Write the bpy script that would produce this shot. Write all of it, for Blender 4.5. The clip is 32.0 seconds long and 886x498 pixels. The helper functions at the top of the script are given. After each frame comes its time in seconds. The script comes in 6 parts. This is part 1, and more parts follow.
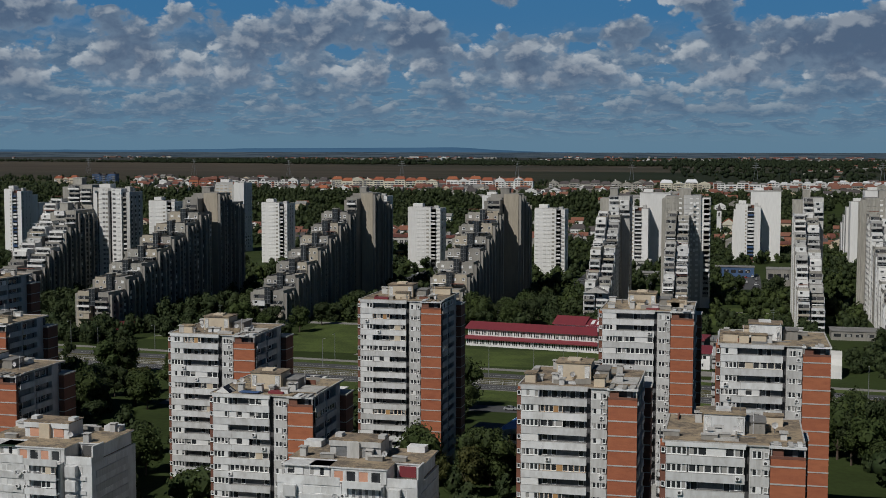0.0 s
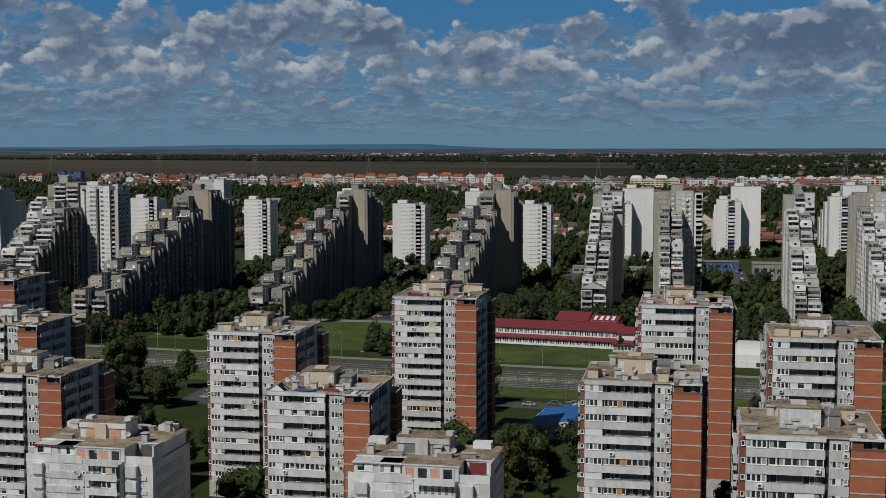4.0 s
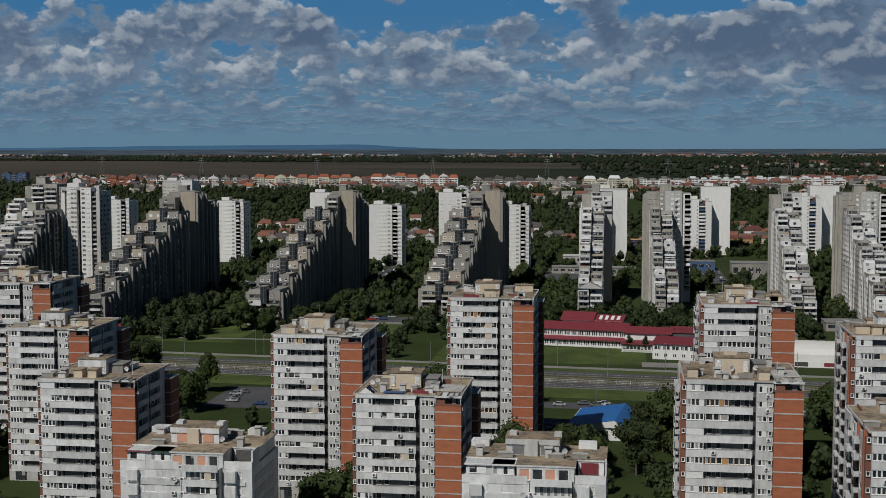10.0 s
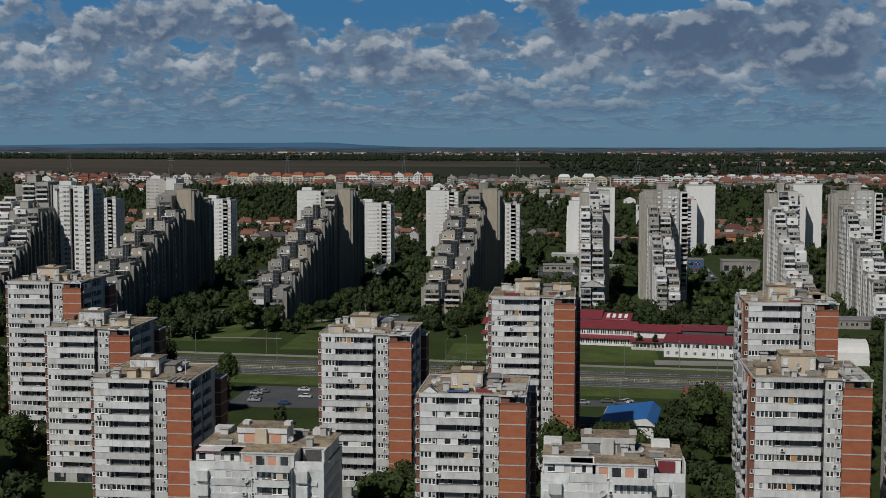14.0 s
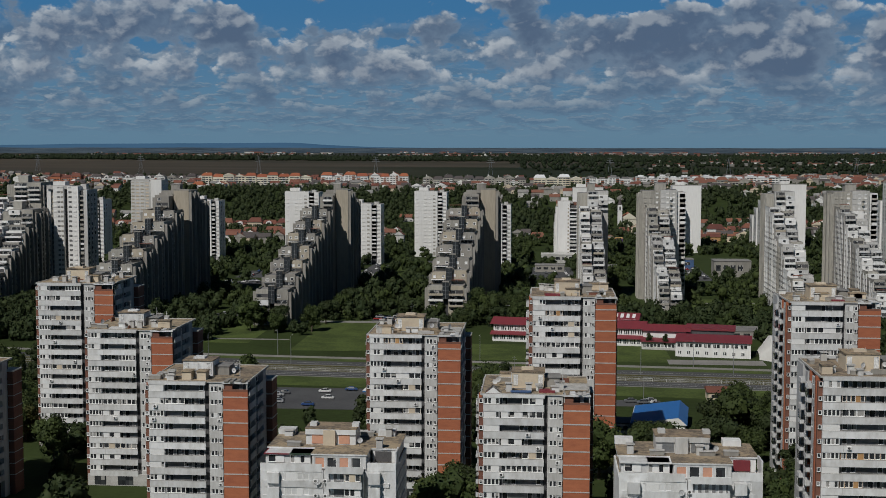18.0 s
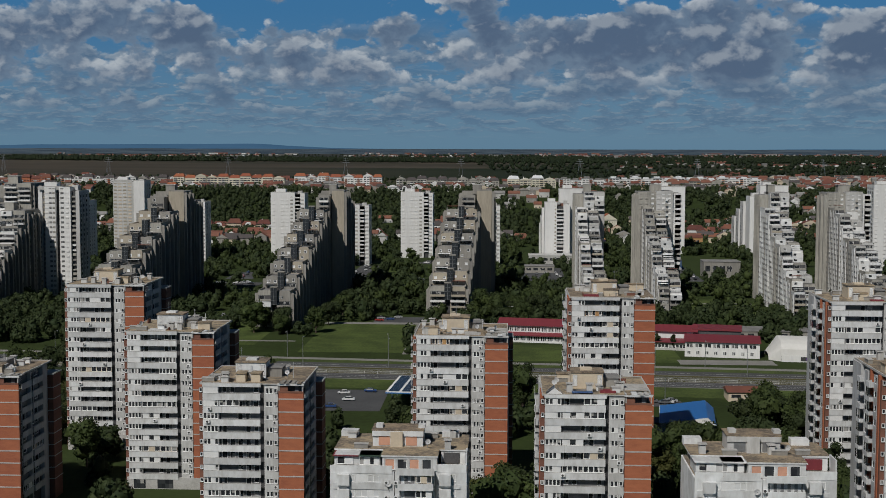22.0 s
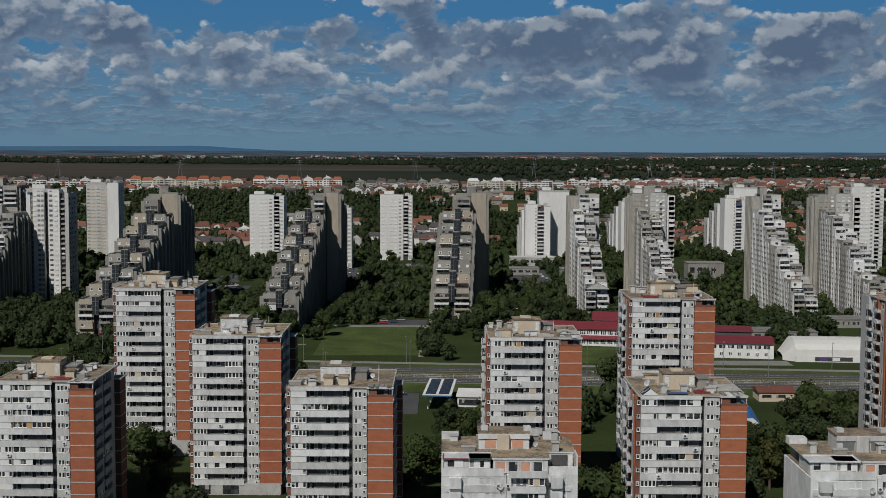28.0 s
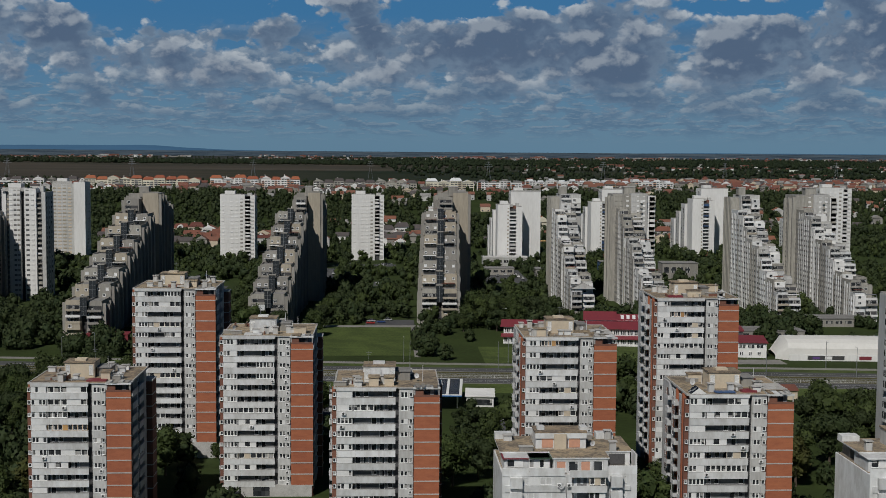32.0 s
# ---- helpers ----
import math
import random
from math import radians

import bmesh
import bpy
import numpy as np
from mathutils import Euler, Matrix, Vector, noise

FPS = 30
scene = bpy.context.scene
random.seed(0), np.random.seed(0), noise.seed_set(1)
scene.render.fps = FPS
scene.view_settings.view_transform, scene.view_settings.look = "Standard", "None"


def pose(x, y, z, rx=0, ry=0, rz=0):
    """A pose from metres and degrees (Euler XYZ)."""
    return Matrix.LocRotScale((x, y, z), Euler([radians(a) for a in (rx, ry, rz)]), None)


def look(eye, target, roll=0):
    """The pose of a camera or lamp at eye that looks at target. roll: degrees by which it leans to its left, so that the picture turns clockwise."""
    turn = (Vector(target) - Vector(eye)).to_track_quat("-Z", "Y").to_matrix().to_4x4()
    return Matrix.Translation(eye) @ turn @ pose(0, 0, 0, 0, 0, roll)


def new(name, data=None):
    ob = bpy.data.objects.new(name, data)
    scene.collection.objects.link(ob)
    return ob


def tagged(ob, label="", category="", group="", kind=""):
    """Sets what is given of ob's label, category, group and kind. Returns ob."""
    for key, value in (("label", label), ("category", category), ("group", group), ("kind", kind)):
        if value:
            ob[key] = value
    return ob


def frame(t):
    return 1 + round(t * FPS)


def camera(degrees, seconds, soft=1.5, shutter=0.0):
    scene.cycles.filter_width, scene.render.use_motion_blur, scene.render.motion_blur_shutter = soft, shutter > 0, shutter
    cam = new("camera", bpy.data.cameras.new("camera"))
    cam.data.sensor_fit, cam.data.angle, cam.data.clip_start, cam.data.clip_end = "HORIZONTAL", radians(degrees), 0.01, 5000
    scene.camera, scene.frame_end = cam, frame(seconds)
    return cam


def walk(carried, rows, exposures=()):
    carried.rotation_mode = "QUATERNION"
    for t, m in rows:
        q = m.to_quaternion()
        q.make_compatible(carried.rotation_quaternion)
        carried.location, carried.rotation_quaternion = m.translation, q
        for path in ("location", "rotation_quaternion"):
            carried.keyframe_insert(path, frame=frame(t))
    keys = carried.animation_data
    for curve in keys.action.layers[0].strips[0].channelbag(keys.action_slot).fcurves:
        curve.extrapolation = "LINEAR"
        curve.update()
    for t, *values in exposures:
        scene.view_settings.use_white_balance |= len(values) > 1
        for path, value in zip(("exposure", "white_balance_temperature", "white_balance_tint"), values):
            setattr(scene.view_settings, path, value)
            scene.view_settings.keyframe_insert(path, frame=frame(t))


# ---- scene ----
cam = camera(38.28, 32.0, soft=0.7)
# seconds, x, y, z, yaw, pitch, roll of the flight
ROWS = [
    (0.0, 0.00, -0.00, 85.00, 13.061, -4.361, -0.100),
    (0.5, -2.40, -0.55, 85.00, 12.832, -4.389, -0.079),
    (1.0, -4.82, -1.11, 85.01, 12.603, -4.418, -0.058),
    (1.5, -7.23, -1.67, 85.01, 12.372, -4.446, -0.037),
    (2.0, -9.64, -2.24, 85.01, 12.131, -4.472, -0.017),
    (2.5, -12.05, -2.82, 85.01, 11.885, -4.493, 0.003),
    (3.0, -14.49, -3.40, 85.02, 11.638, -4.508, 0.023),
    (3.5, -16.96, -3.98, 85.05, 11.390, -4.517, 0.042),
    (5.5, -27.29, -6.14, 85.13, 10.361, -4.517, 0.090),
    (6.0, -29.95, -6.56, 85.14, 10.096, -4.515, 0.096),
    (6.5, -32.65, -6.96, 85.14, 9.838, -4.514, 0.101),
    (7.0, -35.34, -7.33, 85.15, 9.583, -4.512, 0.105),
    (7.5, -38.01, -7.68, 85.14, 9.325, -4.510, 0.107),
    (8.0, -40.64, -8.00, 85.14, 9.065, -4.507, 0.106),
    (8.5, -43.26, -8.31, 85.13, 8.812, -4.502, 0.103),
    (9.0, -45.89, -8.61, 85.13, 8.567, -4.499, 0.097),
    (9.5, -48.56, -8.90, 85.12, 8.334, -4.497, 0.090),
    (10.0, -51.25, -9.20, 85.13, 8.109, -4.497, 0.081),
    (10.5, -53.94, -9.50, 85.14, 7.889, -4.500, 0.071),
    (11.0, -56.60, -9.81, 85.14, 7.667, -4.509, 0.059),
    (11.5, -59.21, -10.12, 85.13, 7.441, -4.525, 0.045),
    (12.0, -61.80, -10.43, 85.13, 7.216, -4.542, 0.032),
    (12.5, -64.39, -10.74, 85.14, 6.993, -4.555, 0.019),
    (13.0, -66.99, -11.04, 85.18, 6.771, -4.563, 0.007),
    (13.5, -69.60, -11.33, 85.22, 6.551, -4.573, -0.005),
    (14.0, -72.21, -11.61, 85.26, 6.332, -4.580, -0.015),
    (14.5, -74.84, -11.89, 85.30, 6.114, -4.583, -0.024),
    (16.5, -85.31, -12.81, 85.32, 5.269, -4.561, -0.032),
    (17.0, -87.81, -12.98, 85.29, 5.054, -4.561, -0.040),
    (17.5, -90.32, -13.14, 85.25, 4.837, -4.562, -0.047),
    (18.0, -92.84, -13.29, 85.23, 4.618, -4.561, -0.055),
    (18.5, -95.38, -13.43, 85.20, 4.396, -4.559, -0.063),
    (19.0, -97.94, -13.57, 85.19, 4.169, -4.556, -0.071),
    (19.5, -100.52, -13.68, 85.17, 3.939, -4.552, -0.079),
    (20.0, -103.13, -13.78, 85.16, 3.715, -4.546, -0.088),
    (20.5, -105.74, -13.87, 85.14, 3.491, -4.538, -0.099),
    (21.0, -108.34, -13.94, 85.12, 3.263, -4.527, -0.110),
    (21.5, -110.95, -13.99, 85.09, 3.037, -4.516, -0.122),
    (22.0, -113.57, -14.05, 85.04, 2.811, -4.505, -0.134),
    (22.5, -116.21, -14.09, 84.98, 2.581, -4.496, -0.145),
    (23.0, -118.89, -14.15, 84.91, 2.347, -4.487, -0.155),
    (23.5, -121.62, -14.19, 84.86, 2.121, -4.476, -0.162),
    (24.0, -124.37, -14.23, 84.81, 1.897, -4.462, -0.168),
    (24.5, -127.11, -14.26, 84.79, 1.674, -4.445, -0.171),
    (25.0, -129.84, -14.27, 84.78, 1.450, -4.427, -0.174),
    (25.5, -132.55, -14.28, 84.76, 1.225, -4.411, -0.176),
    (27.5, -143.09, -14.06, 84.76, 0.304, -4.383, -0.181),
    (28.0, -145.74, -13.95, 84.77, 0.039, -4.384, -0.195),
    (28.5, -148.39, -13.83, 84.78, -0.239, -4.386, -0.212),
    (29.0, -151.03, -13.70, 84.79, -0.539, -4.389, -0.232),
    (29.5, -153.70, -13.57, 84.78, -0.850, -4.390, -0.255),
    (30.0, -156.41, -13.45, 84.76, -1.169, -4.389, -0.279),
    (30.5, -159.15, -13.32, 84.73, -1.493, -4.385, -0.306),
    (31.0, -161.92, -13.19, 84.67, -1.821, -4.380, -0.335),
    (31.5, -164.70, -13.07, 84.61, -2.154, -4.372, -0.365),
    (32.0, -167.50, -12.94, 84.53, -2.487, -4.366, -0.396),
]
walk(cam, [(t, pose(x, y, z, 90 + pitch, roll, yaw)) for t, x, y, z, yaw, pitch, roll in ROWS], [(0.0, 0.0, 6420, 9), (32.0, 0.0, 6420, 9)])

# ---- light ----
SUN_FROM = Vector((-0.30, -0.62, 0.72)).normalized()
SKY_STRENGTH, SUN_STRENGTH = 0.1, 3.05
scene.view_settings.exposure = 0.0


def math_node(nt, op, a, b=None, c=None, clamp=False):
    n = nt.nodes.new("ShaderNodeMath")
    n.operation, n.use_clamp = op, clamp
    for i, v in enumerate((a, b, c)):
        if v is None:
            continue
        if isinstance(v, (int, float)):
            n.inputs[i].default_value = v
        else:
            nt.links.new(v, n.inputs[i])
    return n.outputs[0]


def ramp_node(nt, fac, lo, hi, soft=True):
    n = nt.nodes.new("ShaderNodeMapRange")
    n.interpolation_type = "SMOOTHSTEP" if soft else "LINEAR"
    n.inputs[1].default_value, n.inputs[2].default_value = lo, hi
    nt.links.new(fac, n.inputs[0])
    return n.outputs[0]


def mix_node(nt, fac, a, b, blend="MIX"):
    n = nt.nodes.new("ShaderNodeMix")
    n.data_type, n.blend_type = "RGBA", blend
    for sock, v in ((n.inputs[0], fac), (n.inputs[6], a), (n.inputs[7], b)):
        if isinstance(v, (int, float)):
            sock.default_value = v
        elif isinstance(v, tuple):
            sock.default_value = (*v, 1) if len(v) == 3 else v
        else:
            nt.links.new(v, sock)
    return n.outputs[2]


def noise_node(nt, vec, scale, detail=4, rough=0.55, dims="3D"):
    n = nt.nodes.new("ShaderNodeTexNoise")
    n.noise_dimensions = dims
    n.inputs["Scale"].default_value, n.inputs["Detail"].default_value = scale, detail
    n.inputs["Roughness"].default_value = rough
    nt.links.new(vec, n.inputs["Vector"])
    return n.outputs[0]


def build_world():
    """Blue sky under broken cumulus that shrinks towards the horizon."""
    world = bpy.data.worlds.new("sky")
    scene.world = world
    world.use_nodes = True
    nt = world.node_tree
    nt.nodes.clear()
    sky = nt.nodes.new("ShaderNodeTexSky")
    sky.sky_type, sky.sun_disc = "NISHITA", False
    sky.sun_elevation = math.asin(SUN_FROM.z)
    sky.sun_rotation = math.atan2(SUN_FROM.x, SUN_FROM.y)
    sky.air_density, sky.dust_density, sky.ozone_density = 1.0, 0.6, 2.0
    tc = nt.nodes.new("ShaderNodeTexCoord")
    sep = nt.nodes.new("ShaderNodeSeparateXYZ")
    nt.links.new(tc.outputs["Generated"], sep.inputs[0])
    x, y, z = sep.outputs
    az = math_node(nt, "MULTIPLY", math_node(nt, "ARCTAN2", x, y), 57.2958)
    el = math_node(nt, "MAXIMUM", math_node(nt, "MULTIPLY", math_node(nt, "ARCSINE", z), 57.2958), 0.0)
    # the large heaps: bearing and height in degrees, half width, half height, strength
    heaps = [(-31.0, 5.8, 2.4, 0.8, 1.0), (-31.5, 3.9, 2.2, 0.7, 0.8), (-26.2, 4.5, 2.7, 1.2, 1.1), (-20.4, 5.3, 2.5, 1.0, 1.2), (-16.5, 6.45, 0.8, 0.35, 1.2), (-14.2, 5.2, 1.1, 0.8, 1.2), (-10.6, 3.9, 2.8, 0.8, 0.9), (-8.6, 5.0, 1.8, 0.35, 0.9),
             (-4.9, 5.0, 1.1, 1.0, 1.3), (-0.8, 4.9, 1.9, 1.3, 1.3), (4.6, 4.1, 4.0, 1.4, 1.3), (-2.4, 6.7, 1.7, 0.3, 1.2), (10.0, 5.9, 2.6, 0.6, 1.2), (13.5, 6.8, 3.0, 0.35, 1.0), (12.5, 3.8, 5.0, 1.4, 1.2), (20.5, 4.5, 3.4, 1.6, 1.2),
             (-28.0, 6.6, 1.6, 0.5, -1.3), (-23.0, 6.7, 1.4, 0.4, -1.3), (-13.0, 6.6, 2.0, 0.45, -1.2), (-8.0, 6.2, 3.0, 0.7, -1.5), (3.2, 6.4, 3.0, 0.6, -1.5), (16.5, 6.2, 1.8, 0.35, -1.2), (-29.0, 4.4, 0.8, 0.5, -0.6), (-12.0, 2.4, 5.0, 0.3, -0.3), (6.0, 2.0, 7.0, 0.22, -0.7), (-24.0, 2.9, 3.0, 0.35, -0.4)]
    push = None
    for a0, e0, wa, we, k in heaps:
        da = math_node(nt, "DIVIDE", math_node(nt, "SUBTRACT", az, a0), wa)
        de = math_node(nt, "DIVIDE", math_node(nt, "SUBTRACT", el, e0), we)
        g = math_node(nt, "MULTIPLY", math_node(nt, "EXPONENT", math_node(nt, "MULTIPLY", math_node(nt, "ADD", math_node(nt, "MULTIPLY", da, da), math_node(nt, "MULTIPLY", de, de)), -0.9)), k * 0.105)
        push = g if push is None else math_node(nt, "ADD", push, g)

    def billows(size, flat, seed, lift):
        """Round heaps of cloud, size degrees across, at a height shifted by lift degrees: their swell and their outline."""
        comb = nt.nodes.new("ShaderNodeCombineXYZ")
        nt.links.new(math_node(nt, "DIVIDE", math_node(nt, "SUBTRACT", az, lift * 0.5), size), comb.inputs[0])
        nt.links.new(math_node(nt, "DIVIDE", math_node(nt, "ADD", el, lift), size * flat), comb.inputs[1])
        comb.inputs[2].default_value = seed
        p = comb.outputs[0]
        wn = nt.nodes.new("ShaderNodeTexNoise")
        wn.inputs["Scale"].default_value, wn.inputs["Detail"].default_value = 1.7, 5
        nt.links.new(p, wn.inputs["Vector"])
        warp = nt.nodes.new("ShaderNodeMix")
        warp.data_type, warp.blend_type, warp.clamp_factor = "RGBA", "ADD", False
        warp.inputs[0].default_value = 0.42
        nt.links.new(p, warp.inputs[6])
        nt.links.new(wn.outputs["Color"], warp.inputs[7])
        puff = nt.nodes.new("ShaderNodeTexVoronoi")
        puff.feature, puff.normalize = "SMOOTH_F1", True
        puff.inputs["Scale"].default_value, puff.inputs["Smoothness"].default_value = 1.0, 0.35
        puff.inputs["Detail"].default_value, puff.inputs["Roughness"].default_value, puff.inputs["Lacunarity"].default_value = 3.0, 0.52, 2.3
        nt.links.new(warp.outputs[2], puff.inputs["Vector"])
        swell = noise_node(nt, p, 0.62, 3, 0.5)
        return math_node(nt, "ADD", math_node(nt, "MULTIPLY", swell, 0.62), math_node(nt, "MULTIPLY", math_node(nt, "SUBTRACT", 0.62, puff.outputs["Distance"]), 0.62))

    clear = mix_node(nt, 0.95, sky.outputs[0], mix_node(nt, ramp_node(nt, el, 0.0, 6.3), (0.92, 1.90, 2.86), (0.26, 1.34, 2.95)))
    seen = clear
    # three depths of cumulus: far rows, middle heaps, the near heaps above
    for size, flat, seed, low, high, th, soft, k, dark, mid, bright in ((0.8, 0.28, 3.1, 0.3, 2.8, 0.45, 0.09, 0.2, (0.82, 1.46, 2.30), (1.08, 1.80, 2.66), (2.3, 2.85, 3.4)),
                                                                        (1.4, 0.52, 7.7, 1.2, 4.4, 0.475, 0.06, 0.5, (0.80, 1.32, 2.10), (1.22, 1.86, 2.68), (2.9, 3.4, 3.9)),
                                                                        (1.75, 0.74, 5.2, 2.4, 40.0, 0.505, 0.055, 1.0, (0.80, 1.22, 1.95), (1.46, 2.06, 2.86), (4.4, 4.75, 5.1))):
        here = math_node(nt, "ADD", billows(size, flat, seed, 0.0), math_node(nt, "MULTIPLY", push, k))
        above = billows(size, flat, seed, 0.30 * size * flat)
        rise = math_node(nt, "SUBTRACT", here, math_node(nt, "ADD", above, math_node(nt, "MULTIPLY", push, k)))
        band = math_node(nt, "MULTIPLY", ramp_node(nt, el, low, low + 0.9), math_node(nt, "SUBTRACT", 1.0, ramp_node(nt, el, high, high + 1.6)))
        cover = math_node(nt, "MULTIPLY", ramp_node(nt, here, th, th + soft), band)
        depth = ramp_node(nt, here, th, th + 0.17)
        body = mix_node(nt, depth, mid, dark)
        lit = math_node(nt, "MULTIPLY", ramp_node(nt, rise, -0.01, 0.11), math_node(nt, "SUBTRACT", 1.0, math_node(nt, "MULTIPLY", depth, 0.55)))
        cloud = mix_node(nt, lit, body, bright)
        seen = mix_node(nt, math_node(nt, "MULTIPLY", cover, 0.72 if k < 0.5 else 0.86 if k < 1 else 0.96), seen, cloud)
    # out of view overhead the sky is darkened and cloudless, cutting fill light
    seen = mix_node(nt, ramp_node(nt, el, 7.2, 14.0), seen, mix_node(nt, ramp_node(nt, el, 6.4, 15.0), (0.24, 1.25, 2.85), (0.05, 0.17, 0.46)))
    bg = nt.nodes.new("ShaderNodeBackground")
    bg.inputs[1].default_value = SKY_STRENGTH
    nt.links.new(seen, bg.inputs[0])
    out = nt.nodes.new("ShaderNodeOutputWorld")
    nt.links.new(bg.outputs[0], out.inputs[0])


build_world()
sun = new("sun", bpy.data.lights.new("sun", "SUN"))
sun.data.energy, sun.data.angle, sun.data.color = SUN_STRENGTH, radians(0.53), (1.0, 0.962, 0.91)
sun.matrix_world = look(SUN_FROM * 100, (0, 0, 0))

# ---- materials ----
MATS = {}


def material(name, base, rough=0.8, dark=None, coarse=0.35, fine=4.0, amount=0.5, bump=0.0, metal=0.0, rand=0.0, streak=False, spread=(0.35, 0.7)):
    """A worn surface: base and dark tones mixed by coarse and fine noise in metres, rand varies it by object."""
    m = bpy.data.materials.new(name)
    m.use_nodes = True
    nt = m.node_tree
    b = nt.nodes["Principled BSDF"]
    b.inputs["Roughness"].default_value, b.inputs["Metallic"].default_value = rough, metal
    geo = nt.nodes.new("ShaderNodeNewGeometry")
    vec = geo.outputs["Position"]
    if streak:
        mp = nt.nodes.new("ShaderNodeMapping")
        mp.inputs["Scale"].default_value = streak if isinstance(streak, tuple) else (1, 1, 0.18)
        nt.links.new(vec, mp.inputs[0])
        vec = mp.outputs[0]
    dark = dark or tuple(c * 0.6 for c in base)
    n1 = noise_node(nt, vec, coarse, 5, 0.6)
    n2 = noise_node(nt, vec, fine, 3, 0.6)
    f = ramp_node(nt, math_node(nt, "ADD", math_node(nt, "MULTIPLY", n1, 0.6), math_node(nt, "MULTIPLY", n2, 0.4)), *spread)
    col = mix_node(nt, math_node(nt, "MULTIPLY", f, amount), base, dark)
    if rand:
        info = nt.nodes.new("ShaderNodeObjectInfo")
        hsv = nt.nodes.new("ShaderNodeHueSaturation")
        nt.links.new(col, hsv.inputs["Color"])
        nt.links.new(math_node(nt, "ADD", math_node(nt, "MULTIPLY", info.outputs["Random"], 2 * rand), 1 - rand), hsv.inputs["Value"])
        nt.links.new(math_node(nt, "ADD", math_node(nt, "MULTIPLY", info.outputs["Random"], rand * 0.06), 0.5 - rand * 0.03), hsv.inputs["Hue"])
        col = hsv.outputs[0]
    nt.links.new(col, b.inputs["Base Color"])
    if bump:
        bn = nt.nodes.new("ShaderNodeBump")
        bn.inputs["Strength"].default_value, bn.inputs["Distance"].default_value = bump, 0.05
        nt.links.new(n2, bn.inputs["Height"])
        nt.links.new(bn.outputs[0], b.inputs["Normal"])
    MATS[name] = m
    return m


def island_leaf(name, a, b_, c):
    """Foliage whose clumps differ by island and by object."""
    m = material(name, a, 0.75, b_, 0.25, 2.5, 0.8, rand=0.22)
    nt = m.node_tree
    b = nt.nodes["Principled BSDF"]
    geo = nt.nodes.new("ShaderNodeNewGeometry")
    old = b.inputs["Base Color"].links[0].from_socket
    nt.links.new(mix_node(nt, math_node(nt, "MULTIPLY", geo.outputs["Random Per Island"], 0.75), old, c), b.inputs["Base Color"])
    b.inputs["Specular IOR Level"].default_value = 0.25
    return m


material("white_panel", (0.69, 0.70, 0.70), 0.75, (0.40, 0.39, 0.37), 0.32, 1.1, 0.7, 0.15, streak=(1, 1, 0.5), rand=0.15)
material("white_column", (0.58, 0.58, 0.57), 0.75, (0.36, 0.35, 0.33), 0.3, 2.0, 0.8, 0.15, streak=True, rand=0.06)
# white_panel darkened for flanks and set-back walls, shade put into the colour
material("white_panel_shaded", (0.52, 0.53, 0.54), 0.8, (0.34, 0.33, 0.31), 0.25, 2.2, 0.8, 0.15, streak=True, rand=0.06)
material("brick_panel", (0.40, 0.135, 0.065), 0.85, (0.27, 0.085, 0.045), 0.5, 6.0, 0.75, 0.3, rand=0.07, streak=(1, 1, 3))
# darkened brick_panel: painted shade on the end blocks, brown brick elsewhere
material("brown_and_shaded_brick", (0.20, 0.085, 0.055), 0.85, (0.13, 0.06, 0.045), 0.5, 6.0, 0.7, 0.3, rand=0.07, streak=(1, 1, 3))
material("concrete_trim", (0.50, 0.49, 0.47), 0.85, (0.30, 0.29, 0.27), 0.5, 3.0, 0.8, 0.2)
material("grey_concrete", (0.31, 0.295, 0.265), 0.88, (0.17, 0.16, 0.145), 0.12, 1.2, 0.8, 0.25, streak=True, rand=0.08)
material("dirty_concrete", (0.41, 0.39, 0.345), 0.88, (0.20, 0.195, 0.175), 0.10, 1.3, 0.85, 0.25, streak=True, rand=0.08)
material("stair_glass", (0.03, 0.035, 0.04), 0.25, (0.06, 0.065, 0.07), 0.5, 2.0, 0.5)
material("tan_concrete", (0.43, 0.38, 0.30), 0.88, (0.28, 0.25, 0.20), 0.15, 1.2, 0.7, 0.2, streak=True, rand=0.05)
material("pale_concrete", (0.55, 0.545, 0.53), 0.85, (0.30, 0.29, 0.265), 0.12, 1.5, 0.75, 0.2, streak=True, rand=0.08)
material("white_plaster", (0.78, 0.775, 0.755), 0.8, (0.56, 0.55, 0.53), 0.08, 1.0, 0.6, 0.1, streak=True, rand=0.05)
material("white_frame", (0.78, 0.78, 0.77), 0.5, (0.6, 0.6, 0.58), 1.0, 5.0, 0.5)
material("roof_felt", (0.34, 0.265, 0.175), 0.95, (0.12, 0.10, 0.08), 0.3, 1.3, 1.0, 0.2, rand=0.14, spread=(0.4, 0.62))
material("roof_grey", (0.24, 0.235, 0.225), 0.95, (0.14, 0.135, 0.13), 0.2, 1.6, 0.8, 0.2, rand=0.12)
material("beige_render", (0.60, 0.51, 0.385), 0.85, (0.46, 0.39, 0.30), 0.4, 2.0, 0.7, 0.15, rand=0.05)
material("salmon_render", (0.62, 0.33, 0.22), 0.85, (0.45, 0.24, 0.17), 0.4, 2.0, 0.6, 0.15)
# two dark tones that put the shade of loggias and recesses into the colour
material("dark_wall_and_shade", (0.085, 0.083, 0.085), 0.9, (0.045, 0.045, 0.048), 0.8, 3.0, 0.8, rand=0.25)
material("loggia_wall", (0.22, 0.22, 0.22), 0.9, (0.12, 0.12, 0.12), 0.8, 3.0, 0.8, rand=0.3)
material("grey_metal", (0.33, 0.34, 0.35), 0.45, (0.22, 0.22, 0.22), 0.8, 4.0, 0.6, metal=0.6)
material("vent_dark", (0.06, 0.06, 0.06), 0.8)
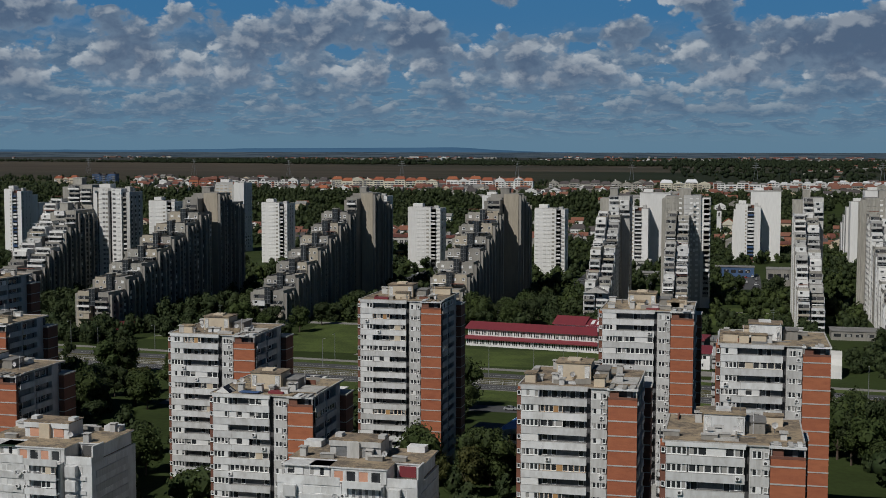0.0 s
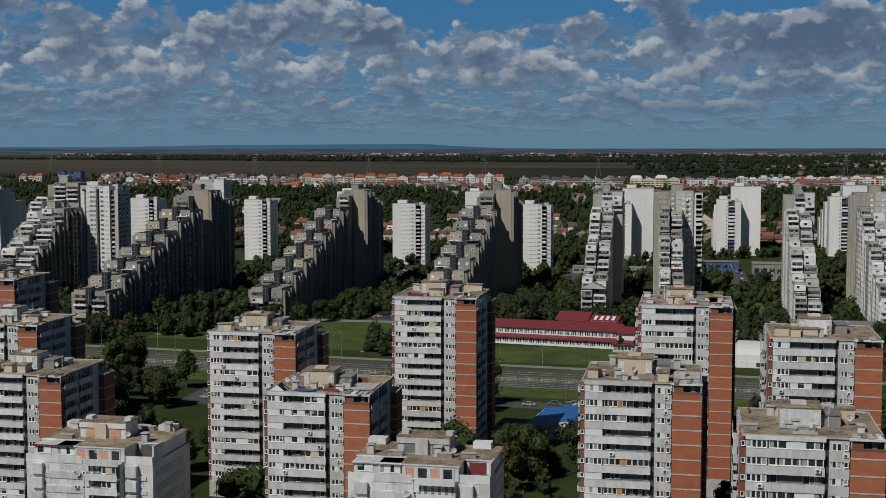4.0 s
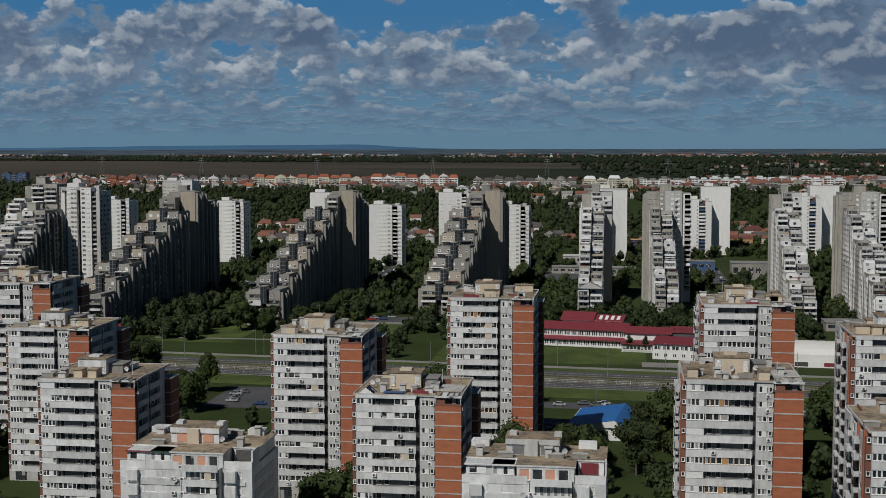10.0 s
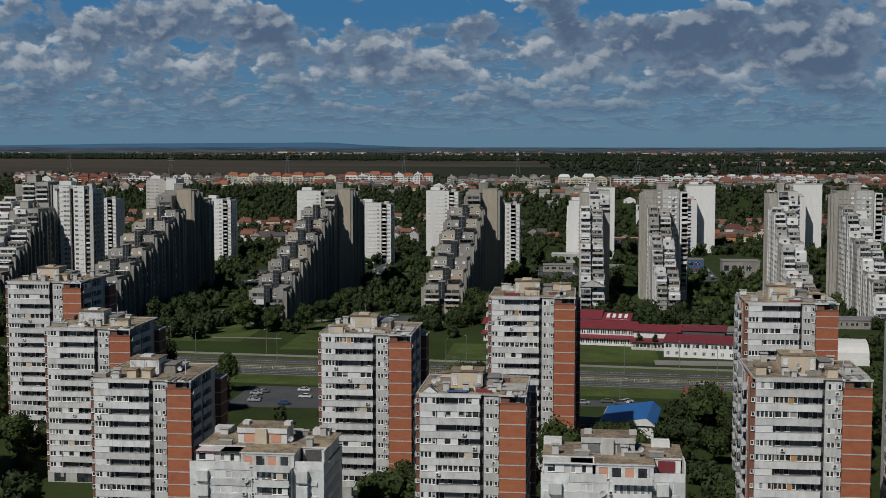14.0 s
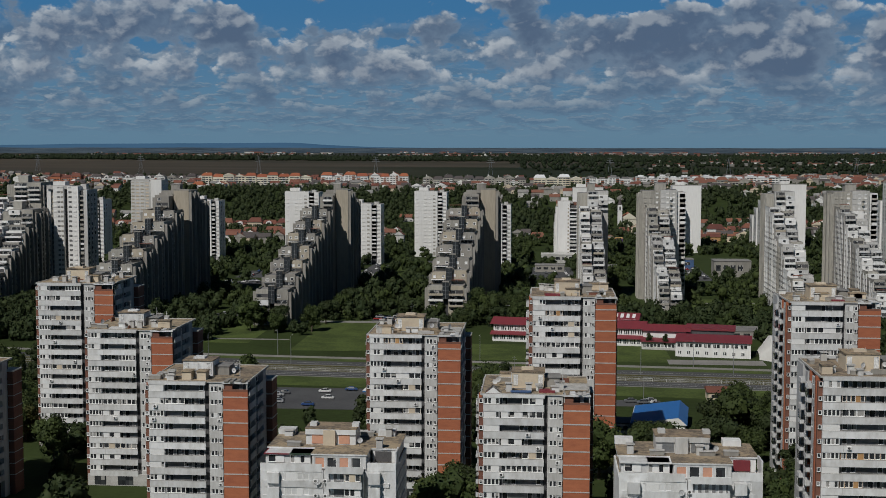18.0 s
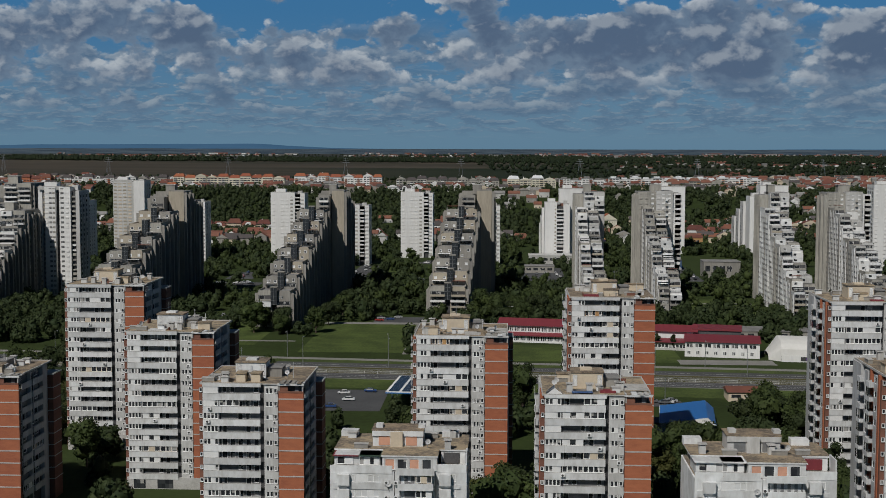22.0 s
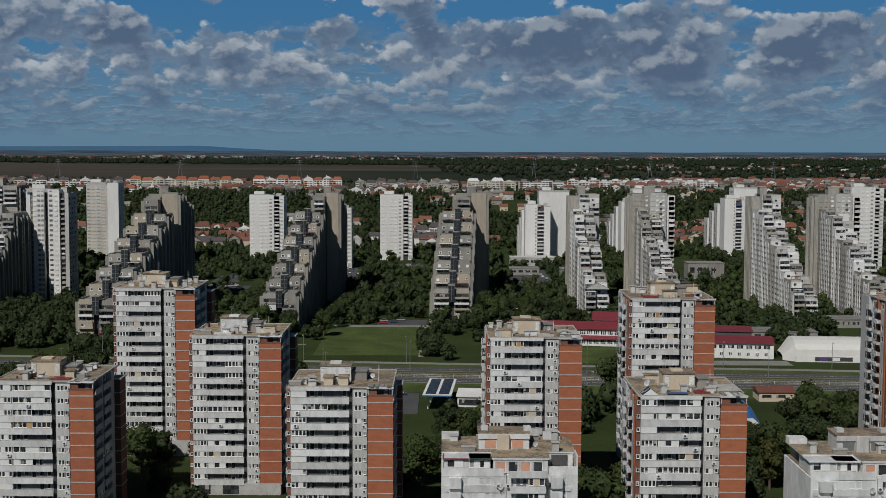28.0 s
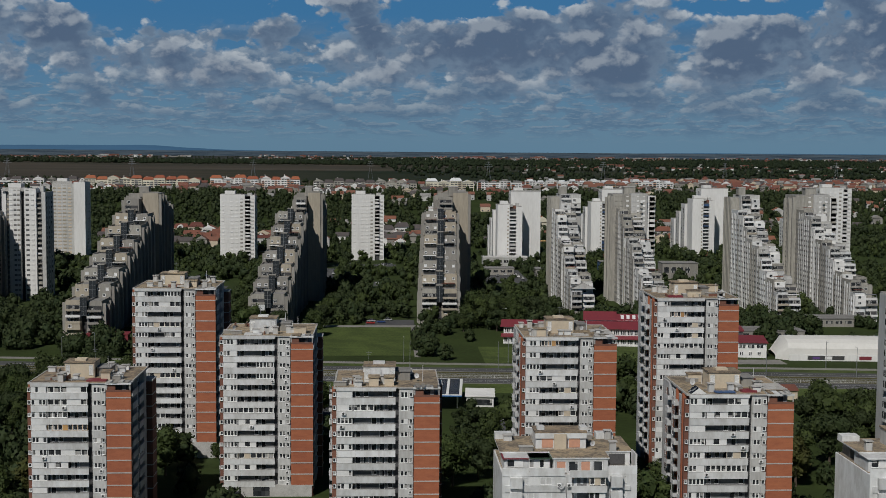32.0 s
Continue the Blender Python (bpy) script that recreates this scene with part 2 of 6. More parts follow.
material("dish_metal", (0.62, 0.62, 0.62), 0.5, (0.5, 0.5, 0.5))
material("red_roof", (0.205, 0.032, 0.042), 0.6, (0.15, 0.028, 0.035), 0.3, 2.0, 0.7, 0.1, streak=(3, 0.2, 1))
material("tile_roof", (0.185, 0.066, 0.042), 0.85, (0.10, 0.046, 0.036), 0.15, 1.5, 0.8, rand=0.3)
material("blue_roof", (0.03, 0.15, 0.42), 0.5, (0.025, 0.12, 0.34), 0.5, 3.0, 0.6, streak=(3, 0.3, 1))
material("tent_skin", (0.66, 0.65, 0.62), 0.65, (0.55, 0.54, 0.50), 0.12, 0.8, 0.6)
material("asphalt", (0.095, 0.097, 0.10), 0.9, (0.06, 0.06, 0.063), 0.08, 1.5, 0.8, 0.1)
material("paving", (0.26, 0.25, 0.235), 0.9, (0.17, 0.165, 0.155), 0.12, 1.0, 0.8, 0.1)
material("ballast", (0.17, 0.15, 0.13), 0.95, (0.10, 0.09, 0.08), 0.2, 2.5, 0.9, 0.2)
material("grass", (0.086, 0.116, 0.034), 0.95, (0.045, 0.062, 0.020), 0.07, 0.9, 0.95, 0.3, spread=(0.38, 0.62))
material("dry_grass", (0.105, 0.095, 0.045), 0.95, (0.055, 0.06, 0.024), 0.06, 0.8, 0.9, 0.3)
for n in ("grass", "dry_grass", "asphalt", "paving"):
    MATS[n].node_tree.nodes["Principled BSDF"].inputs["Specular IOR Level"].default_value = 0.12
material("green_sheet", (0.03, 0.06, 0.035), 0.6, (0.02, 0.045, 0.025), 0.5, 3.0)
material("bark", (0.10, 0.075, 0.055), 0.95, (0.06, 0.045, 0.035), 1.0, 6.0, 0.8, 0.3)
material("paint_line", (0.62, 0.62, 0.60), 0.8, (0.4, 0.4, 0.38), 0.8, 3.0, 0.8)
material("tyre", (0.02, 0.02, 0.021), 0.9)
material("solar_dark", (0.02, 0.025, 0.035), 0.25)
material("ochre_render", (0.50, 0.29, 0.12), 0.85, rand=0.15)
material("orange_tile", (0.31, 0.098, 0.046), 0.85, (0.23, 0.075, 0.04), 0.15, 1.5, 0.8, rand=0.12)
material("cream_render", (0.66, 0.62, 0.50), 0.85, (0.50, 0.47, 0.38), 0.15, 1.5, 0.6, rand=0.06)
material("slate_roof", (0.085, 0.072, 0.070), 0.8, (0.05, 0.045, 0.045), 0.2, 1.5, 0.8, rand=0.15)
material("bright_roof", (0.70, 0.71, 0.72), 0.55, (0.52, 0.53, 0.54), 0.15, 1.2, 0.6)
material("purple_sheet", (0.11, 0.055, 0.21), 0.6)
material("grey_blue_sheet", (0.055, 0.11, 0.23), 0.6, rand=0.1)


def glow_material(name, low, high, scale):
    """A glowing backdrop; distance haze is painted into its colours."""
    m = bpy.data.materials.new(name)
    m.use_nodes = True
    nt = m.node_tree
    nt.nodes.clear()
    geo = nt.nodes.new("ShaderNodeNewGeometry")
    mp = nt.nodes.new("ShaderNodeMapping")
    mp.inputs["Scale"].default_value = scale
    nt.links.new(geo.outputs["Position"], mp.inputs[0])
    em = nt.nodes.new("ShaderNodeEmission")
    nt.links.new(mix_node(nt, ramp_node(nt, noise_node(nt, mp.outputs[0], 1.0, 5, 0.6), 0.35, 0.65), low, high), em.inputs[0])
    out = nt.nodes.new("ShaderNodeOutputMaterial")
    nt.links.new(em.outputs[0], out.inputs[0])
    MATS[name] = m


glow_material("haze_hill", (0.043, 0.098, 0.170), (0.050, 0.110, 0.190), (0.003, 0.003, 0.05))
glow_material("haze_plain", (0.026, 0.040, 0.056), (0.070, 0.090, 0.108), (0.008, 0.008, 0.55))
island_leaf("leaf_green", (0.028, 0.044, 0.012), (0.014, 0.023, 0.006), (0.056, 0.076, 0.019))
island_leaf("leaf_dark", (0.021, 0.034, 0.011), (0.011, 0.018, 0.006), (0.042, 0.056, 0.018))
# leaf_dark darkened: the shade of the far belts is put into the colour
island_leaf("leaf_belt_shaded", (0.012, 0.023, 0.008), (0.007, 0.014, 0.005), (0.020, 0.031, 0.010))
island_leaf("leaf_olive", (0.050, 0.058, 0.014), (0.028, 0.036, 0.010), (0.070, 0.068, 0.018))
CARS = [material("car_" + n, c, 0.3, tuple(v * 0.9 for v in c)) for n, c in (("white", (0.7, 0.7, 0.7)), ("silver", (0.36, 0.37, 0.38)), ("black", (0.02, 0.02, 0.022)), ("red", (0.35, 0.03, 0.025)), ("blue", (0.03, 0.07, 0.2)), ("grey", (0.13, 0.135, 0.14)))]


def glass_material():
    m = bpy.data.materials.new("window_glass")
    m.use_nodes = True
    nt = m.node_tree
    b = nt.nodes["Principled BSDF"]
    info = nt.nodes.new("ShaderNodeNewGeometry")
    wn = nt.nodes.new("ShaderNodeTexWhiteNoise")
    sn = nt.nodes.new("ShaderNodeVectorMath")
    sn.operation = "SNAP"
    sn.inputs[1].default_value = (0.9, 0.9, 1.4)
    nt.links.new(info.outputs["Position"], sn.inputs[0])
    nt.links.new(sn.outputs[0], wn.inputs[0])
    r = wn.outputs[0]
    pale = ramp_node(nt, r, 0.80, 0.84)
    nt.links.new(mix_node(nt, pale, mix_node(nt, r, (0.018, 0.02, 0.024), (0.06, 0.065, 0.07)), (0.34, 0.335, 0.32)), b.inputs["Base Color"])
    b.inputs["Roughness"].default_value = 0.12
    MATS["window_glass"] = m


glass_material()

# ---- mesh helpers ----
class Shape:
    """Collects boxes, prisms and quads with materials into one mesh."""

    def __init__(self):
        self.v, self.f, self.m, self.mats = [], [], [], []

    def slot(self, mat):
        if mat not in self.mats:
            self.mats.append(mat)
        return self.mats.index(mat)

    def box(self, x0, x1, y0, y1, z0, z1, mat):
        n, s = len(self.v), self.slot(mat)
        self.v += [(x0, y0, z0), (x1, y0, z0), (x1, y1, z0), (x0, y1, z0), (x0, y0, z1), (x1, y0, z1), (x1, y1, z1), (x0, y1, z1)]
        for q in ((0, 3, 2, 1), (4, 5, 6, 7), (0, 1, 5, 4), (1, 2, 6, 5), (2, 3, 7, 6), (3, 0, 4, 7)):
            self.f.append(tuple(n + i for i in q))
            self.m.append(s)
        return self

    def prism(self, outline, z0, z1, mat, top=None):
        """An upright prism over a counter-clockwise outline of (x, y)."""
        n, k, s = len(self.v), len(outline), self.slot(mat)
        self.v += [(x, y, z0) for x, y in outline] + [(x, y, z1) for x, y in outline]
        self.f += [tuple(n + i for i in reversed(range(k))), tuple(n + k + i for i in range(k))]
        self.m += [s, self.slot(top or mat)]
        for i in range(k):
            j = (i + 1) % k
            self.f.append((n + i, n + j, n + k + j, n + k + i))
            self.m.append(s)
        return self

    def face(self, pts, mat):
        n = len(self.v)
        self.v += list(pts)
        self.f.append(tuple(range(n, n + len(pts))))
        self.m.append(self.slot(mat))
        return self

    def gable(self, x0, x1, y0, y1, z0, z1, mat, along="x", hip=0.0, end=None):
        """A pitched roof with eaves at z0 and ridge at z1."""
        n = len(self.v)
        if along == "x":
            ym = (y0 + y1) / 2
            self.v += [(x0, y0, z0), (x1, y0, z0), (x1, y1, z0), (x0, y1, z0), (x0 + hip, ym, z1), (x1 - hip, ym, z1)]
            q = ((0, 1, 5, 4), (2, 3, 4, 5), (1, 2, 5), (3, 0, 4), (3, 2, 1, 0))
        else:
            xm = (x0 + x1) / 2
            self.v += [(x0, y0, z0), (x1, y0, z0), (x1, y1, z0), (x0, y1, z0), (xm, y0 + hip, z1), (xm, y1 - hip, z1)]
            q = ((1, 2, 5, 4), (3, 0, 4, 5), (0, 1, 4), (2, 3, 5), (3, 2, 1, 0))
        for i, t in enumerate(q):
            self.f.append(tuple(n + a for a in t))
            self.m.append(self.slot(end if end and i in (2, 3) and not hip else mat))
        return self

    def tube(self, x, y, z0, z1, r0, r1, mat, n=7):
        k, s = len(self.v), self.slot(mat)
        for z, r in ((z0, r0), (z1, r1)):
            self.v += [(x + r * math.cos(6.2832 * i / n), y + r * math.sin(6.2832 * i / n), z) for i in range(n)]
        for i in range(n):
            j = (i + 1) % n
            self.f.append((k + i, k + j, k + n + j, k + n + i))
            self.m.append(s)
        self.f.append(tuple(k + n + i for i in range(n)))
        self.m.append(s)
        return self

    def mesh(self, name):
        me = bpy.data.meshes.new(name)
        me.from_pydata(self.v, [], self.f)
        for m in self.mats:
            me.materials.append(MATS[m])
        me.polygons.foreach_set("material_index", self.m)
        me.update()
        return me


def part(name, shape, parent, label="", at=(0, 0, 0), turn=0.0):
    """Links a shape or a ready mesh as one part under its thing."""
    me = shape.mesh(name) if isinstance(shape, Shape) else shape
    ob = new(name, me)
    ob.parent = parent
    ob.location, ob.rotation_euler = at, (0, 0, radians(turn))
    return tagged(ob, label)


def thing(name, label, category, at=(0, 0, 0), turn=0.0, group="", kind=""):
    ob = new(name)
    ob.location, ob.rotation_euler = at, (0, 0, radians(turn))
    ob.empty_display_size = 1.0
    return tagged(ob, label, category, group, kind)


def solid(name, shape, label, category, at=(0, 0, 0), turn=0.0, group="", kind=""):
    """A thing of one mesh."""
    ob = new(name, shape.mesh(name) if isinstance(shape, Shape) else shape)
    ob.location, ob.rotation_euler = at, (0, 0, radians(turn))
    return tagged(ob, label, category, group, kind)


FLOOR = 2.8
rng = random.Random(11)

# ---- ground ----


def terrain(x, y):
    """Flat town, a wooded bank up to a plateau, and a plain that lifts slightly to the horizon."""
    def s(a, b, v):
        v = min(1.0, max(0.0, (v - a) / (b - a)))
        return v * v * (3 - 2 * v)
    return 27.0 * s(1180, 1620, y + 0.10 * x) + 28.0 * s(1800, 4300, math.hypot(x, y)) + 8.0 * s(4150, 4960, math.hypot(x, y))


def grid_ground():
    xs = [-4900, -3600, -2500, -1700, -1200, -900, -700, -500, -350, -200, -100, 0, 100, 200, 350, 500, 700, 900, 1200, 1700, 2500, 3600, 4900]
    ys = [-900, -300, 0, 200, 400, 600, 800, 1000, 1120, 1180, 1240, 1300, 1360, 1420, 1480, 1540, 1600, 1660, 1750, 1900, 2100, 2400, 2800, 3300, 3700, 4000, 4200, 4350, 4500, 4600, 4700, 4800, 4900]
    v = [(x, y, terrain(x, y)) for y in ys for x in xs]
    w = len(xs)
    f = [(j * w + i, j * w + i + 1, (j + 1) * w + i + 1, (j + 1) * w + i) for j in range(len(ys) - 1) for i in range(w - 1)]
    me = bpy.data.meshes.new("ground")
    me.from_pydata(v, [], f)
    me.materials.append(MATS["ground_cover"])
    for p in me.polygons:
        p.use_smooth = True
    return solid("ground", me, "dry grass and bare earth of a flat town", "ground", kind="structure")


def ground_material():
    """Lawn near by, ploughed fields in strips far out."""
    m = material("ground_cover", (0.040, 0.058, 0.017), 0.95, (0.022, 0.032, 0.010), 0.03, 0.5, 0.9, 0.3)
    nt = m.node_tree
    b = nt.nodes["Principled BSDF"]
    b.inputs["Specular IOR Level"].default_value = 0.12
    old = b.inputs["Base Color"].links[0].from_socket
    geo = nt.nodes.new("ShaderNodeNewGeometry")
    mp = nt.nodes.new("ShaderNodeMapping")
    mp.inputs["Scale"].default_value = (0.0011, 0.0046, 0)
    nt.links.new(geo.outputs["Position"], mp.inputs[0])
    vor = nt.nodes.new("ShaderNodeTexVoronoi")
    vor.inputs["Scale"].default_value = 1.0
    nt.links.new(mp.outputs[0], vor.inputs["Vector"])
    sp = nt.nodes.new("ShaderNodeSeparateColor")
    nt.links.new(vor.outputs["Color"], sp.inputs[0])
    py = nt.nodes.new("ShaderNodeSeparateXYZ")
    nt.links.new(geo.outputs["Position"], py.inputs[0])
    strips = nt.nodes.new("ShaderNodeMapping")
    strips.inputs["Scale"].default_value = (0.0006, 0.013, 0)
    nt.links.new(geo.outputs["Position"], strips.inputs[0])
    line = ramp_node(nt, noise_node(nt, strips.outputs[0], 1.0, 3, 0.6), 0.38, 0.62)
    field = mix_node(nt, sp.outputs[0], (0.074, 0.061, 0.047), mix_node(nt, sp.outputs[1], (0.040, 0.042, 0.030), (0.100, 0.082, 0.062)))
    field = mix_node(nt, math_node(nt, "MULTIPLY", line, 0.6), field, (0.040, 0.036, 0.028))
    # the ploughed land lies in the west; the east is meadow and scrub
    east = ramp_node(nt, math_node(nt, "ADD", py.outputs[0], math_node(nt, "MULTIPLY", sp.outputs[2], 500.0)), -350, 350)
    field = mix_node(nt, east, field, mix_node(nt, sp.outputs[1], (0.016, 0.024, 0.012), (0.034, 0.038, 0.024)))
    # farther out it mixes over to duller, greyer strips
    far = mix_node(nt, line, (0.030, 0.036, 0.034), (0.056, 0.056, 0.052))
    field = mix_node(nt, ramp_node(nt, py.outputs[1], 3600, 3900), field, far)
    nt.links.new(mix_node(nt, ramp_node(nt, py.outputs[1], 1900, 2300), old, field), b.inputs["Base Color"])


ground_material()
grid_ground()


def strip(name, x0, x1, y0, y1, z, mat, label, category):
    return solid(name, Shape().box(x0, x1, y0, y1, z - 0.3, z, mat), label, category, kind="structure")


ROAD_X, ROAD_Y, ROAD_TURN = -100.0, 455.0, -5.0


def along(name, v0, v1, z, mat, label, category, u0=-900, u1=700):
    """A strip of the avenue; v is the offset across it."""
    return solid(name, Shape().box(u0, u1, v0, v1, -0.3, z, mat), label, category, (ROAD_X, ROAD_Y, 0), ROAD_TURN, kind="structure")


def road_place(u, v):
    q = Matrix.Rotation(radians(ROAD_TURN), 3, "Z") @ Vector((u, v, 0))
    return ROAD_X + q.x, ROAD_Y + q.y


along("verge", -28, -10.4, 0.02, "grass", "grass verge before the avenue", "verge")
along("road", -10, 0, 0.05, "asphalt", "grey asphalt carriageway of the avenue", "road")
along("kerb", -10.4, -10, 0.14, "paving", "pale concrete kerb of the avenue", "kerb")
along("kerb", 0, 0.4, 0.14, "paving", "pale concrete kerb of the tram verge", "kerb")
along("tram_bed", 0.4, 14, 0.06, "dry_grass", "dry grass bed of the tram line", "tram line")
along("kerb", 14, 14.4, 0.14, "paving", "pale concrete kerb of the far carriageway", "kerb")
along("road", 14.4, 23.5, 0.05, "asphalt", "grey asphalt far carriageway of the avenue", "road")
along("verge", 23.5, 30, 0.04, "grass", "grass verge beside the footway", "verge")
along("pavement", 30, 34.5, 0.06, "paving", "pale concrete footway along the park", "pavement")

# ---- brick-ended apartment towers ----
W_A, D_A = 22.6, 20.0
MESHES = {}


def cached(key, make):
    if key not in MESHES:
        MESHES[key] = make().mesh(key[0] if isinstance(key, tuple) else key)
    return MESHES[key]


def sheet(bays, y, z0, z1, wall, deep=0.1, edge=0.12):
    """A wall sheet facing -y. bays: (x0, x1, opening or None); opening: x0, x1, z0, z1 and the pane's material. One connected surface."""
    s = Shape()
    w, fr = s.slot(wall), s.slot("white_frame")
    s.v += [(bays[0][0], y, z0), (bays[0][0], y, z1)]
    s.v += [(bays[0][0], y + edge, z0), (bays[0][0], y + edge, z1)]
    s.f.append((2, 0, 1, 3)), s.m.append(w)
    a, b, c, d = 0, 1, 2, 3
    for x0, x1, o in bays:
        k = len(s.v)
        s.v += [(x1, y, z0), (x1, y, z1), (x1, y + edge, z0), (x1, y + edge, z1)]
        outer = (a, k, k + 1, b)
        s.f += [(b, k + 1, k + 3, d), (c, k + 2, k, a)]
        s.m += [w, w]
        if o is None:
            s.f.append(outer), s.m.append(w)
        else:
            p0, p1, q0, q1, pane = o
            n = len(s.v)
            g = 0.09
            s.v += [(p0, y, q0), (p1, y, q0), (p1, y, q1), (p0, y, q1), (p0 + g, y + deep, q0 + g), (p1 - g, y + deep, q0 + g), (p1 - g, y + deep, q1 - g), (p0 + g, y + deep, q1 - g)]
            for i in range(4):
                j = (i + 1) % 4
                s.f += [(outer[i], outer[j], n + j, n + i), (n + i, n + j, n + 4 + j, n + 4 + i)]
                s.m += [w, fr]
            s.f.append((n + 4, n + 5, n + 6, n + 7)), s.m.append(s.slot(pane))
        a, b, c, d = k, k + 1, k + 2, k + 3
    s.f.append((a, c, d, b)), s.m.append(w)
    return s


def window_row(w, h, n, y=0.0, z0=0.0, skip=(), board="white_frame"):
    """A row of n white-framed panes, w wide; skipped bays are white boards."""
    b = w / n
    return sheet([(i * b, i * b + b, None if i in skip else (i * b + 0.05, i * b + b - 0.05, z0 + 0.05, z0 + h - 0.05, "window_glass")) for i in range(n)], y - 0.03, z0, z0 + h, board, 0.07)


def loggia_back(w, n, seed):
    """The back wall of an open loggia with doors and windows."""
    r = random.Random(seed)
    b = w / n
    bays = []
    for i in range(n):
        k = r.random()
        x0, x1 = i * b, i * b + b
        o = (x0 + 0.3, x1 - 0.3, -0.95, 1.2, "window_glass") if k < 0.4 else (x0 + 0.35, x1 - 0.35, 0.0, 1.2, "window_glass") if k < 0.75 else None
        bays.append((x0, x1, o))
    # back wall darker than the facade, recess shade in its tone
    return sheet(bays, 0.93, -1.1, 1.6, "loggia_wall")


def loggia_mix(w, seed):
    r = random.Random(seed)
    n = r.choice([3, 4, 5]) if w < 6 else r.choice([6, 7, 8]) + (2 if w > 10 else 0)
    return window_row(w, 1.42, n, 0.05, 0.0, [i for i in range(n) if r.random() < 0.2], "ochre_render" if seed == 6 else "beige_render" if seed == 3 else "white_frame")


def loggia(parent, w, kind, seed, at, turn=0):
    if kind != "full":
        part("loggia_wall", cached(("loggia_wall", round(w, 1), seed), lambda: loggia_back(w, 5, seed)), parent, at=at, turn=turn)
    if kind != "open":
        ww = w if kind == "full" else w * 0.5
        off = w * 0.5 if kind == "half" and seed % 2 else 0
        a = Matrix.Rotation(radians(turn), 3, "Z") @ Vector((off, 0, 0))
        part("loggia_window", cached(("loggia_window", round(ww, 1), seed), lambda: loggia_mix(ww, seed)), parent, at=(at[0] + a.x, at[1] + a.y, at[2]), turn=turn)


def aircon():
    return cached("air_conditioner", lambda: Shape().box(0, 0.85, -0.38, 0, 0, 0.62, "white_frame").box(0.1, 0.15, -0.35, 0, -0.1, 0, "grey_metal").box(0.7, 0.75, -0.35, 0, -0.1, 0, "grey_metal"))


def fan_grille():
    def make():
        s = Shape().tube(0, 0, 0, 0.03, 0.25, 0.23, "vent_dark", 10)
        s.v = [(x + 0.37, -0.38 - z, y + 0.31) for x, y, z in s.v]
        return s
    return cached("fan_grille", make)


def cooler(parent, at):
    unit = part("air_conditioner", aircon(), parent, at=at)
    part("fan_grille", fan_grille(), unit, "dark round fan grille")


def dish():
    def make():
        s = Shape()
        n = 12
        rings = [(0.05, 0.0), (0.32, 0.04), (0.55, 0.13)]
        base = len(s.v)
        for r, d in rings:
            s.v += [(r * math.cos(6.2832 * i / n), -d, 1.3 + r * math.sin(6.2832 * i / n)) for i in range(n)]
        k = s.slot("dish_metal")
        for a in range(2):
            for i in range(n):
                j = (i + 1) % n
                s.f.append((base + a * n + i, base + a * n + j, base + (a + 1) * n + j, base + (a + 1) * n + i))
                s.m.append(k)
        s.tube(0, 0.12, 0, 1.3, 0.05, 0.05, "grey_metal", 5)
        s.box(-0.02, 0.02, -0.7, 0.0, 1.27, 1.31, "grey_metal")
        return s
    return cached("satellite_dish", make)


def roof_box(kind):
    def make():
        s = Shape()
        if kind == 0:
            s.box(-0.8, 0.8, -0.5, 0.5, 0, 1.1, "white_panel").box(-1.0, 1.0, -0.7, 0.7, 1.1, 1.25, "concrete_trim")
        elif kind == 1:
            s.box(-0.6, 0.6, -0.6, 0.6, 0, 1.5, "pale_concrete").box(-0.8, 0.8, -0.8, 0.8, 1.7, 1.85, "concrete_trim").box(-0.5, -0.3, -0.5, 0.5, 1.5, 1.7, "vent_dark").box(0.3, 0.5, -0.5, 0.5, 1.5, 1.7, "vent_dark")
        elif kind == 2:
            s.box(-1.3, 1.3, -0.5, 0.5, 0, 0.8, "grey_concrete").box(-1.4, 1.4, -0.6, 0.6, 0.8, 0.92, "concrete_trim")
        else:
            s.box(-1.5, 1.5, -1.0, 1.0, 0, 1.7, "beige_render").box(-1.7, 1.7, -1.2, 1.2, 1.7, 1.9, "roof_felt")
        return s
    return cached(("roof_vent", kind), make)


def flank_balcony(v):
    """A narrow projecting balcony of the west flank; v varies how it is closed in."""
    s, w, out = Shape(), 2.5, 0.9
    high = (0.75, 0.7, 0.95, 0.6)[v]
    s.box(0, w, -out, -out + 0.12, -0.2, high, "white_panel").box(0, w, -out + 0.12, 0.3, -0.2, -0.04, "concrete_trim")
    s.box(0, 0.1, -out + 0.12, 0.3, -0.04, high, "white_panel_shaded").box(w - 0.1, w, -out + 0.12, 0.3, -0.04, high, "white_panel_shaded")
    if v in (0, 3):
        s.box(0.02, w - 0.02, -out + 0.03, -out + 0.1, high, 2.4, "window_glass").box(0.9, 1.0, -out, -out + 0.03, high, 2.4, "white_frame")
    return s


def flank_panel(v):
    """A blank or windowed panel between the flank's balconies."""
    return sheet([(0, 2.3, None if v == 1 else (0.5, 1.8, 0.85, 2.15, "window_glass"))], -0.1, -0.3, 2.5, "white_panel_shaded", 0.08, 0.3)


